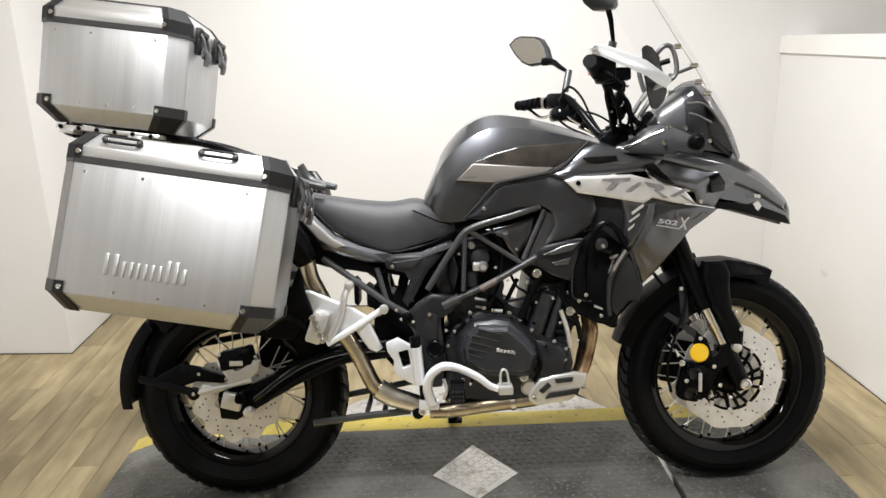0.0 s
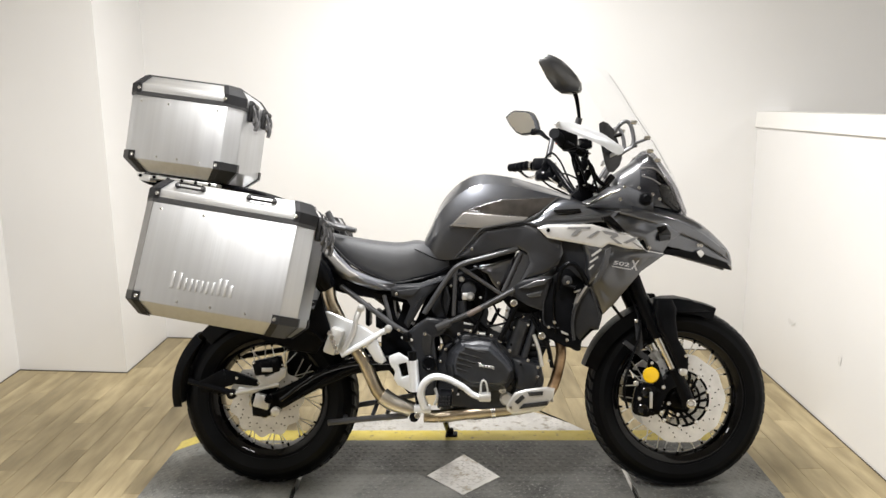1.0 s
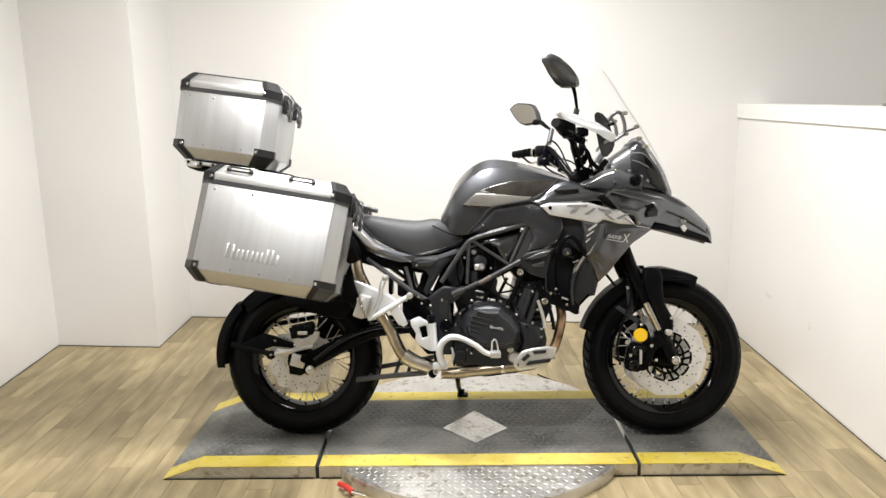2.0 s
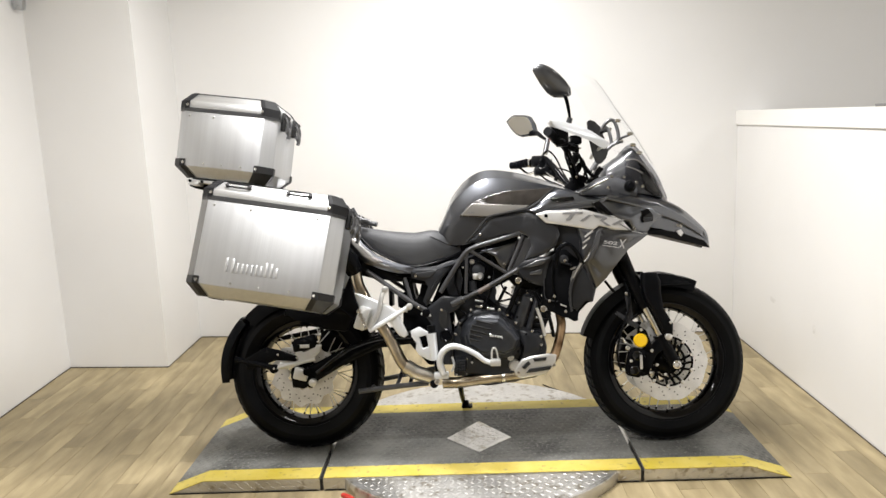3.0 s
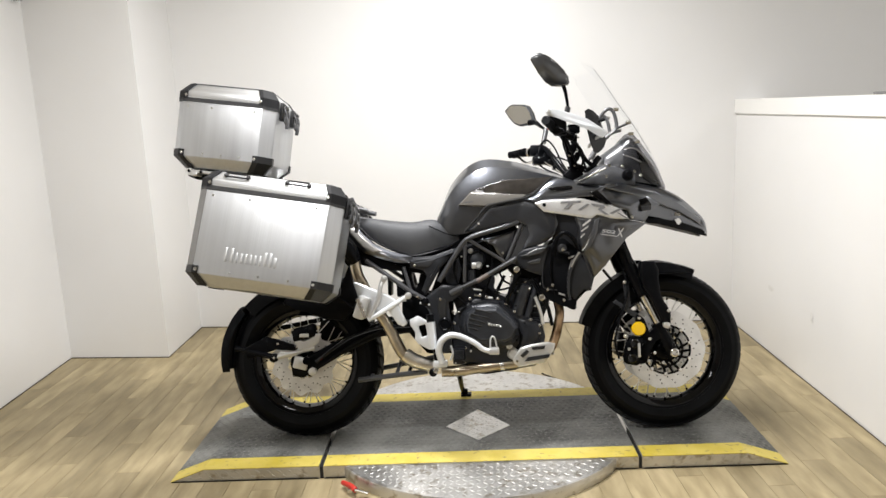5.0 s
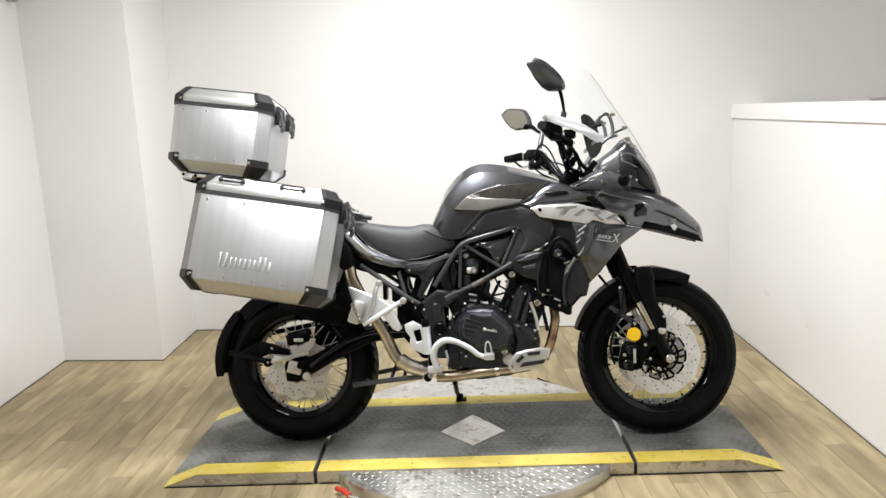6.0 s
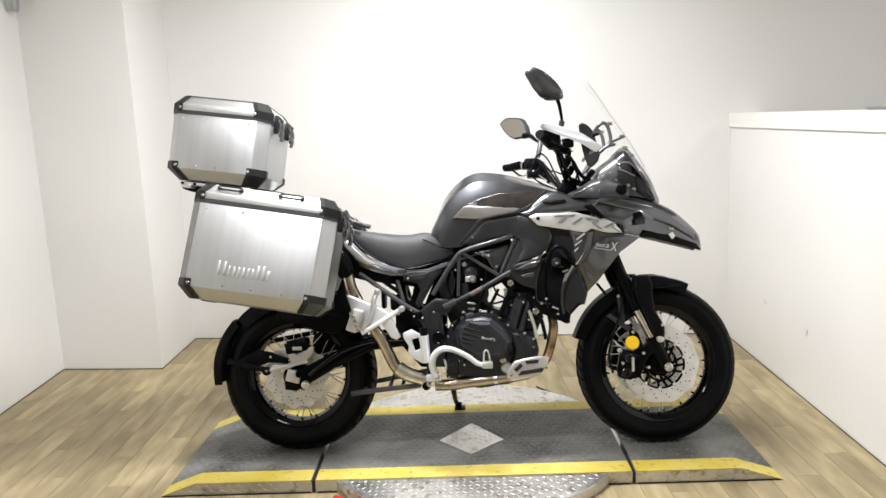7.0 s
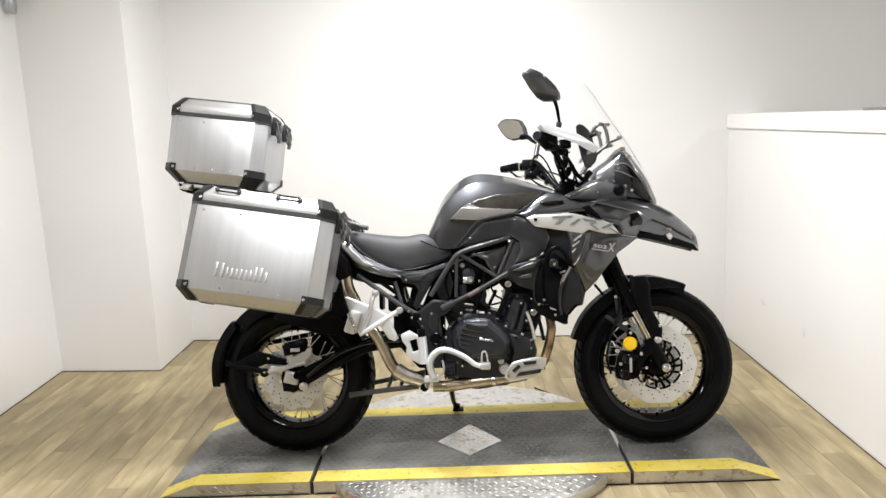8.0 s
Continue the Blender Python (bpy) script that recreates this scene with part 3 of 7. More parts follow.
def wheel(name, m, radius, width, rim_r, disc_r, disc_y, spokes, knob_step, label):
    """A spoked wheel about the y axis: rim, tyre with tread blocks, hub, spokes and disc."""
    hw, rw = width / 2, width * 0.36
    rim_prof = [(rim_r + 0.004, -rw), (rim_r + 0.013, -rw), (rim_r + 0.013, -rw + 0.006), (rim_r - 0.006, -rw + 0.012), (rim_r - 0.012, 0), (rim_r - 0.006, rw - 0.012),
                (rim_r + 0.013, rw - 0.006), (rim_r + 0.013, rw), (rim_r + 0.004, rw), (rim_r - 0.014, rw - 0.012), (rim_r - 0.02, 0.3 * rw), (rim_r - 0.022, 0), (rim_r - 0.02, -0.3 * rw), (rim_r - 0.014, -rw + 0.012)]
    rim = part(name, lathe(rim_prof, 72, True), GLOSS_BLACK, bike, label)
    rim.matrix_basis = m
    prof = [(rim_r + 0.004, -rw + 0.004)]
    for k in range(0, 15):
        a = math.pi * k / 14
        prof.append((rim_r + 0.012 + (radius - rim_r - 0.012) * math.sin(a) ** 0.62 * (1 if 0 < k < 14 else 0.0), -hw * math.cos(a) if 0 < k < 14 else -rw * math.cos(a) * 1.04))
    prof.append((rim_r + 0.004, rw - 0.004))
    part("tyre", lathe(prof, 72, True), TYRE, rim, "black block-tread tyre")
    (r0, y0), (r1, y1), (r2, y2) = prof[1], prof[2], prof[3]
    mid_r, mid_y = r0 + (r1 - r0) * 0.12, y0 + (y1 - y0) * 0.12
    for sgn in (1, -1):
        ring = [(mid_r, sgn * (mid_y + 0.003)), (mid_r, sgn * (mid_y - 0.0012)), (r1, sgn * (y1 - 0.0018)), (r2 - 0.001, sgn * (y2 - 0.0015)), (r2 - 0.003, sgn * (y2 + 0.003)), (r1, sgn * (y1 + 0.004))]
        part("sidewall", lathe(ring, 72, True), SIDEWALL, rim, "dull grey tyre sidewall")
    # tread blocks, alternating left and right
    n_blocks = int(2 * math.pi * radius / knob_step)
    pitch = 2 * math.pi / n_blocks
    for sgn in (-1, 1):
        bm = bmesh.new()
        pts = []
        for yy, da in ((0.06, 0.0), (0.55, 0.5), (0.975, 1.0)):
            rr = rim_r + 0.012 + (radius - rim_r - 0.012) * math.sin(math.acos(yy)) ** 0.62
            for lift in (-0.003, 0.0055):
                for wid in (0.0, 0.68):
                    ang = da * 0.16 + wid * pitch + (0.5 * pitch if sgn > 0 else 0)
                    pts.append(bm.verts.new(((rr + lift) * math.cos(ang), sgn * hw * yy, (rr + lift) * math.sin(ang))))
        for i in (0, 4):
            for q in ((i, i + 4, i + 6, i + 2), (i + 2, i + 6, i + 7, i + 3), (i + 3, i + 7, i + 5, i + 1), (i, i + 1, i + 5, i + 4)):
                bm.faces.new([pts[j] for j in q])
        bm.faces.new([pts[j] for j in (0, 2, 3, 1)])
        bm.faces.new([pts[j] for j in (8, 9, 11, 10)])
        block = part("tread_block", bm, TREAD, rim, smooth=False)
        for k in range(1, n_blocks):
            again("tread_block", block, Matrix.Rotation(-pitch * k, 4, "Y"), rim)
    part("hub", lathe([(0.012, -0.075), (0.03, -0.075), (0.052, -0.06), (0.056, -0.05), (0.056, -0.044), (0.036, -0.035), (0.03, 0.0), (0.036, 0.035), (0.056, 0.044), (0.056, 0.05), (0.05, 0.06), (0.012, 0.075)], 36), SATIN, rim)
    for k in range(spokes):
        a = 2 * math.pi * k / spokes
        side = -1 if k % 2 else 1
        lead = 0.42 if (k // 2) % 2 else -0.42
        p0 = Vector((0.053 * math.cos(a + lead * 2.2), side * 0.047, 0.053 * math.sin(a + lead * 2.2)))
        p1 = Vector(((rim_r - 0.012) * math.cos(a), side * rw * 0.4, (rim_r - 0.012) * math.sin(a)))
        part("spoke", tube([p0, p1], 0.0021, 6, False), SILVER, rim)
        part("spoke_nipple", tube([p0 + (p1 - p0) * 0.92, p1 + (p1 - p0).normalized() * 0.012], 0.0042, 6, False), SATIN, rim)
    for y, dr in ((disc_y, disc_r), (-disc_y, disc_r)) if name == "front_wheel" else ((disc_y, disc_r),):
        if name == "front_wheel":
            brake_disc(rim, y, dr)
        else:
            brake_disc(rim, y, dr, 0.5, 0.0075, 11)
    return rim


def brake_disc(parent, y, r, inner_k=0.63, wave=0.003, lobes=10):
    """A perforated disc with a wavy outer edge, on a black carrier."""
    bm = bmesh.new()
    n = 120
    rings = []
    for yy in (y - 0.0025, y + 0.0025):
        outer = [bm.verts.new(((r + wave * math.cos(lobes * a)) * math.cos(a), yy, (r + wave * math.cos(lobes * a)) * math.sin(a))) for a in (2 * math.pi * k / n for k in range(n))]
        inner = [bm.verts.new((r * (inner_k + (0.03 if inner_k < 0.55 else 0.0) * math.cos(lobes * a)) * math.cos(a), yy, r * (inner_k + (0.03 if inner_k < 0.55 else 0.0) * math.cos(lobes * a)) * math.sin(a))) for a in (2 * math.pi * k / n for k in range(n))]
        rings.append((outer, inner))
    for k in range(n):
        j = (k + 1) % n
        (o0, i0), (o1, i1) = rings
        bm.faces.new((o0[k], o0[j], i0[j], i0[k]))
        bm.faces.new((o1[k], i1[k], i1[j], o1[j]))
        bm.faces.new((o0[k], o1[k], o1[j], o0[j]))
        bm.faces.new((i0[k], i0[j], i1[j], i1[k]))
    part("brake_disc", bm, DISC, parent, "perforated steel brake disc")
    holes = bmesh.new()
    for k in range(48):
        a = 2 * math.pi * (k + 0.3 * math.sin(2.1 * k)) / 48
        rr = r * (0.71 + 0.085 * (k % 3))
        for sgn in (-1, 1):
            c = Vector((rr * math.cos(a), y + sgn * 0.0028, rr * math.sin(a)))
            v = [holes.verts.new(c + Vector((0.0028 * math.cos(b), 0, 0.0028 * math.sin(b)))) for b in (2 * math.pi * q / 8 for q in range(8))]
            holes.faces.new(v)
    part("disc_holes", holes, SATIN, parent)["kind"] = "stuff"
    if inner_k < 0.55:
        return
    ring = lathe([(r * 0.6, y - 0.0035), (r * 0.645, y - 0.0035), (r * 0.645, y + 0.0035), (r * 0.6, y + 0.0035)], 60, True)
    part("disc_carrier", ring, SATIN, parent)
    arm = part("carrier_arm", tube([(0.05, y * 0.9, 0), (r * 0.63 * math.cos(0.25), y, r * 0.63 * math.sin(0.25))], 0.0055, 6, False), SATIN, parent)
    part("disc_carrier", lathe([(r * 0.4, y - 0.003), (r * 0.45, y - 0.003), (r * 0.45, y + 0.003), (r * 0.4, y + 0.003)], 48, True), SATIN, parent)
    for k in range(0, 20, 1):
        if k % 4 == 3:
            continue
        again("carrier_arm", arm, Matrix.Rotation(-2 * math.pi * (k // 2) / 10, 4, "Y") @ (Matrix.Rotation(0.3, 4, "Y") if k % 2 else Matrix.Identity(4)), parent)
    for k in range(10):
        a = 2 * math.pi * (k + 0.4) / 10
        part("disc_button", moved(bolt(0.008, 0.006), Matrix.Translation((r * 0.63 * math.cos(a), y - 0.0035, r * 0.63 * math.sin(a)))), POLISHED, parent)


FRONT_AXLE, REAR_AXLE = (1.505, 0, 0.325), (0.02, 0, 0.318)
wheel("front_wheel", STEER @ Matrix.Translation(FRONT_AXLE), 0.325, 0.11, 0.228, 0.158, -0.066, 36, 0.042, "gloss black spoked front wheel")
wheel("rear_wheel", Matrix.Translation(REAR_AXLE), 0.318, 0.15, 0.208, 0.13, -0.088, 36, 0.05, "gloss black spoked rear wheel")


# -- cases --
def ring8(u0, u1, v0, v1, c0, c1, w):
    """An oblong with cut corners at height w; c0 at the u0 end, c1 at the u1 end."""
    return [(u0 + c0, v0, w), (u1 - c1, v0, w), (u1, v0 + c1, w), (u1, v1 - c1, w), (u1 - c1, v1, w), (u0 + c0, v1, w), (u0, v1 - c0, w), (u0, v0 + c0, w)]


def corner_cap(u, v, su, sv, w0, w1, c, lean_in, bend=0.35, leg=0.02):
    """A moulded cap that wraps a cut corner, w0 to w1; from the bend on it leans inwards with the shell."""
    o = 0.0035

    def at(k, w):
        d, cut = lean_in * k, c * (1 - 0.3 * k)
        base = [(cut + leg, -o), (cut * 0.95, -o), (-o, cut * 0.95), (-o, cut + leg)]
        inner = [(0.004, cut + leg), (0.004, cut), (cut, 0.004), (cut + leg, 0.004)]
        return [(u + su * (x + d), v + sv * (y + d), w) for x, y in base + inner]
    return loft([at(0, w0), at(0, w0 + (w1 - w0) * bend), at(1, w1)])


def case(name, tilt, u0, u1, v0, v1, w0, w1, w2, c0, c1, label, category, group, bottom_cut, bars, splay=0.0):
    """A riveted aluminium case: body with cut corners, lid, seam, corner caps, grab loops, latches."""
    t = thing(name, BIKE @ pose(0, 0, 0, 0, tilt, 0) @ pose(0, v0, w1 + 0.024) @ pose(0, 0, 0, -splay) @ pose(0, -v0, -w1 - 0.024), label, category, group)
    b = bottom_cut
    body = loft([ring8(u0 + b, u1 - b, v0 + b, v1 - b, c0 * 0.7, c1 * 0.7, w0), ring8(u0, u1, v0, v1, c0, c1, w0 + b), ring8(u0, u1, v0, v1, c0, c1, w1)])
    bmesh.ops.bevel(body, geom=list(body.edges), offset=0.0025, segments=2, profile=0.5, affect="EDGES")
    body_ob = part("body", body, ALU, t, "brushed aluminium shell", angle=25)
    h = (w2 - w1)
    lid = loft([ring8(u0, u1, v0, v1, c0, c1, w1 + 0.013), ring8(u0, u1, v0, v1, c0, c1, w1 + h * 0.52), ring8(u0 + h * 0.4, u1 - h * 0.4, v0 + h * 0.42, v1 - h * 0.42, c0 * 0.7, c1 * 0.7, w2)])
    bmesh.ops.bevel(lid, geom=list(lid.edges), offset=0.003, segments=2, profile=0.5, affect="EDGES")
    lid_ob = part("lid", lid, ALU_LID, t, "brushed aluminium lid with cut edges", angle=25)
    # top case only: a dark ring paints the shadowed edge of the lid
    if not bars and v0 < 0 < v1:
        part("lid_shadow_line", loft([ring8(u0 + h * k, u1 - h * k, v0 + h * q, v1 - h * q, c0 * 0.7, c1 * 0.7, w) for k, q, w in ((0.36, 0.38, w2 - 0.006), (0.38, 0.40, w2 + 0.0025))]), SEAM, lid_ob, "dark line for the shadowed edge round the lid's top", smooth=False)
    e = 0.0025
    part("seam_strip", loft([ring8(u0 - e, u1 + e, v0 - e, v1 + e, c0, c1, w1 - 0.001), ring8(u0 - e, u1 + e, v0 - e, v1 + e, c0, c1, w1 + 0.014)]), SEAM, t, "dark grey seam strip under the lid", smooth=False)
    for u, su, c in ((u0, 1, c0), (u1, -1, c1)):
        for v, sv in ((v0, 1), (v1, -1)):
            part("corner_cap", corner_cap(u, v, su, sv, w0 + b + 0.026, w0 - 0.003, c, b, 0.39), CORNER, body_ob, "black moulded corner cap", smooth=False)
            part("corner_cap", corner_cap(u, v, su, sv, w1 + 0.008, w2 + 0.002, c, h * 0.4, 0.47, 0.014), CAP_GREY, lid_ob, "dark moulded corner cap", smooth=False)
            part("cap_screw", moved(bolt(0.006, 0.004), Matrix.Translation((u + su * (c + 0.012), v0 - 0.004 if sv > 0 else v1 + 0.004, w0 + b + 0.012))), POLISHED, body_ob)
            part("cap_screw", moved(bolt(0.006, 0.004), Matrix.Translation((u + su * (c + 0.008), v0 - 0.006 if sv > 0 else v1 + 0.004, w1 + 0.024))), POLISHED, lid_ob)
    span = (u1 - c1) - (u0 + c0)
    for f in (0.06, 0.36, 0.9):
        part("rivet", moved(bolt(0.0038, 0.002), Matrix.Translation((u0 + c0 + span * f, v0, w1 - 0.02))), POLISHED, body_ob)
    for f in (0.3, 0.53, 0.77):
        part("rivet", moved(bolt(0.0038, 0.002), Matrix.Translation((u0 + c0 + span * f, v0, w0 + b + 0.014))), POLISHED, body_ob)
    if bars:
        part("edge_trim", loft([[(u0 + c0 - 0.002, v0 - 0.0015, w), (u0 - 0.0015, v0 + c0 - 0.002, w), (u0 + 0.003, v0 + c0 + 0.002, w), (u0 + c0 + 0.003, v0 + 0.003, w)] for w in (w0 + b + 0.02, w1)]), EDGE, t, "grey edge trim", smooth=False)
        # raised badge, drawn as plain bars
        x = u0 + c0 + span * 0.235
        for wid, tall in ((0.032, 0.05), (0.025, 0.036), (0.025, 0.036), (0.025, 0.036), (0.01, 0.05), (0.01, 0.05), (0.01, 0.036)):
            legs = ((0, 0.3), (0.68, 1.0)) if wid > 0.02 else ((0, 1.0),)
            for l0, l1 in legs:
                part("badge_bar", box_bm(x + wid * l0, x + wid * l1, v0 - 0.0035, v0 - 0.0002, w0 + b + 0.052, w0 + b + 0.052 + tall, 0.0014, 2), ALU_LID, body_ob, "raised aluminium badge bar")
            x += wid + 0.0085
        for f in (0.18, 0.68):
            c = u0 + c0 + span * (f + 0.02)
            mid, along, out = Vector((c + 0.008, v0 + h * 0.21, w1 + h * 0.76)), Vector((0, 0.66, 0.75)), Vector((0, -0.75, 0.66))
            ring = [mid + Vector((du, 0, 0)) + along * dv + out * 0.008 for du, dv in ((-0.044, 0), (-0.036, 0.009), (0, 0.01), (0.036, 0.009), (0.044, 0), (0.036, -0.009), (0, -0.01), (-0.036, -0.009), (-0.044, 0))]
            part("grab_loop", tube(ring, 0.0032, 8, steps=3), CAP_GREY, lid_ob, "small grey tie-down loop")
            for s in (-1, 1):
                part("loop_foot", moved(lathe([(0.008, 0.002), (0.008, -0.008), (0.004, -0.011)], 14), Matrix.Translation(mid + Vector((s * 0.04, 0, 0))) @ pose(0, 0, 0, -41)), LATCH, lid_ob)
    # latch at the front end
    ym = (v0 + v1) / 2
    for s in (-1, 1):
        y, lw = ym + s * (v1 - v0) * 0.22, w1 + 0.014
        latch = part("latch", merge(box_bm(u1 - 0.002, u1 + 0.014, y - 0.016, y + 0.016, lw - 0.045, lw + 0.03, 0.004), tube([(u1 + 0.018, y - 0.022, lw + 0.012), (u1 + 0.018, y + 0.022, lw + 0.012)], 0.01, 10, False)), CORNER, t, "over-centre latch")
        part("latch_link", tube([(u1 + 0.018, y - 0.02, lw + 0.012), (u1 + 0.03, y - 0.02, lw - 0.02), (u1 + 0.026, y - 0.018, lw - 0.05), (u1 + 0.026, y + 0.018, lw - 0.05), (u1 + 0.03, y + 0.02, lw - 0.02), (u1 + 0.018, y + 0.02, lw + 0.012)], 0.005, 8), LATCH, latch, "bright wire link")
        part("latch_lever", tube([(u1 + 0.02, y, lw - 0.03), (u1 + 0.032, y, lw - 0.05), (u1 + 0.03, y, lw - 0.075)], (0.011, 0.007), 10), LATCH, latch)
    return t


case("side_case", 9.7, -0.396, 0.124, -0.53, -0.27, 0.624, 0.963, 1.038, 0.03, 0.046, "large brushed aluminium side case with black corner caps", "side case", "luggage cases", 0.038, True, 7.5)
case("side_case", 9.5, -0.46, 0.062, 0.27, 0.51, 0.60, 0.935, 1.01, 0.03, 0.046, "large brushed aluminium side case on the far side", "side case", "luggage cases", 0.038, False)
case("top_case", 8.0, -0.628, -0.230, -0.19, 0.19, 1.072, 1.335, 1.411, 0.03, 0.046, "square brushed aluminium top case on a luggage rack", "top case", "luggage cases", 0.042, False)


# -- bodywork --
def slab(points, offset, bevel=0.004):
    """A plate of any slant: a 3D outline and the step to its other face."""
    off = Vector(offset)
    bm = bmesh.new()
    a = [bm.verts.new(p) for p in points]
    b = [bm.verts.new(Vector(p) + off) for p in points]
    bm.faces.new(a)
    bm.faces.new(b[::-1])
    k = len(a)
    for i in range(k):
        bm.faces.new((a[i], b[i], b[(i + 1) % k], a[(i + 1) % k]))
    if bevel:
        bmesh.ops.bevel(bm, geom=list(bm.edges), offset=bevel, segments=2, profile=0.5, affect="EDGES", clamp_overlap=True)
    return bm


def hull_section(x, top, low, half, crown=0.5, shoulder=0.8, n=5, tuck=0.9, crown_z=0.97, shoulder_z=0.86):
    """A cross-section of a rounded body, symmetrical about the mid plane."""
    right = [(x, -half * tuck, low), (x, -half, low + (top - low) * 0.35), (x, -half * 0.97, low + (top - low) * 0.62), (x, -half * shoulder, low + (top - low) * shoulder_z),
             (x, -half * crown, low + (top - low) * crown_z), (x, 0, top)]
    left = [(a, -b, c) for a, b, c in right[-2::-1]]
    return right + left


def hull(rows, steps=4, **kw):
    """Lofts rows of (x, top, low, half-width), smoothed along x."""
    rows = [Vector(r) for r in rows]
    fine = smooth_path4(rows, steps)
    return loft([hull_section(*r, **kw) for r in fine])


def smooth_path4(p, steps):
    p = [p[0] * 2 - p[1]] + p + [p[-1] * 2 - p[-2]]
    out = []
    for i in range(1, len(p) - 2):
        for s in range(steps):
            t = s / steps
            a, b, c, d = p[i - 1:i + 3]
            out.append(tuple(0.5 * (2 * b + (c - a) * t + (2 * a - 5 * b + 4 * c - d) * t * t + (3 * b - a - 3 * c + d) * t ** 3)))
    return out + [tuple(p[-2])]


def rows_of(tops, lows, halves):
    """Rows for hull(): where the crest and the side's lower edge run, and the half-widths."""
    return [(t[0], t[1], l[1], h) for t, l, h in zip(tops, lows, halves)]


# tank and seat
tank_rows = rows_of([(0.595, 0.906), (0.621, 0.961), (0.657, 1.041), (0.719, 1.109), (0.792, 1.140), (0.895, 1.129), (0.994, 1.101), (1.084, 1.067), (1.177, 1.030)], [(0.668, 0.835), (0.684, 0.830), (0.707, 0.825), (0.739, 0.829), (0.783, 0.863), (0.885, 0.887), (0.976, 0.902), (1.063, 0.936), (1.153, 0.955)],
                    [0.11, 0.13, 0.142, 0.152, 0.16, 0.163, 0.158, 0.145, 0.12])
tank = part("fuel_tank", hull(tank_rows, 4, crown=0.56, shoulder=0.87, crown_z=0.955, shoulder_z=0.81), PAINT, bike, "glossy gunmetal fuel tank", angle=27)
cap_at = Vector((0.850, 0, 1.100))
part("filler_cap", moved(lathe([(0.036, 0), (0.036, 0.006), (0.03, 0.01), (0.012, 0.011), (0.011, 0.008)], 28), Matrix.Translation(cap_at + Vector((0, 0, -0.006))) @ pose(0, 0, 0, 90, 0, 0)), POLISHED, tank, "polished filler cap")
knee = [(0.684, -0.165, 0.939), (0.735, -0.176, 0.993), (0.799, -0.18, 1.015), (0.867, -0.172, 1.033), (0.980, -0.162, 1.037), (1.062, -0.146, 1.042), (1.036, -0.156, 1.022), (0.981, -0.176, 0.977), (0.942, -0.182, 0.960), (0.852, -0.184, 0.945), (0.814, -0.18, 0.938), (0.792, -0.176, 0.928)]
part("knee_panel", panel(knee, 0.06, 0.003, 0.004), KNEE, bike, "glossy dark tank side panel")
# pale panel paints a reflection into the lower tank side
part("knee_reflection", panel([(0.688, -0.171, 0.943), (0.735, -0.182, 0.988), (0.842, -0.188, 0.979), (0.958, -0.186, 0.971), (0.940, -0.187, 0.960), (0.850, -0.19, 0.945), (0.796, -0.182, 0.934)], 0.012, 0.002, 0.003), GREY_GLOSS, bike, "pale glossy panel drawn as a reflection on the tank side")
part("knee_seam", tube([(0.707, -0.172, 0.834), (0.750, -0.18, 0.879), (0.791, -0.186, 0.925), (0.823, -0.19, 0.937), (0.942, -0.192, 0.957), (0.985, -0.188, 0.974), (1.037, -0.172, 1.020), (1.066, -0.152, 1.042)], 0.004, 6, steps=4), GAP, bike)
part("small_print", slab([(0.712, -0.195, 0.947), (0.743, -0.195, 0.948), (0.743, -0.195, 0.952), (0.712, -0.195, 0.951)], (0, 0.002, 0), 0), INK, bike)
seat_rows = rows_of([(0.231, 0.927), (0.274, 0.916), (0.341, 0.904), (0.425, 0.892), (0.497, 0.887), (0.562, 0.895), (0.605, 0.884), (0.647, 0.858), (0.682, 0.831)], [(0.273, 0.890), (0.300, 0.857), (0.347, 0.814), (0.426, 0.770), (0.499, 0.750), (0.574, 0.763), (0.623, 0.773), (0.655, 0.784), (0.685, 0.799)], [0.10, 0.12, 0.14, 0.15, 0.155, 0.15, 0.14, 0.125, 0.11])
seat = part("seat", hull(seat_rows, 4, crown=0.6, shoulder=0.9, tuck=0.96), SEAT, bike, "dark grey textured vinyl seat", angle=60)
part("seat_seam", tube([(0.669, -0.128, 0.820), (0.634, -0.142, 0.828), (0.594, -0.148, 0.847), (0.562, -0.146, 0.862)], 0.002, 6), SATIN, seat)
part("seat_trim", tube([(0.248, -0.125, 0.905), (0.290, -0.135, 0.857), (0.341, -0.146, 0.810), (0.427, -0.152, 0.766), (0.499, -0.152, 0.745), (0.582, -0.15, 0.759), (0.632, -0.14, 0.773), (0.687, -0.12, 0.799)], 0.005, 8), SATIN, seat)

part("seat_pan", prism([(0.288, 0.770), (0.422, 0.752), (0.495, 0.736), (0.677, 0.785), (0.713, 0.826), (0.920, 0.860), (0.907, 0.815), (0.745, 0.751), (0.651, 0.708), (0.546, 0.665), (0.420, 0.692), (0.305, 0.728)], -0.11, 0.11, 0.006), BLACK, bike, "black under-seat tray")

# added black block that keeps the gap under the tank dark
part("tank_gap_filler", prism([(0.632, 0.800), (0.672, 0.852), (0.740, 0.872), (0.790, 0.868), (0.770, 0.806), (0.680, 0.762)], -0.10, 0.10, 0.006), BLACK, bike, "black filler between seat and tank")

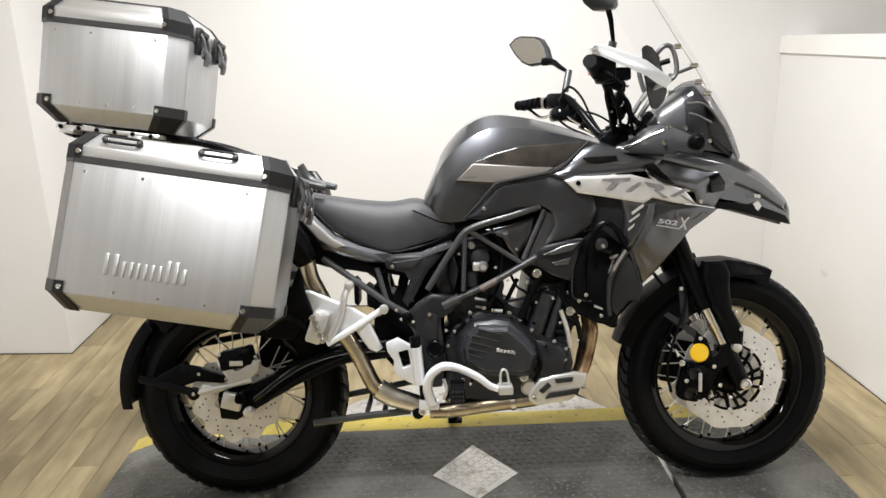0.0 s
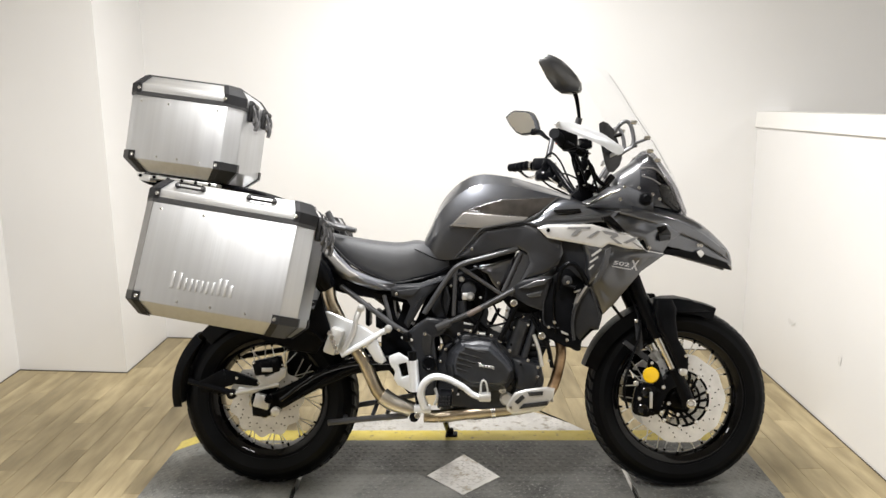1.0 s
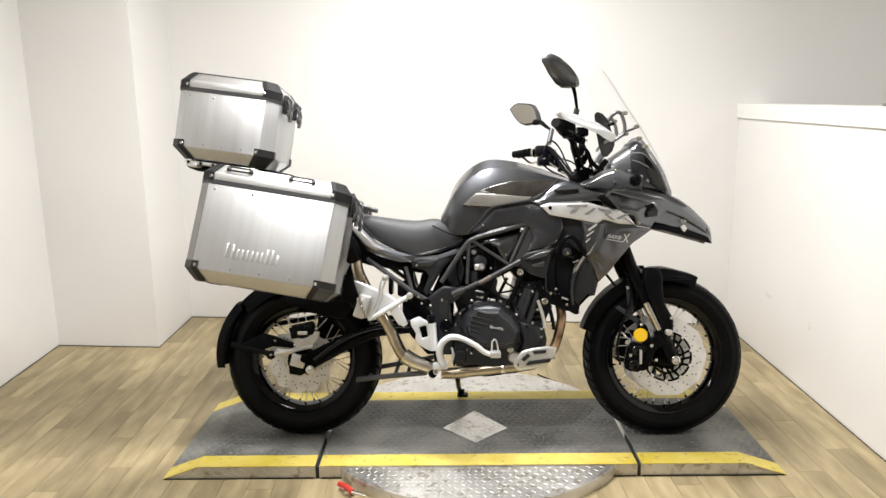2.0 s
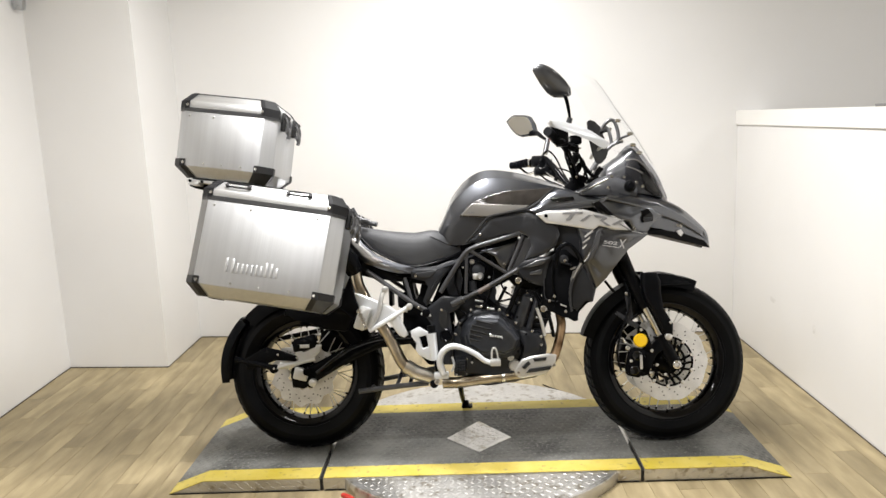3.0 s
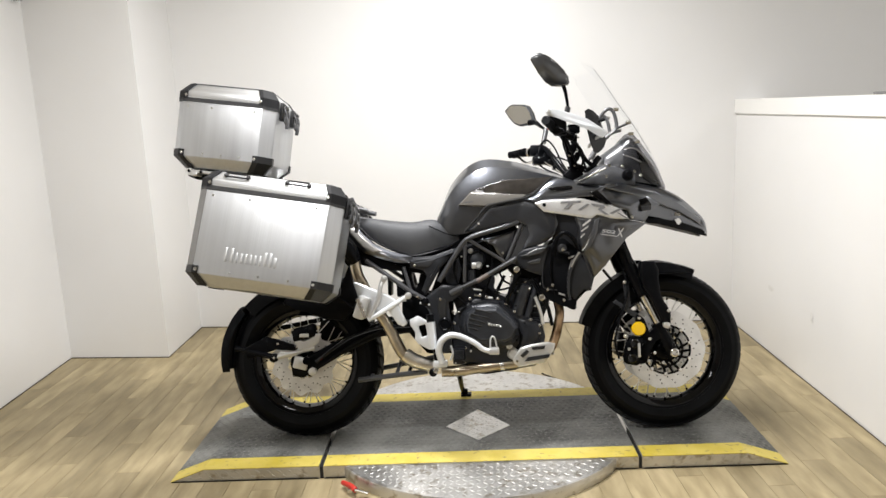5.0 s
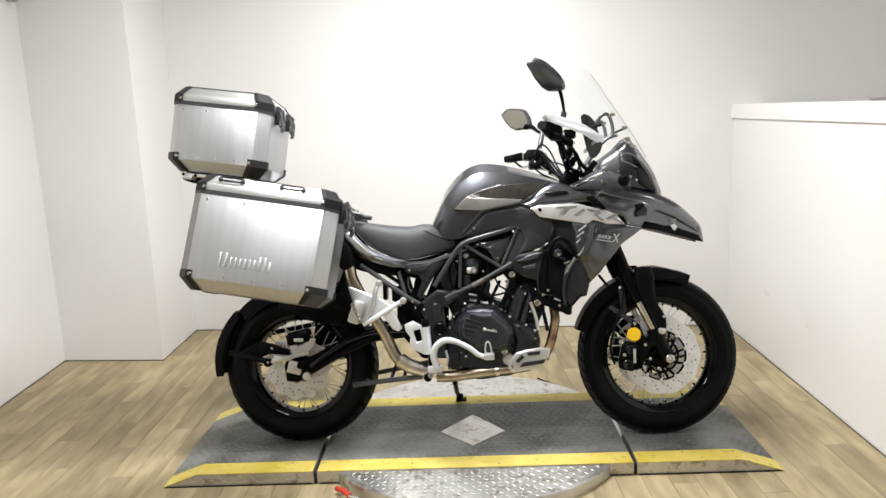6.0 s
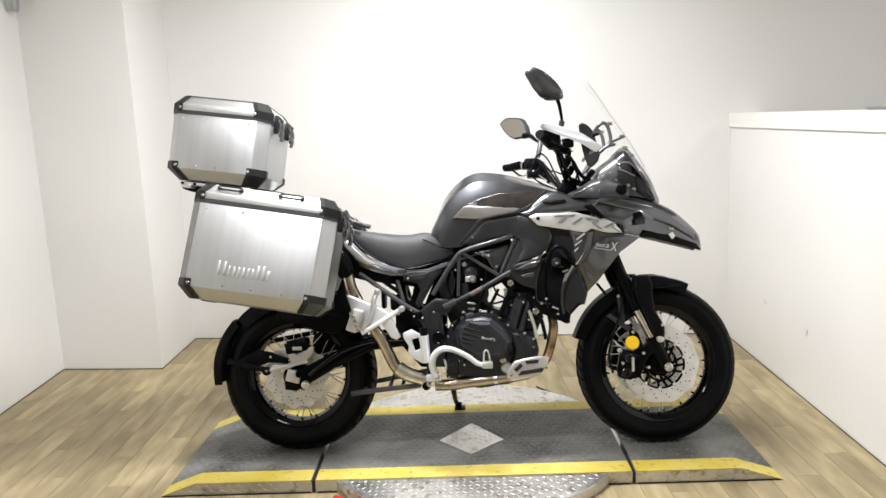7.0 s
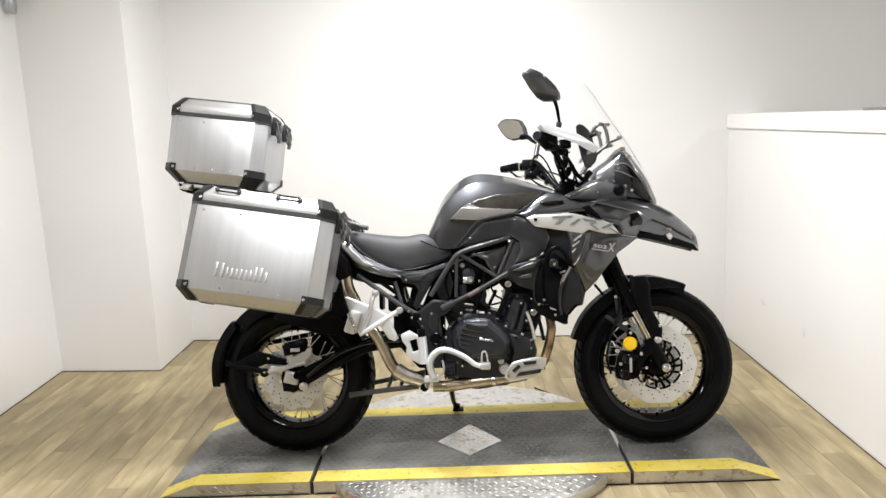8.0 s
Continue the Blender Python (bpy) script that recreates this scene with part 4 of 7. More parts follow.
# tail and mid panels
part("tail_panel", panel([(0.225, -0.13, 0.901), (0.248, -0.13, 0.896), (0.291, -0.145, 0.843), (0.337, -0.155, 0.798), (0.405, -0.16, 0.767), (0.500, -0.16, 0.739), (0.485, -0.155, 0.716), (0.426, -0.155, 0.718), (0.358, -0.155, 0.738), (0.294, -0.15, 0.765), (0.248, -0.145, 0.808), (0.223, -0.14, 0.846)], 0.05, 0.014, 0.026, 0.006), PAINT, bike, "glossy gunmetal tail panel")
# bright streak on the glossy tail, painted as a pale strip
part("tail_highlight", panel([(0.233, -0.148, 0.893), (0.249, -0.148, 0.888), (0.289, -0.166, 0.836), (0.335, -0.175, 0.791), (0.373, -0.178, 0.768), (0.339, -0.178, 0.764), (0.294, -0.172, 0.788), (0.245, -0.162, 0.844)], 0.006, 0.004, 0.006), GREY_GLOSS, bike, "pale grey strip drawn as a highlight on the tail panel")
part("mid_panel", panel([(0.477, -0.16, 0.728), (0.500, -0.162, 0.739), (0.580, -0.165, 0.743), (0.655, -0.16, 0.768), (0.671, -0.155, 0.772), (0.636, -0.165, 0.728), (0.604, -0.17, 0.693), (0.575, -0.17, 0.644), (0.541, -0.165, 0.586), (0.525, -0.16, 0.604), (0.548, -0.16, 0.662), (0.535, -0.158, 0.685), (0.482, -0.155, 0.698)], 0.05, 0.010, 0.016), DARK_PLASTIC, bike, "matt dark grey side panel")
part("mid_panel_inset", panel([(0.500, -0.17, 0.718), (0.587, -0.174, 0.729), (0.559, -0.174, 0.699), (0.513, -0.17, 0.700)], 0.006, 0.003, 0.006), GREY_PLASTIC, bike)
part("tail_underside", prism([(0.219, 0.841), (0.245, 0.799), (0.309, 0.747), (0.423, 0.711), (0.480, 0.698), (0.472, 0.680), (0.422, 0.686), (0.307, 0.705), (0.243, 0.730), (0.216, 0.731)], -0.13, 0.13, 0.006), BLACK, bike)
for blk in ([(0.380, 0.666), (0.395, 0.651), (0.393, 0.582), (0.380, 0.589)], [(0.416, 0.646), (0.450, 0.622), (0.439, 0.572), (0.417, 0.581)], [(0.434, 0.692), (0.480, 0.695), (0.483, 0.633), (0.502, 0.586), (0.477, 0.596), (0.451, 0.640)], [(0.517, 0.682), (0.544, 0.661), (0.526, 0.597), (0.550, 0.564), (0.511, 0.565), (0.491, 0.600), (0.508, 0.634), (0.516, 0.655)]):
    part("battery_tray", prism(blk, -0.09, 0.0, 0.004), BLACK, bike, "black battery tray web")

# fairing
side_cover = [(0.712, -0.165, 0.834), (0.754, -0.17, 0.868), (0.792, -0.176, 0.919), (0.814, -0.182, 0.930), (0.944, -0.186, 0.952), (0.985, -0.196, 0.936), (1.029, -0.195, 0.903), (1.066, -0.195, 0.888), (1.075, -0.195, 0.852), (1.059, -0.19, 0.808), (1.014, -0.185, 0.776), (0.929, -0.18, 0.750), (0.962, -0.18, 0.812), (0.955, -0.175, 0.848), (0.924, -0.172, 0.867), (0.861, -0.17, 0.860), (0.759, -0.166, 0.832)]
part("side_cover", panel(side_cover, 0.05, 0.006, 0.012, 0.010), SATIN_COVER, bike, "satin dark grey fairing side cover")
part("side_cover", mirrored(panel(side_cover, 0.05, 0.006, 0.012, 0.010)), SATIN_COVER, bike)
upper = [(0.944, -0.188, 0.954), (0.985, -0.186, 0.970), (1.041, -0.175, 1.018), (1.080, -0.168, 1.033), (1.144, -0.17, 1.021), (1.200, -0.178, 1.001), (1.269, -0.19, 0.993), (1.240, -0.2, 0.966), (1.206, -0.205, 0.954), (1.106, -0.205, 0.948), (1.036, -0.205, 0.944), (0.987, -0.205, 0.937)]
part("upper_shroud", panel(upper, 0.06, 0.009, 0.02, 0.007), PAINT, bike, "glossy gunmetal upper fairing shroud")
part("upper_shroud", mirrored(panel(upper, 0.06, 0.009, 0.02, 0.007)), PAINT, bike)
part("intake_slit", panel([(1.038, -0.194, 0.996), (1.132, -0.192, 1.000), (1.137, -0.196, 0.988), (1.075, -0.2, 0.981), (1.053, -0.2, 0.984)], 0.03, 0.004, 0.004), GLOSS_BLACK, bike, "black intake slit")
decal = [(0.986, -0.212, 0.934), (1.017, -0.213, 0.944), (1.167, -0.214, 0.946), (1.225, -0.215, 0.930), (1.314, -0.214, 0.901), (1.348, -0.21, 0.860), (1.300, -0.213, 0.862), (1.225, -0.216, 0.880), (1.203, -0.216, 0.865), (1.125, -0.215, 0.881), (1.020, -0.212, 0.900)]
plate = part("decal_panel", panel(decal, 0.03, 0.006, 0.01), SILVER_DECAL, bike, "silver fairing panel with dark graphic strokes")
part("panel_screw", moved(bolt(0.007, 0.005), Matrix.Translation((1.021, -0.219, 0.926))), SATIN, plate)
for stroke in (
        [(1.088, -0.223, 0.936), (1.166, -0.223, 0.937), (1.160, -0.223, 0.929), (1.134, -0.223, 0.929), (1.114, -0.223, 0.907), (1.096, -0.223, 0.907), (1.116, -0.223, 0.929), (1.083, -0.223, 0.929)],
        [(1.150, -0.223, 0.901), (1.186, -0.223, 0.924), (1.196, -0.223, 0.922), (1.163, -0.223, 0.899)],
        [(1.201, -0.223, 0.925), (1.251, -0.223, 0.915), (1.258, -0.223, 0.906), (1.241, -0.223, 0.898), (1.228, -0.223, 0.901), (1.236, -0.223, 0.908), (1.212, -0.223, 0.913)],
        [(1.228, -0.223, 0.901), (1.241, -0.223, 0.898), (1.270, -0.223, 0.878), (1.254, -0.223, 0.879)],
        [(1.272, -0.222, 0.884), (1.315, -0.222, 0.904), (1.325, -0.222, 0.899), (1.284, -0.222, 0.880)],
        [(1.300, -0.222, 0.886), (1.308, -0.222, 0.884), (1.352, -0.22, 0.858), (1.338, -0.22, 0.859)]):
    part("graphic_stroke", slab(stroke, (0, 0.003, 0), 0), DECAL_GREY, plate)
def lettering(text, name, m, size, thick, mat, parent, shear=0.0):
    """Raised characters in the built-in font, as one mesh."""
    cu = bpy.data.curves.new("tmp_text", "FONT")
    cu.body, cu.size, cu.extrude, cu.shear, cu.offset = text, size, thick, shear, size * 0.02
    ob = bpy.data.objects.new("tmp_text", cu)
    scene.collection.objects.link(ob)
    me = bpy.data.meshes.new_from_object(ob.evaluated_get(bpy.context.evaluated_depsgraph_get()))
    bpy.data.objects.remove(ob)
    bpy.data.curves.remove(cu)
    me.name = name
    me.transform(m)
    me.materials.clear()
    me.materials.append(mat)
    o = new(name, me)
    o.parent = parent
    return tagged(o, "")


lettering("502", "model_number", Matrix.Translation((1.236, -0.228, 0.811)) @ pose(0, 0, 0, 90, 0, 0) @ pose(0, 0, 0, 0, 0, -9) @ Matrix.Scale(2.1, 4, (1, 0, 0)), 0.0175, 0.001, WHITE_INK, bike, 0.1)
for num in ([(1.302, -0.226, 0.824), (1.307, -0.226, 0.824), (1.319, -0.2245, 0.789), (1.314, -0.2245, 0.789)], [(1.322, -0.2255, 0.824), (1.327, -0.2255, 0.824), (1.303, -0.2245, 0.794), (1.298, -0.2245, 0.794)],
            [(1.234, -0.227, 0.806), (1.298, -0.226, 0.794), (1.298, -0.226, 0.791), (1.234, -0.227, 0.803)]):
    part("graphic_bar", slab(num, (0, 0.003, 0), 0), WHITE_INK, bike)
front_side = [(1.205, -0.205, 0.865), (1.231, -0.21, 0.880), (1.289, -0.21, 0.862), (1.345, -0.205, 0.856), (1.424, -0.18, 0.843), (1.392, -0.18, 0.820), (1.343, -0.18, 0.786), (1.297, -0.175, 0.730), (1.257, -0.17, 0.677), (1.213, -0.168, 0.632), (1.191, -0.18, 0.679), (1.167, -0.19, 0.736), (1.184, -0.2, 0.764), (1.208, -0.205, 0.825)]
part("front_fairing", panel(front_side, 0.06, 0.010, 0.022, 0.012), PAINT, bike, "glossy gunmetal lower front fairing")
part("front_fairing", mirrored(panel(front_side, 0.06, 0.010, 0.022, 0.012)), PAINT, bike)
blade = [(1.139, -0.205, 0.881), (1.190, -0.215, 0.868), (1.220, -0.22, 0.864), (1.205, -0.22, 0.812), (1.174, -0.21, 0.756), (1.159, -0.2, 0.739), (1.150, -0.2, 0.783), (1.152, -0.2, 0.838)]
part("fairing_blade", panel(blade, 0.03, 0.008, 0.014), PAINT, bike, "glossy gunmetal fairing blade")
part("blade_edge", panel([(1.214, -0.226, 0.860), (1.233, -0.222, 0.868), (1.222, -0.222, 0.811), (1.195, -0.212, 0.755), (1.173, -0.208, 0.738), (1.200, -0.222, 0.803)], 0.012, 0.003, 0.004), COWL, bike, "pale bevelled blade edge")
part("fairing_filler", panel([(1.037, -0.17, 0.904), (1.129, -0.185, 0.887), (1.207, -0.19, 0.866), (1.174, -0.175, 0.760), (1.144, -0.165, 0.739), (1.083, -0.165, 0.795), (1.052, -0.165, 0.787), (1.071, -0.17, 0.853)], 0.03, 0.004, 0.008), DARK_PLASTIC, bike, "matt grey inner fairing panel")
cheek = [(1.217, -0.205, 0.971), (1.268, -0.195, 0.988), (1.355, -0.175, 0.986), (1.435, -0.16, 0.958), (1.493, -0.14, 0.917), (1.445, -0.15, 0.886), (1.423, -0.165, 0.846), (1.364, -0.195, 0.856), (1.347, -0.2, 0.892), (1.297, -0.212, 0.911), (1.236, -0.213, 0.932)]
part("cheek_panel", panel(cheek, 0.05, 0.010, 0.02, 0.010), PAINT, bike, "glossy gunmetal headlight cheek")
part("cheek_panel", mirrored(panel(cheek, 0.05, 0.010, 0.02, 0.010)), PAINT, bike)
part("air_duct", panel([(1.201, -0.222, 0.970), (1.228, -0.222, 0.976), (1.253, -0.222, 0.951), (1.287, -0.222, 0.915), (1.256, -0.224, 0.920), (1.222, -0.224, 0.943), (1.205, -0.224, 0.959)], 0.02, 0.003, 0.003), GLOSS_BLACK, bike, "black air duct")
part("air_duct", panel([(1.393, -0.185, 0.935), (1.426, -0.175, 0.944), (1.446, -0.17, 0.917), (1.443, -0.172, 0.894), (1.402, -0.185, 0.888)], 0.02, 0.003, 0.003), GLOSS_BLACK, bike)
part("duct_lip", panel([(1.402, -0.188, 0.908), (1.440, -0.178, 0.910), (1.435, -0.178, 0.892), (1.404, -0.188, 0.888)], 0.01, 0.002, 0.003), GREY_PLASTIC, bike)
beak_rows = rows_of([(1.316, 1.026), (1.402, 1.016), (1.483, 0.999), (1.541, 0.978), (1.598, 0.945), (1.654, 0.896), (1.692, 0.855), (1.707, 0.809)], [(1.314, 0.922), (1.388, 0.882), (1.460, 0.862), (1.517, 0.848), (1.573, 0.830), (1.629, 0.815), (1.667, 0.800), (1.682, 0.788)], [0.17, 0.155, 0.13, 0.11, 0.085, 0.058, 0.034, 0.012])
part("beak", hull(beak_rows, 4, crown=0.55, shoulder=0.85, tuck=1.0), PAINT, bike, "glossy gunmetal beak above the front wheel", angle=60)
part("beak_lip", loft([[(x, -h, z + 0.012), (x, -h * 0.9, z - 0.004), (x, h * 0.9, z - 0.004), (x, h, z + 0.012)] for (x, z), h in zip([(1.429, 0.857), (1.483, 0.851), (1.567, 0.825), (1.630, 0.805), (1.678, 0.787)], (0.15, 0.132, 0.092, 0.06, 0.012))]), BLACK, bike, "black beak underside")
part("beak_lip", panel([(1.421, -0.155, 0.862), (1.491, -0.14, 0.858), (1.578, -0.105, 0.843), (1.676, -0.05, 0.812), (1.705, -0.02, 0.783), (1.579, -0.098, 0.811), (1.474, -0.142, 0.838), (1.429, -0.158, 0.842)], 0.02, 0.003, 0.004), BLACK, bike)
part("beak_vent", panel([(1.635, -0.073, 0.879), (1.669, -0.05, 0.860), (1.662, -0.055, 0.849), (1.640, -0.07, 0.858)], 0.012, 0.002, 0.002), GLOSS_BLACK, bike)
part("beak_decal", panel([(1.548, -0.117, 0.853), (1.566, -0.112, 0.859), (1.578, -0.108, 0.845), (1.566, -0.112, 0.831), (1.556, -0.115, 0.838)], 0.006, 0.001, 0.001), SILVER_DECAL, bike, "small silver beak decal")
for sx in ([(1.360, -0.216, 0.866), (1.553, -0.12, 0.875), (1.566, -0.112, 0.873)]):
    part("fairing_screw", moved(bolt(0.006, 0.004), Matrix.Translation(sx)), POLISHED, bike)

blade_top = [(1.155, -0.185, 1.008), (1.264, -0.195, 1.001), (1.354, -0.183, 0.993), (1.471, -0.148, 0.967), (1.580, -0.108, 0.913), (1.671, -0.058, 0.853), (1.699, -0.028, 0.811), (1.656, -0.066, 0.837), (1.566, -0.112, 0.886), (1.469, -0.15, 0.922), (1.374, -0.185, 0.954), (1.261, -0.205, 0.983)]
part("beak_blade", panel(blade_top, 0.03, 0.004, 0.006), PAINT, bike, "glossy gunmetal upper beak blade")
part("beak_blade", mirrored(panel(blade_top, 0.03, 0.004, 0.006)), PAINT, bike)
for slash in ([(1.165, -0.229, 0.842), (1.197, -0.23, 0.865), (1.199, -0.23, 0.858), (1.167, -0.229, 0.835)], [(1.158, -0.226, 0.818), (1.187, -0.228, 0.839), (1.187, -0.228, 0.832), (1.161, -0.226, 0.814)], [(1.156, -0.224, 0.796), (1.174, -0.225, 0.811), (1.173, -0.225, 0.804), (1.158, -0.224, 0.791)]):
    part("graphic_slash", slab(slash, (0, 0.004, 0), 0), SILVER_DECAL, bike)

# headlight, dash cover and screen
part("headlight_shell", hull(rows_of([(1.282, 1.136), (1.338, 1.174), (1.393, 1.208), (1.438, 1.154), (1.482, 1.086), (1.512, 1.021)], [(1.272, 1.019), (1.313, 1.015), (1.362, 1.013), (1.407, 1.007), (1.452, 0.997), (1.483, 0.986)], [0.09, 0.105, 0.11, 0.105, 0.09, 0.06]), 3, crown=0.5, shoulder=0.8), COWL, bike, "grey headlight housing", angle=60)
part("headlight_mask", panel([(1.408, -0.118, 1.135), (1.429, -0.118, 1.116), (1.474, -0.108, 1.052), (1.511, -0.08, 0.998), (1.474, -0.1, 0.998), (1.431, -0.118, 1.025), (1.419, -0.12, 1.075)], 0.02, 0.004, 0.006), GLOSS_BLACK, bike, "black headlight mask")
for s in (-1, 1):
    part("lamp_bowl", moved(lathe([(0.034, 0.0), (0.03, 0.012), (0.016, 0.03), (0.008, 0.034)], 20), Matrix.Translation(((1.471, -0.06, 1.040)[0], 0.055 * s, (1.471, -0.06, 1.040)[2])) @ pose(0, 0, 0, 0, 0, 90)), POLISHED, bike, "bright headlight reflector")
part("lens_rib", tube([(1.350, -0.136, 1.144), (1.404, -0.134, 1.138), (1.459, -0.12, 1.074), (1.519, -0.08, 0.975)], 0.0025, 6), EDGE, bike)
part("lens_rib", tube([(1.354, -0.138, 1.116), (1.385, -0.137, 1.106), (1.420, -0.135, 1.087)], 0.0022, 6), EDGE, bike)
part("headlight_lens", hull(rows_of([(1.355, 1.190), (1.398, 1.222), (1.447, 1.158), (1.491, 1.086), (1.526, 1.009)], [(1.333, 1.069), (1.368, 1.050), (1.412, 1.030), (1.461, 1.001), (1.496, 0.977)], [0.125, 0.132, 0.128, 0.112, 0.075]), 3, crown=0.5, shoulder=0.8), SMOKE, bike, "smoked glossy headlight lens", angle=60)
part("dash_cover", hull(rows_of([(1.156, 1.034), (1.204, 1.056), (1.264, 1.089), (1.327, 1.082), (1.392, 1.049)], [(1.137, 1.005), (1.182, 0.999), (1.237, 0.993), (1.298, 0.986), (1.360, 0.979)], [0.11, 0.13, 0.145, 0.15, 0.145]), 3, crown=0.6, shoulder=0.88), COWL, bike, "glossy grey dash cover", angle=60)
for sx in ([(1.275, -0.16, 1.033), (1.343, -0.14, 1.073), (1.393, -0.13, 1.052), (1.418, -0.125, 1.036), (1.292, -0.15, 1.077)]):
    part("cowl_screw", moved(bolt(0.006, 0.005), Matrix.Translation(sx)), POLISHED, bike)
part("turn_signal", merge(tube([(1.357, -0.15, 1.025), (1.352, -0.2, 1.029)], 0.012, 10, False), moved(lathe([(0.012, -0.03), (0.021, -0.02), (0.024, 0.0), (0.02, 0.02), (0.01, 0.03)], 18), Matrix.Translation((1.349, -0.215, 1.030)))), BLACK, bike, "black front turn signal")


def screen_bm():
    """A curved sheet between two lines, with real thickness."""
    centre = [(1.527, 1.051), (1.488, 1.138), (1.427, 1.249), (1.367, 1.342), (1.307, 1.440), (1.267, 1.499)]
    halves = [0.14, 0.17, 0.185, 0.18, 0.16, 0.125]
    bm = bmesh.new()
    grid = []
    for layer in (0.0, 0.004):
        rows = []
        for (x, z), h in zip(centre, halves):
            rows.append([bm.verts.new((x - layer - 0.07 * (k / 6 - 1) ** 2, h * (k / 6 - 1), z - layer * 0.6)) for k in range(13)])
        grid.append(rows)
    for rows in grid:
        for a, b in zip(rows, rows[1:]):
            for k in range(12):
                bm.faces.new((a[k], a[k + 1], b[k + 1], b[k]))
    rim_a = grid[0][0] + [r[-1] for r in grid[0][1:-1]] + grid[0][-1][::-1] + [r[0] for r in grid[0][-2:0:-1]]
    rim_b = grid[1][0] + [r[-1] for r in grid[1][1:-1]] + grid[1][-1][::-1] + [r[0] for r in grid[1][-2:0:-1]]
    n = len(rim_a)
    for k in range(n):
        bm.faces.new((rim_a[k], rim_a[(k + 1) % n], rim_b[(k + 1) % n], rim_b[k]))
    return bm


screen = part("windscreen", screen_bm(), CLEAR, bike, "tall clear curved windscreen", angle=60)
screen.visible_shadow = False
part("screen_edge", tube([(1.268, 0.0, 1.499), (1.308, 0.0, 1.440), (1.368, 0.0, 1.342), (1.428, 0.0, 1.249), (1.489, 0.0, 1.138)], 0.0009, 6), GREY_GLOSS, screen)
for sy in (-1, 1):
    part("screen_stay", tube([(x, sy * abs(y), z) for x, y, z in [(1.235, -0.06, 1.116), (1.291, -0.07, 1.197), (1.337, -0.08, 1.235), (1.326, -0.08, 1.305), (1.298, -0.08, 1.311), (1.271, -0.07, 1.267), (1.287, -0.07, 1.202)]], 0.0075, 8, steps=4), STAY_GREY, bike, "grey screen stay tube")
    part("screen_stay", tube([(x, sy * abs(y), z) for x, y, z in [(1.337, -0.08, 1.235), (1.370, -0.09, 1.246), (1.385, -0.095, 1.252)]], 0.005, 8), FRAME_GREY, bike)
    for px in ([(1.334, -0.1, 1.308), (1.382, -0.1, 1.253), (1.387, -0.12, 1.204), (1.409, -0.13, 1.170)]):
        part("screen_knob", moved(lathe([(0.004, 0.012), (0.0075, 0.01), (0.0075, -0.008), (0.004, -0.012)], 14), Matrix.Translation((px[0], sy * abs(px[1]), px[2])) @ pose(0, 0, 0, 0, 0, 90)), POLISHED, bike)

# handlebar, turned a little to the left
bar_path = [(0.934, 0.32, 1.197), (1.013, 0.25, 1.198), (1.060, 0.2, 1.207), (1.096, 0.12, 1.153), (1.135, 0.05, 1.080), (1.164, 0, 1.055), (1.161, -0.05, 1.083), (1.140, -0.11, 1.146), (1.113, -0.18, 1.187), (1.075, -0.26, 1.212), (1.043, -0.32, 1.221)]
part("handlebar", tube(bar_path, 0.0125, 12), SATIN, bike, "black tapered handlebar")
part("top_clamp", prism([(1.116, 1.054), (1.147, 1.084), (1.193, 1.072), (1.201, 1.028), (1.149, 1.013)], -0.09, 0.09, 0.006), SATIN, bike)
part("bar_riser", tube([(1.166, -0.035, 1.033), (1.155, -0.045, 1.093)], 0.018, 12, False), SATIN, bike)
part("bar_riser", tube([(1.162, 0.045, 1.035), (1.145, 0.05, 1.085)], 0.018, 12, False), SATIN, bike)
part("steering_stem", tube([(1.168, 0, 1.045), (1.245, 0, 0.877)], 0.03, 14, False), SATIN, bike)
part("grip", tube([(1.070, -0.26, 1.214), (1.025, -0.36, 1.232)], 0.0175, 14, False), BLACK, bike, "black rubber grip")
grip = part("grip", tube([(0.922, 0.335, 1.197), (1.000, 0.25, 1.193)], 0.0165, 14, False), BLACK, bike, "black rubber grip")
for k in range(4):
    part("grip_rib", tube([Vector((0.939, 0.315, 1.195)) + Vector((0.014 * k, -0.02 * k, 0.0005 * k)), Vector((0.944, 0.309, 1.195)) + Vector((0.014 * k, -0.02 * k, 0.0005 * k))], 0.0185, 14, False), BLACK, grip)
part("grip_collar", tube([(1.001, 0.255, 1.194), (1.010, 0.245, 1.193)], 0.02, 14, False), POLISHED, bike)
box = part("switch_box", moved(box_bm(-0.022, 0.026, -0.024, 0.024, -0.022, 0.022, 0.007), Matrix.Translation((1.088, -0.25, 1.212))), BLACK, bike, "black switch housing")
part("stop_switch", moved(box_bm(-0.008, 0.004, -0.012, 0.012, -0.007, 0.007, 0.002), Matrix.Translation((1.046, -0.29, 1.215))), RED, box, "red stop switch")
part("throttle_housing", tube([(1.062, -0.285, 1.218), (1.078, -0.25, 1.212)], 0.022, 14, False), SATIN, bike)
part("brake_reservoir", moved(merge(box_bm(-0.022, 0.022, -0.02, 0.02, -0.012, 0.016, 0.005), box_bm(-0.024, 0.024, -0.022, 0.022, 0.0155, 0.021, 0.002)), Matrix.Translation((1.150, -0.19, 1.216))), SATIN, bike, "black brake fluid reservoir")
part("master_cylinder", tube([(1.104, -0.225, 1.205), (1.152, -0.19, 1.190)], 0.012, 12, False), SATIN, bike)
part("reservoir_bracket", moved(box_bm(-0.006, 0.012, -0.008, 0.008, -0.02, 0.008, 0.003), Matrix.Translation((1.152, -0.17, 1.195))), BLACK, bike)
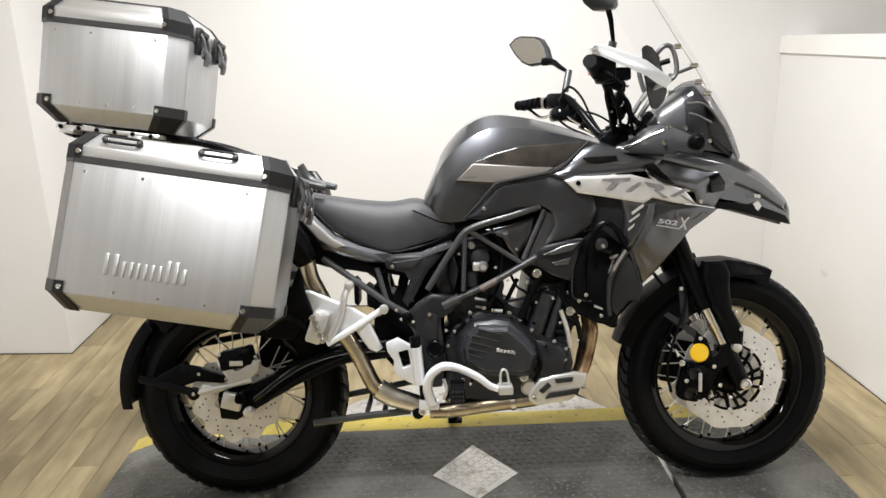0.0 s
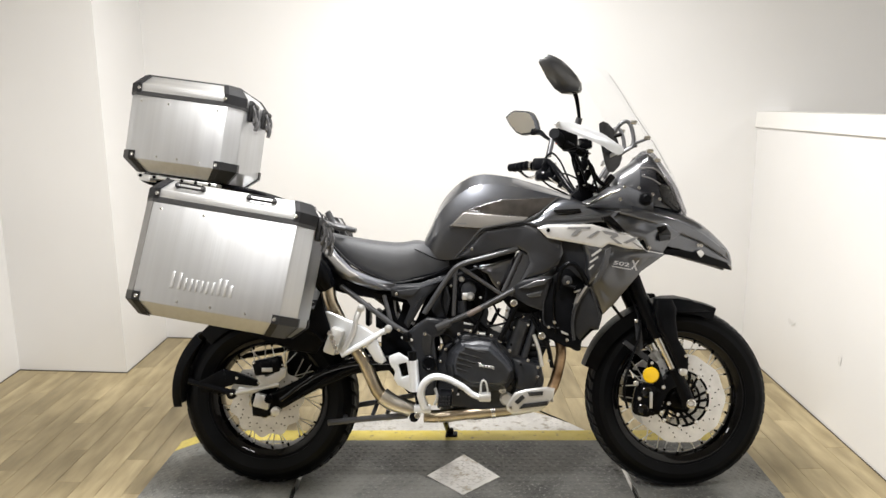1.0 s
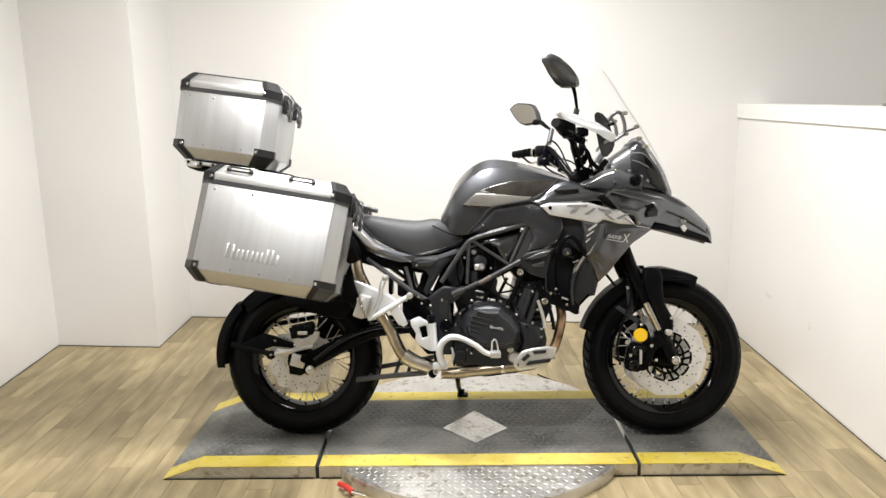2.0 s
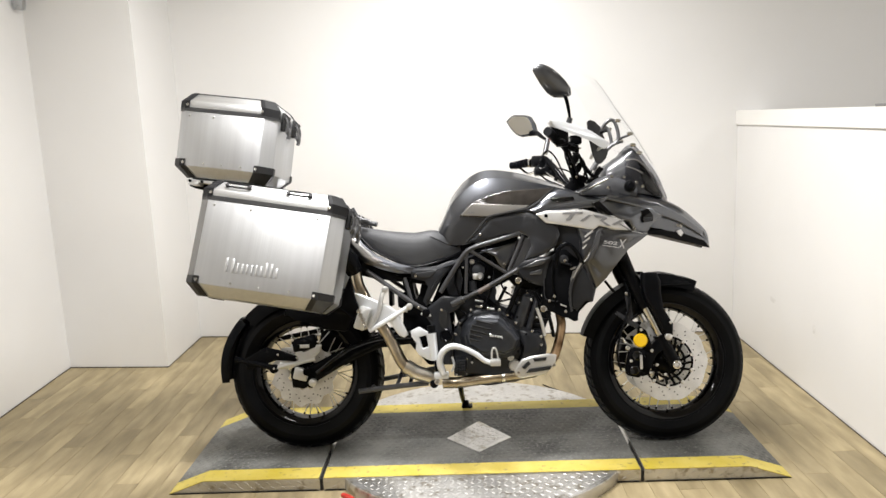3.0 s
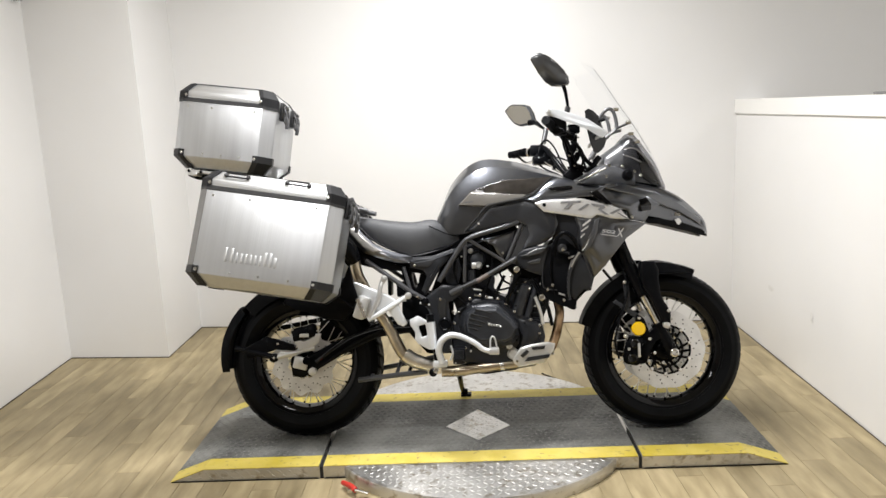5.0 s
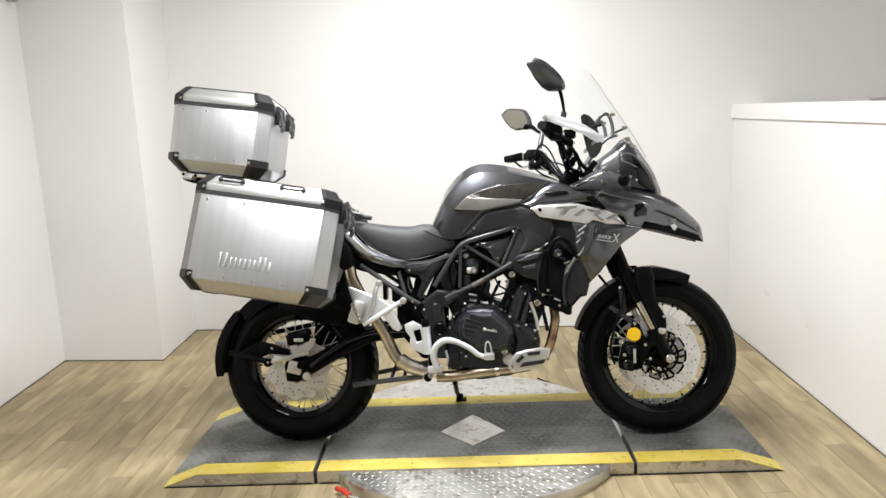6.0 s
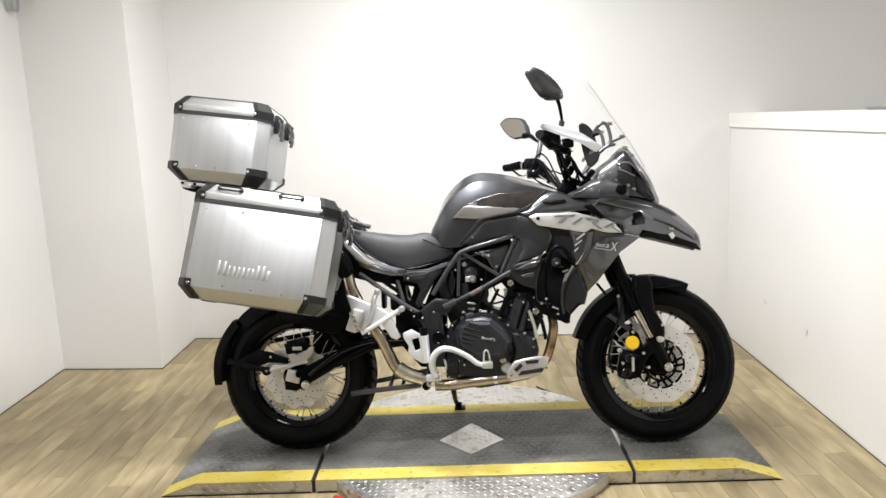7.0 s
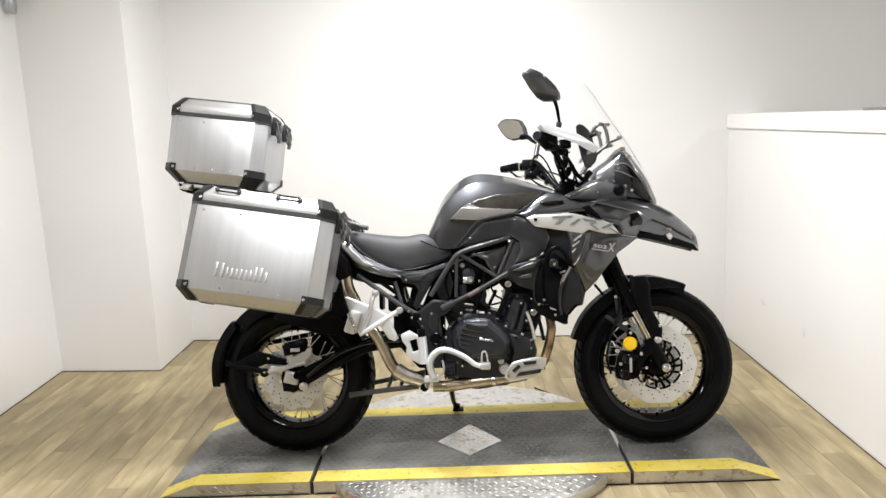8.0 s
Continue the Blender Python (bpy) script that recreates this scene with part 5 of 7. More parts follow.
part("switch_box", moved(box_bm(-0.03, 0.03, -0.03, 0.03, -0.025, 0.022, 0.008), Matrix.Translation((1.036, 0.22, 1.198))), BLACK, bike, "black switch housing")
part("clutch_clamp", moved(merge(box_bm(-0.035, 0.055, -0.03, 0.03, -0.05, -0.012, 0.008), box_bm(-0.012, 0.012, -0.02, 0.02, -0.02, 0.02, 0.004)), Matrix.Translation((1.049, 0.2, 1.180))), SATIN, bike)
part("clutch_perch", tube([(1.076, 0.18, 1.136), (1.115, 0.15, 1.116), (1.136, 0.12, 1.102)], 0.012, 10), SATIN, bike)
part("brake_lever", tube([(1.150, -0.17, 1.196), (1.139, -0.22, 1.194), (1.101, -0.29, 1.202), (1.069, -0.35, 1.206)], (0.008, 0.005), 8), SATIN, bike)
part("clutch_lever", tube([(1.028, 0.2, 1.155), (0.991, 0.25, 1.147), (0.959, 0.31, 1.181)], (0.009, 0.006), 8, flat=0.6), POLISHED, bike, "silver clutch lever")
for sx in ([(1.061, 0.2, 1.217), (1.072, 0.19, 1.203), (1.041, 0.17, 1.159), (1.082, 0.17, 1.175), (1.104, 0.15, 1.146), (1.025, 0.2, 1.201)]):
    part("clamp_screw", moved(bolt(0.0045, 0.005), Matrix.Translation(sx)), POLISHED, bike)
blade_guard = [(1.02, -0.37, 1.266), (1.043, -0.358, 1.275), (1.076, -0.342, 1.272), (1.137, -0.312, 1.258), (1.193, -0.285, 1.241), (1.228, -0.268, 1.221), (1.265, -0.252, 1.2), (1.269, -0.25, 1.188), (1.248, -0.26, 1.171), (1.223, -0.272, 1.183), (1.194, -0.285, 1.2), (1.138, -0.312, 1.224), (1.097, -0.332, 1.232), (1.063, -0.348, 1.243), (1.03, -0.365, 1.249)]
guard_bar = part("hand_guard", slab(blade_guard, (0.004, 0.011, 0.002), 0.0035), WHITE_ALU, bike, "pale aluminium hand guard blade")
part("guard_return", tube([(1.252, -0.248, 1.186), (1.232, -0.225, 1.178), (1.218, -0.205, 1.168), (1.208, -0.185, 1.150)], 0.011, 10, flat=0.55), WHITE_ALU, guard_bar)
part("guard_screw", moved(bolt(0.008, 0.006), Matrix.Translation((1.036, -0.37, 1.262))), SILVER, guard_bar)
part("lever_guard", slab([(1.037, -0.325, 1.26), (1.074, -0.32, 1.25), (1.105, -0.31, 1.236), (1.106, -0.3, 1.198), (1.07, -0.3, 1.188), (1.052, -0.3, 1.19), (1.064, -0.305, 1.206), (1.05, -0.315, 1.232)], (0.006, 0.02, 0.0), 0.004), BLACK, bike, "black brake lever guard")
part("guard_shield", slab([(1.183, -0.265, 1.277), (1.191, -0.265, 1.283), (1.21, -0.25, 1.279), (1.235, -0.225, 1.261), (1.255, -0.205, 1.213), (1.268, -0.195, 1.167), (1.258, -0.2, 1.14), (1.238, -0.21, 1.12), (1.219, -0.225, 1.123), (1.204, -0.245, 1.155), (1.189, -0.265, 1.21)], (0.008, 0.004, 0.004), 0.003), GREY_PLASTIC, bike, "dark plastic hand guard shield")
part("guard_peg", tube([(1.237, -0.25, 1.238), (1.261, -0.26, 1.244)], 0.007, 8, False), BLACK, bike)
part("cable", tube([(1.156, -0.16, 1.189), (1.186, -0.12, 1.125), (1.216, -0.08, 1.059), (1.241, -0.06, 1.014)], 0.0045, 6), BLACK, bike)
part("cable", tube([(1.116, -0.19, 1.186), (1.151, -0.14, 1.124), (1.175, -0.08, 1.061), (1.150, -0.05, 1.018)], 0.0045, 6), BLACK, bike)
part("cable", tube([(1.180, -0.1, 1.151), (1.218, -0.08, 1.101), (1.248, -0.06, 1.088), (1.267, -0.05, 1.060)], 0.008, 8), SATIN, bike)
part("cable", tube([(1.058, 0.19, 1.168), (1.138, 0.12, 1.144), (1.188, 0.05, 1.098), (1.227, 0, 1.031)], 0.0035, 6), BLACK, bike)
part("cable", tube([(1.049, 0.2, 1.157), (1.095, 0.12, 1.109), (1.162, 0.04, 1.054), (1.248, -0.02, 1.064), (1.281, -0.05, 1.072)], 0.0035, 6), POLISHED, bike)

# small fittings at the bar
for at, size, mat in ((((1.060, 0.2, 1.192)), (0.022, 0.02, 0.016), SATIN), (((1.078, 0.19, 1.165)), (0.018, 0.016, 0.02), BLACK), (((1.094, 0.16, 1.133)), (0.016, 0.02, 0.014), SATIN), (((1.036, 0.2, 1.158)), (0.014, 0.014, 0.018), BLACK),
                      (((1.114, 0.12, 1.103)), (0.02, 0.02, 0.012), SATIN), (((1.155, -0.12, 1.158)), (0.014, 0.02, 0.022), BLACK), (((1.170, -0.1, 1.123)), (0.012, 0.016, 0.018), SATIN), (((1.135, -0.2, 1.192)), (0.016, 0.016, 0.014), BLACK),
                      (((1.185, -0.08, 1.079)), (0.02, 0.02, 0.012), SATIN)):
    part("bar_fitting", moved(box_bm(-size[0], size[0], -size[1], size[1], -size[2], size[2], 0.005), Matrix.Translation(at) @ pose(0, 0, 0, 0, 25, 0)), mat, bike)
for sx in ([(1.099, -0.245, 1.196), (1.165, -0.19, 1.188), (1.135, -0.13, 1.126), (1.160, -0.1, 1.087), (1.168, -0.12, 1.148), (1.069, 0.2, 1.227), (1.091, 0.18, 1.196), (1.110, 0.16, 1.162), (1.051, 0.18, 1.137), (1.126, 0.1, 1.081), (1.010, 0.22, 1.174), (1.176, -0.1, 1.022), (1.212, -0.1, 1.030)]):
    part("bar_screw", moved(bolt(0.0042, 0.006), Matrix.Translation(sx)), POLISHED, bike)
for run in ([(1.045, 0.2, 1.210), (1.076, 0.19, 1.238), (1.107, 0.16, 1.203), (1.135, 0.12, 1.127), (1.164, 0.06, 1.061)], [(1.028, 0.2, 1.145), (1.070, 0.17, 1.105), (1.123, 0.12, 1.073), (1.168, 0.06, 1.036)], [(1.139, -0.18, 1.173), (1.174, -0.15, 1.158), (1.196, -0.11, 1.121), (1.184, -0.08, 1.060)], [(1.129, -0.2, 1.211), (1.108, -0.18, 1.174), (1.130, -0.13, 1.117), (1.156, -0.08, 1.052)]):
    part("cable", tube(run, 0.004, 6), BLACK, bike)
part("cable", tube([(1.150, -0.12, 1.012), (1.194, -0.13, 1.030), (1.239, -0.14, 1.052), (1.278, -0.15, 1.068)], 0.003, 6), POLISHED, bike)
part("dash_panel", moved(box_bm(-0.012, 0.012, -0.075, 0.075, -0.04, 0.04, 0.006), Matrix.Translation((1.243, 0, 1.095)) @ pose(0, 0, 0, 0, 40, 0)), GLOSS_BLACK, bike, "black instrument panel")

# mirrors
shell = [(0.981, -0.3, 1.475), (0.988, -0.3, 1.492), (1.004, -0.295, 1.499), (1.030, -0.28, 1.489), (1.065, -0.25, 1.469), (1.098, -0.215, 1.443), (1.118, -0.19, 1.419), (1.122, -0.18, 1.396), (1.101, -0.19, 1.390), (1.067, -0.215, 1.388), (1.041, -0.24, 1.399), (1.011, -0.275, 1.428)]
sv = [Vector(p) for p in shell]
sc_ = sum(sv, Vector()) / len(sv)
back = Vector((0.028, -0.02, 0.0))
part("mirror_head", loft([sv, [p + back * 0.45 for p in sv], [sc_ + (p - sc_) * 0.86 + back * 0.9 for p in sv], [sc_ + (p - sc_) * 0.5 + back * 1.25 for p in sv]]), GLOSS_GREY, bike, "dark moulded mirror shell", angle=50)
part("mirror_glass", slab([sc_ + (p - sc_) * 0.93 for p in sv], (-0.003, 0.002, 0), 0), MIRROR, bike, "mirror glass")
part("mirror_stem", tube([(1.116, -0.18, 1.401), (1.125, -0.172, 1.373), (1.131, -0.165, 1.338), (1.135, -0.16, 1.312)], (0.0085, 0.0055), 10), SATIN, bike, "black mirror stem")
part("mirror_boot", tube([(1.135, -0.16, 1.316), (1.126, -0.15, 1.277)], 0.0115, 12, False), FRAME_GREY, bike)
far_mirror = [(0.910, 0.46, 1.427), (0.929, 0.45, 1.446), (0.948, 0.44, 1.453), (0.999, 0.4, 1.442), (1.016, 0.38, 1.429), (1.032, 0.36, 1.393), (1.038, 0.345, 1.358), (1.020, 0.355, 1.339), (0.977, 0.39, 1.338), (0.951, 0.41, 1.354), (0.927, 0.44, 1.390)]
fm = [Vector(p) for p in far_mirror]
fc = sum(fm, Vector()) / len(fm)
far_back = Vector((0.024, 0.018, 0.0))
part("mirror_head", loft([fm, [p + far_back * 0.5 for p in fm], [fc + (p - fc) * 0.8 + far_back for p in fm]]), GREY_PLASTIC, bike, "dark moulded mirror shell", angle=50)
part("mirror_glass", slab([fc + (p - fc) * 0.87 + Vector((-0.001, -0.001, 0)) for p in fm], (-0.003, -0.002, 0), 0), MIRROR, bike, "mirror glass")
part("mirror_arm", tube([(1.017, 0.35, 1.346), (1.044, 0.32, 1.340), (1.061, 0.28, 1.317), (1.078, 0.25, 1.298)], (0.014, 0.0055), 10), SATIN, bike, "black mirror stem")
part("mirror_boot", tube([(1.085, 0.245, 1.297), (1.068, 0.22, 1.230)], 0.0115, 12, False), FRAME_GREY, bike)


# -- frame --
def both(name, make, mat, label=""):
    """A part on the near side and its twin on the far side."""
    part(name, make(), mat, bike, label)
    part(name, mirrored(make()), mat, bike, label)


both("frame_tube", lambda: tube([(0.598, -0.185, 0.639), (0.655, -0.188, 0.727), (0.697, -0.19, 0.787), (0.720, -0.19, 0.806), (0.759, -0.19, 0.820), (0.838, -0.185, 0.840), (0.920, -0.17, 0.863)], 0.0094, 12), FRAME_GREY, "dark grey trellis frame tube")
both("frame_tube", lambda: tube([(0.933, -0.172, 0.853), (0.870, -0.182, 0.716)], 0.0072, 10, False), FRAME_GREY)
both("frame_tube", lambda: tube([(0.707, -0.189, 0.793), (0.699, -0.183, 0.632)], 0.0068, 10, False), FRAME_GREY)
both("frame_tube", lambda: tube([(0.720, -0.189, 0.802), (0.869, -0.184, 0.703)], 0.0066, 10, False), FRAME_GREY)
both("frame_tube", lambda: tube([(0.655, -0.176, 0.597), (0.776, -0.182, 0.650), (0.907, -0.186, 0.722)], 0.0094, 12, False), FRAME_GREY)
both("frame_lug", lambda: tube([(0.641, -0.174, 0.590), (0.687, -0.178, 0.610)], 0.016, 12, False), FRAME_GREY)
part("scuffed_sleeve", tube([(0.748, -0.1835, 0.635), (0.794, -0.1845, 0.660)], 0.0099, 12, False), SCUFF, bike, "scuffed pale patch on the frame tube")
both("head_gusset", lambda: panel([(0.940, -0.165, 0.849), (0.973, -0.162, 0.830), (0.953, -0.165, 0.790), (0.900, -0.178, 0.697), (0.878, -0.18, 0.707), (0.915, -0.17, 0.791)], 0.02, 0.003, 0.004), FRAME_GREY)
both("subframe_tube", lambda: tube([(0.302, -0.15, 0.733), (0.402, -0.158, 0.660), (0.483, -0.165, 0.601), (0.547, -0.168, 0.563)], 0.0095, 12), FRAME_GREY, "dark grey subframe tube")
both("subframe_tube", lambda: tube([(0.455, -0.155, 0.701), (0.482, -0.163, 0.601)], 0.0075, 10, False), FRAME_GREY)
both("pivot_plate", lambda: panel([(0.525, -0.17, 0.562), (0.565, -0.175, 0.595), (0.607, -0.18, 0.625), (0.674, -0.18, 0.617), (0.687, -0.18, 0.596), (0.661, -0.178, 0.568), (0.631, -0.176, 0.553), (0.636, -0.175, 0.508), (0.645, -0.17, 0.435), (0.631, -0.165, 0.354), (0.583, -0.165, 0.350), (0.558, -0.168, 0.401), (0.561, -0.17, 0.473), (0.553, -0.17, 0.518)], 0.035, 0.008, 0.014), DARK_PLASTIC, "cast dark grey pivot plate")
# black panel stands for the shaded opening in the plate
part("pivot_window", panel([(0.597, -0.19, 0.577), (0.623, -0.19, 0.563), (0.621, -0.186, 0.498), (0.598, -0.186, 0.492), (0.586, -0.188, 0.532)], 0.006, 0.001, 0.002), GAP, bike)
part("pivot_cap", moved(lathe([(0.026, 0.01), (0.026, -0.008), (0.021, -0.013), (0.017, -0.009), (0.008, -0.009)], 24), Matrix.Translation((0.615, -0.185, 0.469))), SATIN, bike, "round black pivot cap")
part("pivot_cap", moved(lathe([(0.016, 0.01), (0.016, -0.008), (0.01, -0.011)], 20), Matrix.Translation((0.539, -0.183, 0.560))), SATIN, bike)
for sx, rr in ((((0.906, -0.19, 0.677)), 0.0125), (((1.004, -0.16, 0.561)), 0.013), (((1.047, -0.14, 0.567)), 0.009)):
    part("frame_bolt", moved(bolt(rr, 0.01), Matrix.Translation(sx)), POLISHED, bike, "bright frame bolt")
for sx in ([(0.763, -0.19, 0.863), (0.501, -0.178, 0.707), (0.601, -0.2, 0.571), (0.473, -0.17, 0.582), (0.508, -0.175, 0.581), (0.855, -0.16, 0.743)]):
    part("small_bolt", moved(bolt(0.005, 0.005), Matrix.Translation(sx)), POLISHED, bike)
both("airbox_cover", lambda: panel([(0.765, -0.15, 0.801), (0.833, -0.152, 0.812), (0.913, -0.15, 0.836), (0.895, -0.152, 0.774), (0.857, -0.155, 0.714), (0.831, -0.155, 0.749), (0.818, -0.155, 0.776)], 0.04, 0.008, 0.014, 0.006), PAINT, "glossy grey airbox cover")
both("scoop_panel", lambda: panel([(0.893, -0.17, 0.729), (0.936, -0.18, 0.754), (0.996, -0.185, 0.766), (1.040, -0.185, 0.769), (1.024, -0.18, 0.720), (1.006, -0.17, 0.649), (0.956, -0.17, 0.666), (0.905, -0.17, 0.697)], 0.04, 0.008, 0.014), DARK_PLASTIC, "matt grey lower scoop")
part("scoop_rib", panel([(0.923, -0.192, 0.728), (0.979, -0.198, 0.753), (1.030, -0.198, 0.763), (1.007, -0.198, 0.739), (0.956, -0.196, 0.727)], 0.01, 0.004, 0.004), GLOSS_GREY, bike)
part("scoop_rib", panel([(0.949, -0.186, 0.705), (1.003, -0.19, 0.719), (0.998, -0.188, 0.699), (0.958, -0.186, 0.696)], 0.01, 0.003, 0.004), GLOSS_GREY, bike)

# -- engine --
part("crankcase", prism([(0.636, 0.460), (0.670, 0.527), (0.739, 0.566), (0.852, 0.553), (0.906, 0.486), (1.002, 0.468), (1.016, 0.405), (0.998, 0.338), (0.900, 0.313), (0.798, 0.302), (0.690, 0.305), (0.637, 0.358)], -0.15, 0.15, 0.012), ENGINE, bike, "black engine crankcase")
part("lower_sump", prism([(0.663, 0.362), (1.007, 0.353), (0.970, 0.290), (0.889, 0.265), (0.774, 0.249), (0.694, 0.260)], -0.10, 0.10, 0.012), ENGINE, bike)
part("clutch_cover", panel([(0.668, -0.155, 0.460), (0.683, -0.16, 0.509), (0.721, -0.165, 0.545), (0.784, -0.165, 0.556), (0.833, -0.165, 0.546), (0.872, -0.165, 0.505), (0.907, -0.16, 0.458), (0.910, -0.16, 0.413), (0.881, -0.16, 0.374), (0.800, -0.16, 0.362), (0.724, -0.16, 0.378), (0.680, -0.155, 0.414)], 0.03, 0.045, 0.032), CAST_GREY, bike, "ribbed black clutch cover", angle=18)
part("cover_plate", panel([(0.692, -0.186, 0.468), (0.705, -0.19, 0.510), (0.737, -0.194, 0.535), (0.823, -0.196, 0.530), (0.876, -0.194, 0.483), (0.903, -0.188, 0.446), (0.884, -0.188, 0.404), (0.848, -0.190, 0.390), (0.752, -0.190, 0.395), (0.699, -0.186, 0.425)], 0.012, 0.026, 0.014), CAST_GREY, bike, "raised black cover plate", angle=18)
# raised black bars paint the shade of the cover's grooves
for g0, g1 in (((0.738, 0.526), (0.806, 0.508)), ((0.719, 0.509), (0.794, 0.489)), ((0.712, 0.491), (0.775, 0.473)), ((0.709, 0.473), (0.760, 0.459)), ((0.709, 0.455), (0.746, 0.445))):
    part("cover_groove", tube([(g0[0], -0.2118, g0[1]), (g1[0], -0.2135, g1[1])], (0.0042, 0.0026), 8, False), GAP, bike)
for k, (w_, h_) in enumerate(((0.009, 0.011), (0.007, 0.0075), (0.007, 0.0075), (0.007, 0.0075), (0.0025, 0.011), (0.0025, 0.011), (0.0025, 0.009))):
    part("cover_badge", moved(box_bm(0, w_, -0.002, 0, 0, h_, 0.0005, 1), Matrix.Translation(Vector((0.786, -0.2185, 0.462)) + Vector((0.0098 * k if k < 4 else 0.039 + 0.005 * (k - 4), 0, -0.0016 * k)))), SILVER, bike, "small silver badge bar")
part("generator_cover", panel([(0.899, -0.15, 0.484), (0.950, -0.155, 0.474), (0.988, -0.15, 0.455), (1.000, -0.15, 0.423), (0.985, -0.15, 0.379), (0.931, -0.152, 0.362), (0.902, -0.15, 0.381), (0.915, -0.152, 0.426)], 0.03, 0.022, 0.03), DARK_PLASTIC, bike, "dark grey side cover", angle=50)
for sx in ([(0.717, -0.16, 0.565), (0.784, -0.16, 0.570), (0.829, -0.165, 0.562), (0.883, -0.17, 0.650), (0.940, -0.15, 0.628), (1.000, -0.15, 0.612), (0.647, -0.15, 0.514), (0.672, -0.16, 0.512), (0.652, -0.15, 0.469), (0.893, -0.155, 0.508), (0.957, -0.16, 0.475), (0.992, -0.155, 0.451), (0.989, -0.155, 0.419), (0.947, -0.16, 0.399), (0.860, -0.155, 0.540), (0.758, -0.16, 0.577), (0.692, -0.155, 0.369)]):
    part("case_bolt", moved(bolt(0.0055, 0.007), Matrix.Translation(sx)), POLISHED, bike)
part("oil_filter", moved(lathe([(0.024, 0.02), (0.024, -0.012), (0.018, -0.02), (0.006, -0.02)], 24), Matrix.Translation((0.883, -0.14, 0.339))), SILVER, bike, "bright oil filler boss")
part("oil_boss", moved(bolt(0.013, 0.01), Matrix.Translation((0.868, -0.16, 0.372))), SILVER, bike)
part("cylinder", prism([(0.900, 0.664), (0.916, 0.746), (1.036, 0.719), (1.038, 0.537), (1.009, 0.469), (0.907, 0.484), (0.875, 0.546)], -0.11, 0.11, 0.008), ENGINE, bike, "black cylinder block")
for k in range(7):
    part("cooling_fin", prism([(x + 0.012 * k, z + 0.021 * k) for x, z in [(0.892, 0.480), (1.001, 0.468), (1.002, 0.475), (0.892, 0.487)]], -0.125, 0.125, 0.0), ENGINE, bike)
part("cylinder_head", prism([(0.866, 0.688), (0.887, 0.765), (0.974, 0.785), (1.045, 0.742), (1.038, 0.662), (0.969, 0.630), (0.901, 0.646)], -0.12, 0.12, 0.012), SATIN, bike)
part("intake_block", prism([(0.638, 0.582), (0.685, 0.601), (0.776, 0.644), (0.815, 0.666), (0.824, 0.634), (0.808, 0.593), (0.835, 0.567), (0.881, 0.563), (0.882, 0.527), (0.668, 0.501)], -0.11, 0.11, 0.008), ENGINE, bike, "black intake and starter block")
part("manifold_stay", tube([(0.861, -0.1, 0.651), (0.827, -0.11, 0.588)], 0.0065, 8, False), SATIN, bike)
part("cylinder_sleeve", tube([(0.903, -0.128, 0.496), (0.940, -0.135, 0.613)], 0.028, 16, False), CAST_GREY, bike, "grey cylinder casting")
part("cylinder_sleeve", tube([(0.945, -0.135, 0.482), (0.985, -0.138, 0.608)], (0.013, 0.011), 12, False), CAST_GREY, bike)
part("engine_stay", tube([(0.860, -0.165, 0.545), (0.917, -0.185, 0.672)], 0.010, 10, False), SATIN, bike, "black engine mount strut")
part("throttle_dome", moved(lathe([(0.012, -0.05), (0.026, -0.046), (0.034, -0.03), (0.036, 0.0), (0.034, 0.05)], 20), Matrix.Translation((0.751, -0.1, 0.721))), CAST_GREY, bike, "dark grey throttle body")
part("intake_stub", tube([(0.729, -0.13, 0.679), (0.728, -0.13, 0.638)], 0.016, 12, False), CAST_GREY, bike)
for q0, q1, rr in ((((0.733, -0.13, 0.601)), ((0.767, -0.13, 0.595)), 0.004), (((0.735, -0.13, 0.578)), ((0.757, -0.13, 0.573)), 0.004), (((0.780, -0.14, 0.566)), ((0.812, -0.14, 0.563)), 0.006)):
    part("hose_clip", tube([q0, q1], rr, 8, False), SILVER, bike)
part("throttle_body", moved(lathe([(0.03, 0.05), (0.03, -0.03), (0.024, -0.045), (0.012, -0.045)], 20), Matrix.Translation((0.742, -0.09, 0.670))), SATIN, bike)
part("injector", moved(lathe([(0.014, 0.03), (0.016, 0.0), (0.014, -0.02), (0.008, -0.03)], 16), Matrix.Translation((0.757, -0.15, 0.696))), SILVER, bike, "silver injector body")
part("injector_plug", moved(box_bm(-0.022, 0.016, -0.012, 0.012, -0.012, 0.012, 0.004), Matrix.Translation((0.750, -0.155, 0.697))), SILVER, bike, "silver injector plug")
part("hose_joint", moved(lathe([(0.01, 0.02), (0.011, 0.0), (0.008, -0.015)], 12), Matrix.Translation((0.727, -0.14, 0.756))), SILVER, bike)
part("hose", tube([(0.737, -0.12, 0.637), (0.774, -0.13, 0.607), (0.812, -0.12, 0.571)], 0.012, 10), BLACK, bike)
part("hose", tube([(0.812, -0.15, 0.591), (0.864, -0.16, 0.601), (0.910, -0.16, 0.616), (0.956, -0.15, 0.636)], 0.004, 8), BLACK, bike)
part("hose", tube([(0.971, -0.15, 0.627), (0.998, -0.155, 0.574), (1.026, -0.15, 0.526), (1.044, -0.13, 0.447)], 0.0075, 8), BLACK, bike)
part("hose", tube([(0.978, -0.155, 0.564), (0.996, -0.155, 0.507), (1.006, -0.15, 0.454)], 0.007, 8), SILVER, bike, "silver coolant pipe")
part("cable", tube([(0.775, -0.15, 0.818), (0.813, -0.15, 0.749), (0.805, -0.16, 0.659), (0.774, -0.16, 0.581)], 0.0045, 6), BLACK, bike)
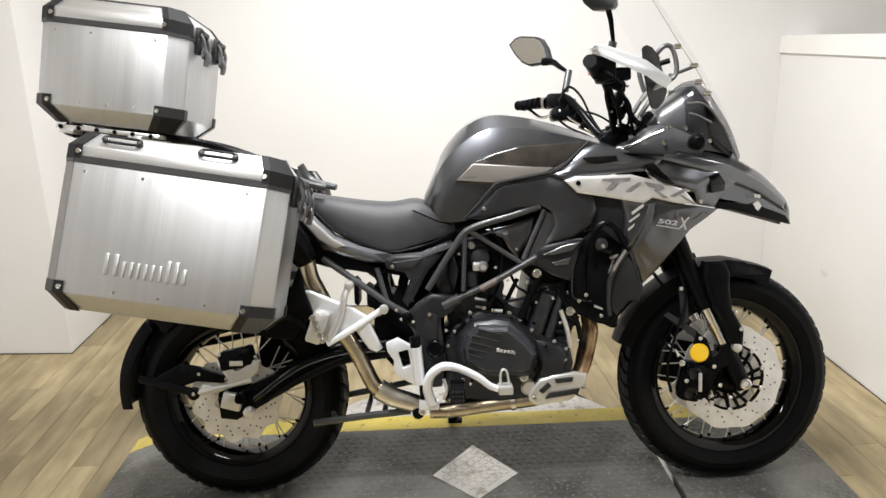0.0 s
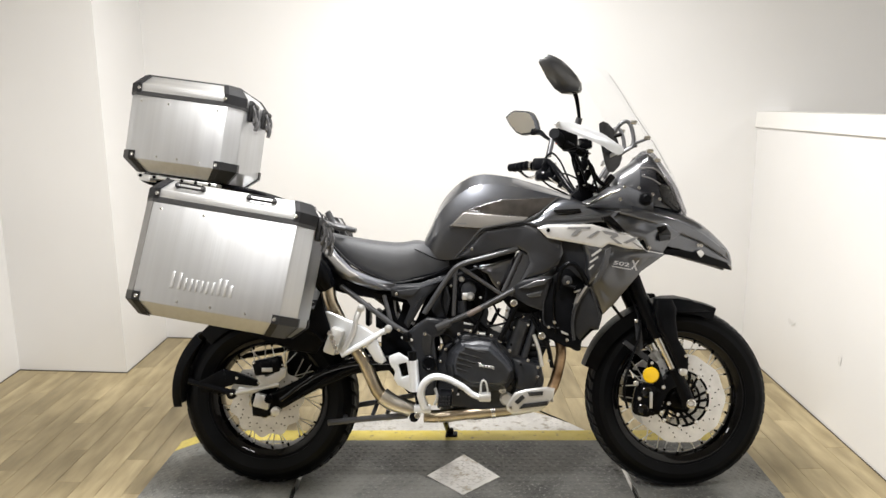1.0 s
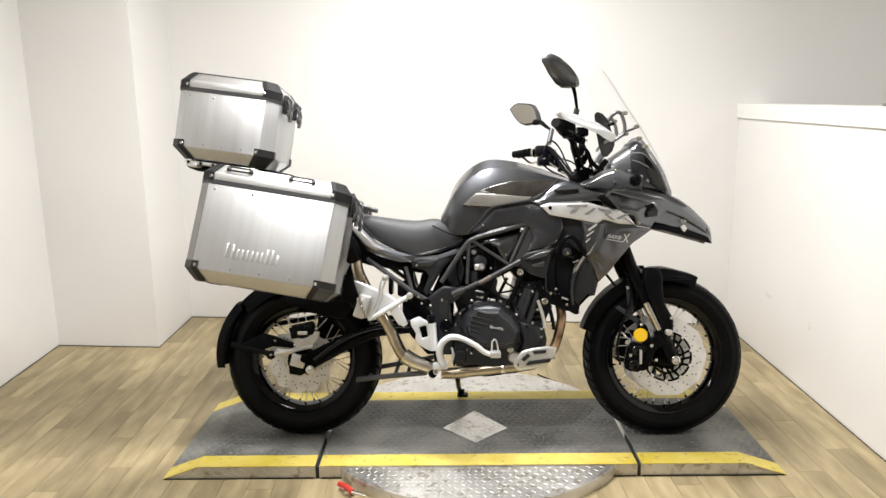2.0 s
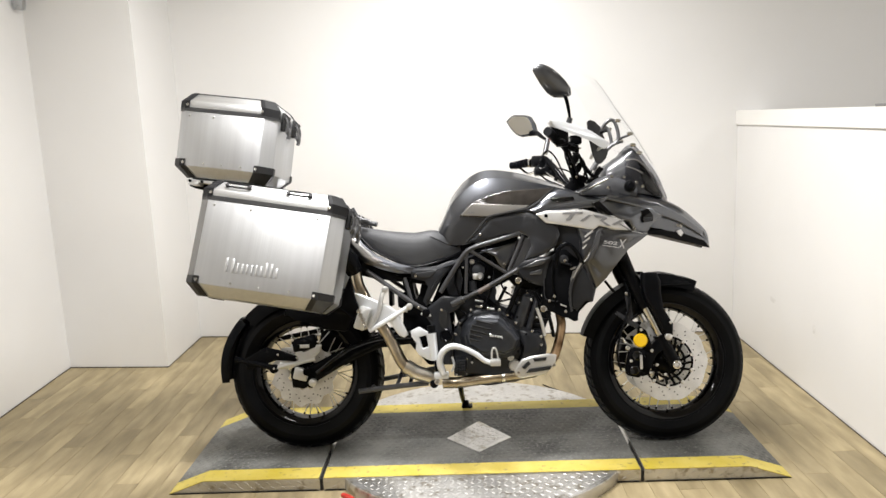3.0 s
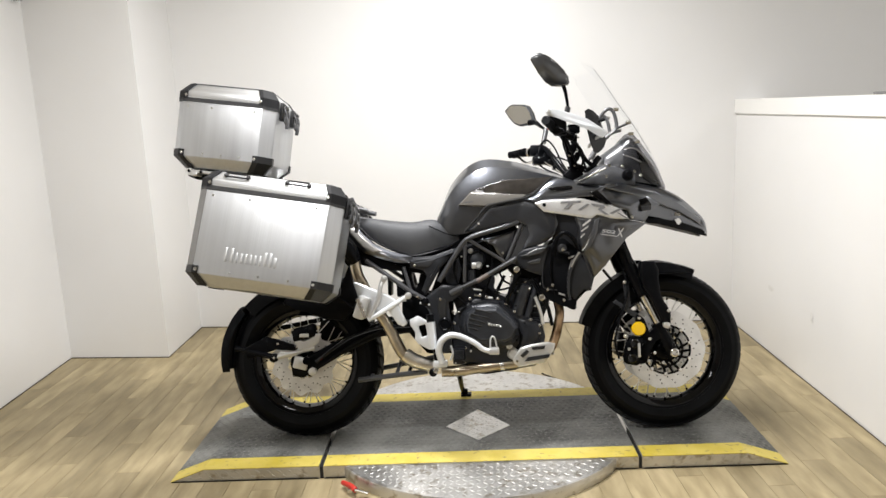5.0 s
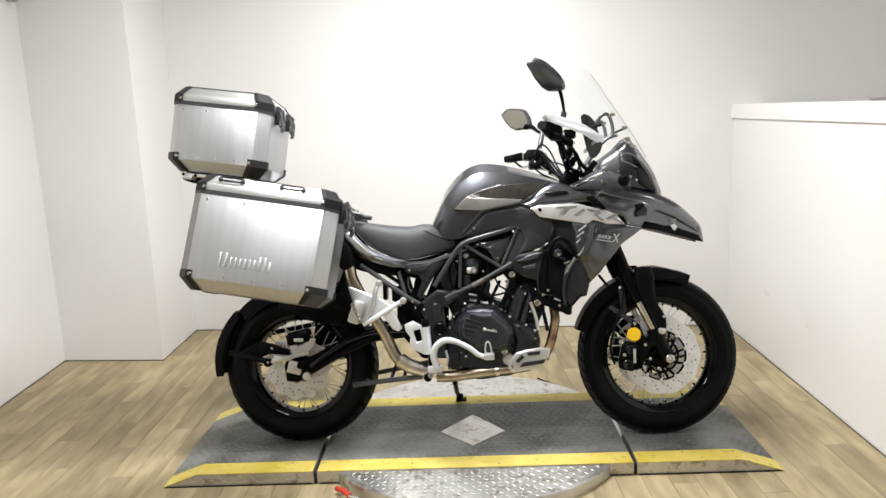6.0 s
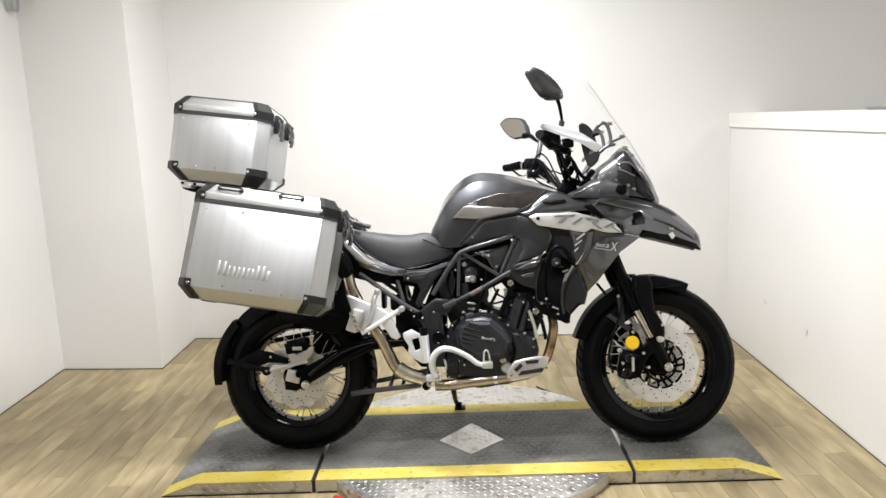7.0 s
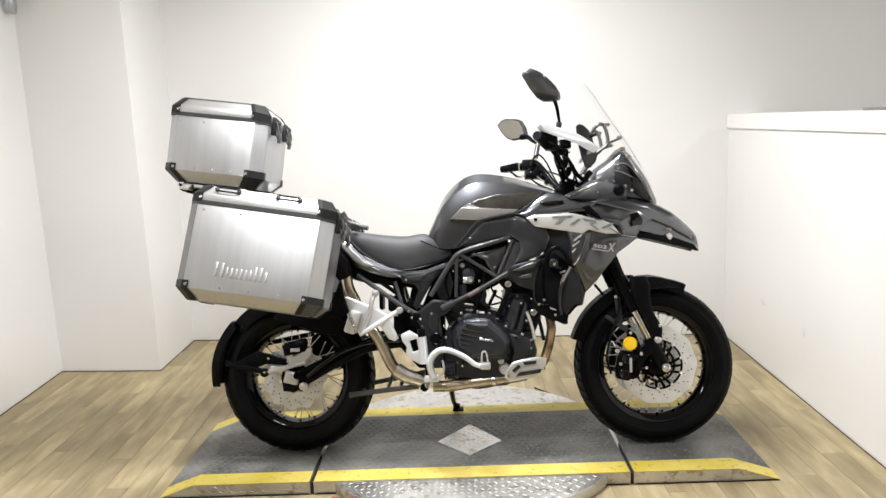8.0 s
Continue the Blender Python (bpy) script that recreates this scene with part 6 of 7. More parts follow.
part("cable", tube([(0.677, -0.16, 0.753), (0.657, -0.165, 0.686), (0.673, -0.16, 0.618)], 0.005, 6), BLACK, bike)
part("air_filter_box", prism([(0.617, 0.732), (0.747, 0.820), (0.896, 0.815), (0.880, 0.678), (0.764, 0.624), (0.670, 0.580), (0.600, 0.548), (0.542, 0.561)], -0.09, 0.09, 0.01), BLACK, bike)
part("shock_body", prism([(0.438, 0.644), (0.542, 0.583), (0.645, 0.545), (0.638, 0.337), (0.534, 0.339), (0.433, 0.458)], -0.08, 0.08, 0.008), BLACK, bike)
part("starter_cover", panel([(0.611, -0.14, 0.687), (0.676, -0.145, 0.731), (0.688, -0.145, 0.685), (0.673, -0.145, 0.622), (0.631, -0.14, 0.618)], 0.03, 0.008, 0.012), DARK_PLASTIC, bike)

for k in range(9):
    a_ = math.pi * 2 * k / 9
    part("cover_bolt", moved(bolt(0.0045, 0.006), Matrix.Translation(Vector((0.788, -0.188, 0.464)) + Vector((0.143 * math.cos(a_), 0.012, 0.106 * math.sin(a_))))), SATIN, bike)
part("wire_loom", tube([(0.645, -0.16, 0.578), (0.685, -0.165, 0.559), (0.698, -0.165, 0.536), (0.670, -0.16, 0.505)], 0.005, 8), BLACK, bike)
part("wire_loom", tube([(0.834, -0.13, 0.680), (0.855, -0.135, 0.634), (0.881, -0.14, 0.615), (0.898, -0.14, 0.576)], 0.004, 6), BLACK, bike)
part("wire_loom", tube([(0.967, -0.155, 0.641), (0.993, -0.158, 0.613), (1.005, -0.16, 0.574)], 0.004, 6), BLACK, bike)
for sx in ([(0.696, -0.16, 0.769), (0.690, -0.16, 0.735), (0.793, -0.16, 0.693), (0.828, -0.15, 0.654), (0.957, -0.155, 0.598), (0.909, -0.15, 0.588), (0.977, -0.15, 0.527), (1.030, -0.14, 0.471), (0.851, -0.2, 0.455), (0.679, -0.2, 0.353), (0.656, -0.2, 0.376), (0.714, -0.15, 0.354), (0.576, -0.2, 0.316), (0.555, -0.19, 0.549), (0.521, -0.18, 0.556), (0.457, -0.15, 0.565), (0.436, -0.16, 0.523)]):
    part("small_fitting", moved(bolt(0.0042, 0.005), Matrix.Translation(sx)), SILVER, bike)
for k in range(4):
    part("sump_fin", prism([(x + 0.024 * k, z) for x, z in [(0.696, 0.308), (0.705, 0.307), (0.713, 0.261), (0.704, 0.262)]], -0.105, 0.1, 0.0), CAST_GREY, bike)
stand_switch = part("stand_switch", box_bm(0.64, 0.7, -0.14, -0.09, 0.299, 0.358, 0.007), DARK_PLASTIC, bike, "black connector block by the side stand")
for sx, sz in ((0.65, 0.35), (0.69, 0.346), (0.651, 0.306), (0.692, 0.31)):
    part("block_screw", moved(bolt(0.0042, 0.004), Matrix.Translation((sx, -0.141, sz))), SILVER, stand_switch)
for k in range(4):
    part("block_rib", box_bm(0.647 + 0.0125 * k, 0.653 + 0.0125 * k, -0.1445, -0.139, 0.316, 0.34, 0.0012), BLACK, stand_switch)
part("oil_line", tube([(0.858, -0.14, 0.329), (0.902, -0.15, 0.363), (0.918, -0.16, 0.404), (0.904, -0.16, 0.440)], 0.005, 8), SATIN, bike)

# -- radiator, guards and crash bar --
part("radiator_shroud", prism([(1.010, 0.743), (1.065, 0.791), (1.128, 0.807), (1.166, 0.752), (1.190, 0.688), (1.215, 0.643), (1.205, 0.603), (1.193, 0.579), (1.169, 0.584), (1.132, 0.545), (1.142, 0.511), (1.122, 0.507), (1.085, 0.533), (1.025, 0.550), (1.000, 0.586)], -0.17, 0.17, 0.008), BLACK, bike, "black radiator shroud")
part("radiator_core", prism([(1.042, 0.723), (1.161, 0.720), (1.198, 0.622), (1.128, 0.567), (1.048, 0.569)], -0.14, 0.14, 0.004), SATIN, bike)
both("shroud_hoop", lambda: tube([(1.055, -0.2, 0.724), (1.060, -0.215, 0.775), (1.073, -0.22, 0.803), (1.100, -0.222, 0.813), (1.126, -0.22, 0.793), (1.148, -0.21, 0.757), (1.158, -0.19, 0.730)], 0.0085, 10), SATIN, "dark moulded shroud hoop")
both("air_deflector", lambda: panel([(1.107, -0.186, 0.642), (1.127, -0.196, 0.695), (1.157, -0.2, 0.730), (1.187, -0.19, 0.678), (1.209, -0.182, 0.630), (1.197, -0.178, 0.583), (1.170, -0.178, 0.589), (1.134, -0.176, 0.549), (1.108, -0.178, 0.575)], 0.03, 0.008, 0.01), DARK_PLASTIC, "black moulded air deflector")
part("shroud_rib", tube([(1.038, -0.178, 0.757), (1.014, -0.178, 0.711), (1.008, -0.178, 0.644), (1.009, -0.178, 0.613), (1.020, -0.178, 0.597), (1.062, -0.178, 0.590)], 0.0026, 6), GREY_PLASTIC, bike)
part("shroud_rib", tube([(1.049, -0.182, 0.751), (1.042, -0.18, 0.664), (1.052, -0.178, 0.572)], 0.004, 6), GLOSS_BLACK, bike)
for sx in ([(1.046, -0.182, 0.610), (1.026, -0.18, 0.593), (1.089, -0.18, 0.549), (1.088, -0.214, 0.750)]):
    part("shroud_bolt", moved(bolt(0.0055, 0.006), Matrix.Translation(sx)), POLISHED, bike)
part("shroud_strip", tube([(1.110, -0.2, 0.647), (1.123, -0.21, 0.691), (1.151, -0.215, 0.737)], (0.006, 0.0045), 8), GREY_GLOSS, bike, "pale glossy shroud strip")
part("shroud_edge", tube([(1.160, -0.204, 0.732), (1.126, -0.208, 0.688), (1.109, -0.204, 0.643), (1.106, -0.198, 0.594), (1.112, -0.19, 0.550)], (0.0075, 0.0065), 8, flat=0.6), GREY_PLASTIC, bike, "dark grey shroud edge")
part("shroud_strip", panel([(1.108, -0.2, 0.718), (1.134, -0.205, 0.726), (1.131, -0.205, 0.717), (1.112, -0.2, 0.711)], 0.01, 0.002, 0.002), GREY_GLOSS, bike)
part("shroud_crease", tube([(1.164, -0.204, 0.733), (1.188, -0.195, 0.673), (1.199, -0.188, 0.629), (1.194, -0.184, 0.588)], 0.0026, 6), GREY_PLASTIC, bike)
part("lower_clip", panel([(1.069, -0.185, 0.581), (1.093, -0.185, 0.571), (1.093, -0.185, 0.565), (1.069, -0.185, 0.574)], 0.006, 0.001, 0.001), SILVER, bike)
part("fender_brace", tube([(1.262, -0.08, 0.661), (1.297, -0.08, 0.616)], 0.0055, 8, False), SATIN, bike)
both("fairing_inner", lambda: panel([(1.128, -0.16, 0.784), (1.165, -0.17, 0.738), (1.149, -0.165, 0.627), (1.198, -0.16, 0.625), (1.198, -0.155, 0.589), (1.149, -0.155, 0.581), (1.105, -0.155, 0.605), (1.104, -0.155, 0.717)], 0.03, 0.005, 0.008), BLACK, "black inner fairing")
part("lamp_stalk", tube([(1.078, -0.2, 0.741), (1.112, -0.21, 0.731)], 0.008, 8, False), SATIN, bike)
part("shroud_badge", moved(lathe([(0.016, 0.004), (0.018, -0.002), (0.012, -0.006), (0.004, -0.006)], 20), Matrix.Translation((1.086, -0.205, 0.754))), GREY_PLASTIC, bike)
part("shroud_slat", panel([(1.123, -0.18, 0.708), (1.132, -0.18, 0.712), (1.117, -0.18, 0.673), (1.111, -0.18, 0.669)], 0.01, 0.003, 0.003), GREY_GLOSS, bike)

# -- exhaust --
part("header_pipe", tube([(1.068, -0.08, 0.566), (1.076, -0.095, 0.522), (1.078, -0.1, 0.482), (1.064, -0.105, 0.418), (1.045, -0.11, 0.368), (1.02, -0.115, 0.338), (0.981, -0.12, 0.320)], 0.0185, 14), SCORCHED, bike, "heat-blued header pipe")
part("header_pipe", tube([(1.078, 0.03, 0.560), (1.090, 0.04, 0.505), (1.092, 0.04, 0.465), (1.076, 0.03, 0.398), (1.048, 0.0, 0.335), (0.97, -0.02, 0.292)], 0.0165, 14), SCORCHED, bike)
part("exhaust_pipe", tube([(0.969, -0.12, 0.307), (0.889, -0.125, 0.296), (0.775, -0.13, 0.286), (0.661, -0.13, 0.273), (0.593, -0.13, 0.272)], 0.0225, 16), BRONZE, bike, "straw-coloured exhaust pipe")
part("pipe_collar", tube([(0.844, -0.127, 0.291), (0.830, -0.127, 0.289)], 0.0245, 16, False), POLISHED, bike)
part("pipe_collar", tube([(0.689, -0.13, 0.277), (0.675, -0.13, 0.275)], 0.025, 16, False), BRONZE, bike)
part("exhaust_pipe", tube([(0.575, -0.13, 0.282), (0.521, -0.135, 0.307), (0.469, -0.14, 0.327), (0.436, -0.14, 0.355), (0.414, -0.14, 0.397), (0.389, -0.14, 0.452), (0.354, -0.14, 0.508), (0.316, -0.14, 0.568), (0.288, -0.14, 0.628), (0.265, -0.145, 0.679), (0.256, -0.15, 0.735)], 0.0235, 16), BRONZE, bike, "straw-coloured rear exhaust pipe")
part("collector", tube([(0.579, -0.13, 0.286), (0.537, -0.135, 0.302), (0.485, -0.138, 0.320), (0.445, -0.14, 0.346)], (0.026, 0.031), 18), COLLECTOR, bike, "dull steel exhaust collector")
part("muffler", tube([(0.257, -0.17, 0.730), (0.237, -0.19, 0.777), (0.175, -0.2, 0.837)], (0.032, 0.05), 20, False), SATIN, bike, "black muffler behind the side case")
shield = [(0.880, -0.158, 0.322), (0.913, -0.162, 0.364), (0.952, -0.164, 0.375), (1.014, -0.163, 0.383), (1.050, -0.160, 0.377), (1.044, -0.158, 0.341), (1.003, -0.160, 0.301), (0.904, -0.160, 0.286), (0.884, -0.158, 0.302)]
sh = part("heat_shield", panel(shield, 0.012, 0.006, 0.01), SILVER, bike, "silver slotted heat shield")
for slot in ([(0.955, -0.1725, 0.366), (1.009, -0.171, 0.370), (1.006, -0.171, 0.357), (0.960, -0.1725, 0.354)], [(0.910, -0.171, 0.333), (0.936, -0.172, 0.357), (0.946, -0.172, 0.347), (0.921, -0.171, 0.324)], [(0.940, -0.1725, 0.326), (1.028, -0.170, 0.336), (1.022, -0.170, 0.321), (0.926, -0.172, 0.309)]):
    part("shield_slot", panel(slot, 0.004, 0.0008, 0.001), GAP, sh)
for sx in ([(0.897, -0.168, 0.312), (1.039, -0.162, 0.336)]):
    part("shield_screw", moved(bolt(0.006, 0.005), Matrix.Translation(sx)), POLISHED, sh)

# -- footrests and pedals --
def holed_plate(outer, inner, y, thick):
    """A plate in x and z with an opening through it."""
    bm = bmesh.new()
    edges = []
    for loop in (outer, inner):
        vs = [bm.verts.new((x, y, z)) for x, z in loop]
        edges += [bm.edges.new((vs[k], vs[(k + 1) % len(vs)])) for k in range(len(vs))]
    bmesh.ops.triangle_fill(bm, edges=edges, use_beauty=True)
    grown = bmesh.ops.extrude_face_region(bm, geom=list(bm.faces))["geom"]
    for v in grown:
        if isinstance(v, bmesh.types.BMVert):
            v.co.y += thick
    bmesh.ops.recalc_face_normals(bm, faces=bm.faces)
    rim = [e for e in bm.edges if len(e.link_faces) == 2 and e.calc_face_angle(0) > 1.2]
    bmesh.ops.bevel(bm, geom=rim, offset=0.003, segments=2, profile=0.5, affect="EDGES")
    return bm


part("footrest_bracket", holed_plate([(0.476, 0.492), (0.509, 0.506), (0.543, 0.486), (0.576, 0.482), (0.584, 0.376), (0.55, 0.372), (0.507, 0.396), (0.494, 0.416), (0.498, 0.441), (0.479, 0.470)], [(0.510, 0.466), (0.538, 0.473), (0.545, 0.428), (0.522, 0.421)], -0.204, 0.022), WHITE_ALU, bike, "pale aluminium footrest bracket")
part("brake_cylinder", tube([(0.560, -0.214, 0.482), (0.569, -0.214, 0.376)], 0.0165, 14, False), WHITE_ALU, bike, "pale rear brake cylinder")
part("cylinder_cap", tube([(0.558, -0.214, 0.512), (0.560, -0.214, 0.480)], 0.015, 14, False), BLACK, bike)
part("cylinder_rod", tube([(0.573, -0.205, 0.379), (0.578, -0.205, 0.308)], 0.008, 10, False), SATIN, bike)
part("brake_pedal", tube([(0.603, -0.225, 0.322), (0.590, -0.232, 0.366), (0.599, -0.238, 0.404), (0.623, -0.24, 0.426), (0.648, -0.24, 0.431), (0.683, -0.24, 0.422), (0.731, -0.242, 0.398), (0.762, -0.245, 0.374), (0.790, -0.248, 0.364)], (0.0145, 0.0095), 14), WHITE_ALU, bike, "pale forged brake pedal")
part("pedal_pad", merge(moved(box_bm(-0.02, 0.02, -0.03, 0.02, -0.012, 0.012, 0.004), Matrix.Translation((0.805, -0.25, 0.367))), tube([(0.791, -0.262, 0.380), (0.793, -0.262, 0.413), (0.801, -0.262, 0.423), (0.810, -0.262, 0.414), (0.816, -0.262, 0.380)], 0.0034, 8)), SILVER, bike, "serrated pedal tip")
part("pedal_clamp", moved(box_bm(-0.03, 0.028, -0.01, 0.02, -0.016, 0.012, 0.006), Matrix.Translation((0.594, -0.215, 0.318))), WHITE_ALU, bike)
part("clamp_screw", moved(bolt(0.008, 0.006), Matrix.Translation((0.607, -0.23, 0.333))), POLISHED, bike)
peg_rider = part("footrest", moved(box_bm(-0.021, 0.021, -0.05, 0.05, -0.024, 0.02, 0.006), Matrix.Translation((0.673, -0.25, 0.364))), BLACK, bike, "black rubber rider footrest")
for k in range(4):
    for q in range(3):
        part("rubber_stud", box_bm(0.656 + 0.009 * k, 0.662 + 0.009 * k, -0.3035, -0.2995, 0.346 + 0.012 * q, 0.354 + 0.012 * q), GREY_PLASTIC, peg_rider, smooth=False)
part("footrest_spring", tube([(0.636, -0.2, 0.385), (0.644, -0.21, 0.355), (0.634, -0.2, 0.328)], 0.005, 8), SILVER, bike)
part("passenger_bracket", panel([(0.249, -0.19, 0.646), (0.265, -0.192, 0.647), (0.315, -0.192, 0.626), (0.386, -0.192, 0.594), (0.425, -0.19, 0.569), (0.440, -0.19, 0.532), (0.465, -0.185, 0.475), (0.449, -0.185, 0.464), (0.427, -0.186, 0.474), (0.392, -0.188, 0.529), (0.344, -0.188, 0.508), (0.306, -0.188, 0.500), (0.281, -0.19, 0.564)], 0.014, 0.006, 0.008), WHITE_ALU, bike, "pale cast passenger footrest bracket")
part("bracket_arm", tube([(0.313, -0.205, 0.497), (0.376, -0.203, 0.531), (0.479, -0.175, 0.591)], 0.0095, 10), WHITE_ALU, bike)
part("bracket_arm", tube([(0.318, -0.206, 0.506), (0.351, -0.203, 0.572), (0.365, -0.198, 0.629), (0.377, -0.18, 0.659)], 0.0095, 10), SILVER, bike)
for sx in ([(0.379, -0.195, 0.658), (0.473, -0.19, 0.587)]):
    part("arm_eye", moved(lathe([(0.013, 0.012), (0.013, -0.008), (0.006, -0.01)], 16), Matrix.Translation(sx)), SILVER, bike)
peg = part("passenger_footrest", moved(box_bm(-0.022, 0.022, -0.016, 0.05, -0.05, 0.04, 0.008), Matrix.Translation((0.291, -0.225, 0.553)) @ pose(0, 0, 0, 0, 20, 0)), SILVER, bike, "folded silver passenger footrest")
for k in range(5):
    part("footrest_tooth", moved(bolt(0.009, 0.01), Matrix.Translation(Vector((0.281, -0.243, 0.579)) + Vector((0.006 * k, 0, -0.016 * k)))), POLISHED, peg)

# -- rear end --
both("swingarm", lambda: panel([(0.599, -0.14, 0.469), (0.598, -0.14, 0.410), (0.484, -0.135, 0.435), (0.345, -0.13, 0.420), (0.205, -0.13, 0.360), (0.110, -0.13, 0.307), (0.028, -0.13, 0.263), (-0.018, -0.13, 0.269), (-0.024, -0.13, 0.329), (0.066, -0.13, 0.359), (0.207, -0.13, 0.428), (0.347, -0.13, 0.479), (0.485, -0.135, 0.490)], 0.035, 0.008, 0.012), SATIN, "black steel swingarm")
part("swingarm_brace", tube([(0.086, -0.148, 0.328), (0.118, -0.150, 0.351), (0.159, -0.150, 0.381), (0.233, -0.150, 0.425), (0.305, -0.150, 0.449), (0.372, -0.148, 0.461), (0.470, -0.142, 0.462)], 0.0085, 10), GLOSS_BLACK, bike, "black curved swingarm brace")
part("chain_guard", tube([(0.112, -0.135, 0.317), (0.254, -0.14, 0.405), (0.366, -0.14, 0.453)], 0.008, 8), SATIN, bike)
part("axle_block", moved(box_bm(-0.028, 0.028, -0.014, 0.01, -0.024, 0.024, 0.004), Matrix.Translation((0.023, -0.15, 0.326)) @ pose(0, 0, 0, 0, 15, 0)), SILVER, bike, "silver axle adjuster block")
part("axle_nut", moved(bolt(0.017, 0.02), Matrix.Translation((0.048, -0.155, 0.335))), SATIN, bike)
part("brake_caliper", moved(merge(box_bm(-0.05, 0.05, -0.025, 0.03, -0.028, 0.028, 0.01), box_bm(-0.02, 0.02, -0.035, -0.02, -0.018, 0.018, 0.004)), Matrix.Translation((0.035, -0.12, 0.445)) @ pose(0, 0, 0, 0, -12, 0)), SATIN, bike, "black rear brake caliper")
part("caliper_plate", moved(box_bm(-0.019, 0.019, -0.003, 0, -0.007, 0.007, 0.001), Matrix.Translation((0.042, -0.158, 0.438))), SILVER, bike, "bright caliper plate")
part("inner_hugger", panel([(0.055, 0.1, 0.469), (0.161, 0.1, 0.516), (0.290, 0.1, 0.473), (0.291, 0.1, 0.344), (0.161, 0.1, 0.318), (0.067, 0.1, 0.360), (0.044, 0.1, 0.415)], 0.03, 0.004, 0.006), BLACK, bike, "black inner hugger side")
part("hugger_arm", tube([(-0.181, 0.1, 0.436), (-0.085, 0.1, 0.453), (0.066, 0.1, 0.479)], 0.0105, 8), BLACK, bike)
part("rear_sprocket", moved(lathe([(0.03, 0.006), (0.085, 0.006), (0.09, 0.003), (0.09, -0.003), (0.085, -0.006), (0.03, -0.006)], 42), Matrix.Translation((REAR_AXLE[0], 0.095, REAR_AXLE[2]))), SATIN, bike, "dark rear sprocket")
part("caliper_bracket", panel([(-0.019, -0.14, 0.442), (-0.002, -0.14, 0.451), (0.014, -0.14, 0.424), (0.034, -0.14, 0.411), (0.056, -0.14, 0.420), (0.084, -0.14, 0.441), (0.106, -0.14, 0.440), (0.100, -0.14, 0.410), (0.074, -0.14, 0.388), (0.046, -0.14, 0.371), (-0.010, -0.14, 0.352), (-0.066, -0.14, 0.344), (-0.074, -0.14, 0.356), (-0.064, -0.14, 0.372), (-0.006, -0.14, 0.366), (0.012, -0.14, 0.384), (-0.006, -0.14, 0.414)], 0.012, 0.003, 0.004), SILVER, bike, "silver caliper bracket")
part("torque_arm", tube([(-0.095, -0.14, 0.346), (-0.025, -0.14, 0.362), (0.080, -0.14, 0.383)], 0.008, 8), SILVER, bike)
part("abs_ring", moved(lathe([(0.04, -0.004), (0.052, -0.004), (0.052, 0.002), (0.04, 0.002)], 40, True), Matrix.Translation((REAR_AXLE[0], -0.1, REAR_AXLE[2]))), SATIN, bike)
part("hub_bolt", moved(lathe([(0.016, 0.01), (0.016, -0.012), (0.008, -0.016)], 16), Matrix.Translation((0.068, -0.14, 0.289))), SILVER, bike)


def fender_bm(centre, radius, a0, a1, half, depth, thick=0.005, n=20):
    """A mudguard wrapped round a wheel from angle a0 to a1 (degrees from +x)."""
    secs = []
    for i in range(n + 1):
        a = radians(a0 + (a1 - a0) * i / n)
        t = i / n
        h = half * (0.72 + 0.28 * math.sin(math.pi * t))
        row = []
        for r_off, ys in ((0.0, (-1, -0.8, 0, 0.8, 1)), (thick, (1, 0.8, 0, -0.8, -1))):
            for y in ys:
                r = radius - r_off - (depth if abs(y) == 1 else (0.006 if y == 0.8 or y == -0.8 else 0))
                row.append((centre[0] + r * math.cos(a), y * h, centre[2] + r * math.sin(a)))
        secs.append(row)
    return loft(secs)


part("rear_mudguard", fender_bm(REAR_AXLE, 0.352, 60, 137, 0.092, 0.062), BLACK, bike, "black rear hugger", angle=50)
part("rear_flap", fender_bm(REAR_AXLE, 0.365, 140, 186, 0.085, 0.035, 0.008), BLACK, bike, "black rear spray flap", angle=50)
part("flap_arm", panel([(-0.217, -0.12, 0.387), (-0.133, -0.12, 0.432), (-0.074, -0.125, 0.421), (0.020, -0.13, 0.387), (-0.008, -0.13, 0.374), (-0.084, -0.125, 0.380), (-0.171, -0.12, 0.352), (-0.208, -0.12, 0.346)], 0.014, 0.003, 0.004), SATIN, bike, "black spray flap arm")
part("flap_arm", tube([(-0.259, -0.1, 0.386), (-0.170, -0.12, 0.368), (-0.091, -0.135, 0.350)], 0.012, 10), SATIN, bike)
part("arm_pivot", moved(lathe([(0.018, 0.01), (0.018, -0.006), (0.008, -0.01)], 18), Matrix.Translation((-0.090, -0.14, 0.348))), SATIN, bike)
for sx in ([(-0.074, -0.135, 0.404), (0.006, -0.14, 0.389), (-0.087, -0.152, 0.350), (-0.008, -0.15, 0.462), (0.096, -0.15, 0.454)]):
    part("arm_screw", moved(bolt(0.005, 0.005), Matrix.Translation(sx)), POLISHED, bike)
part("under_tail", prism([(-0.063, 0.562), (-0.028, 0.612), (0.208, 0.652), (0.264, 0.585), (0.203, 0.485), (0.109, 0.497), (-0.006, 0.551)], -0.10, 0.10, 0.01), BLACK, bike, "black tail tray over the rear wheel")
part("rack_shield", panel([(0.242, -0.2, 0.718), (0.253, -0.2, 0.655), (0.277, -0.195, 0.573), (0.224, -0.2, 0.562), (0.163, -0.21, 0.578), (0.200, -0.21, 0.612)], 0.02, 0.006, 0.01), BLACK, bike, "black triangular rack shield")
both("rack_tube", lambda: tube([(0.230, -0.2, 0.768), (0.225, -0.21, 0.858), (0.212, -0.2, 0.948)], 0.009, 8), SATIN, "black side rack tube")
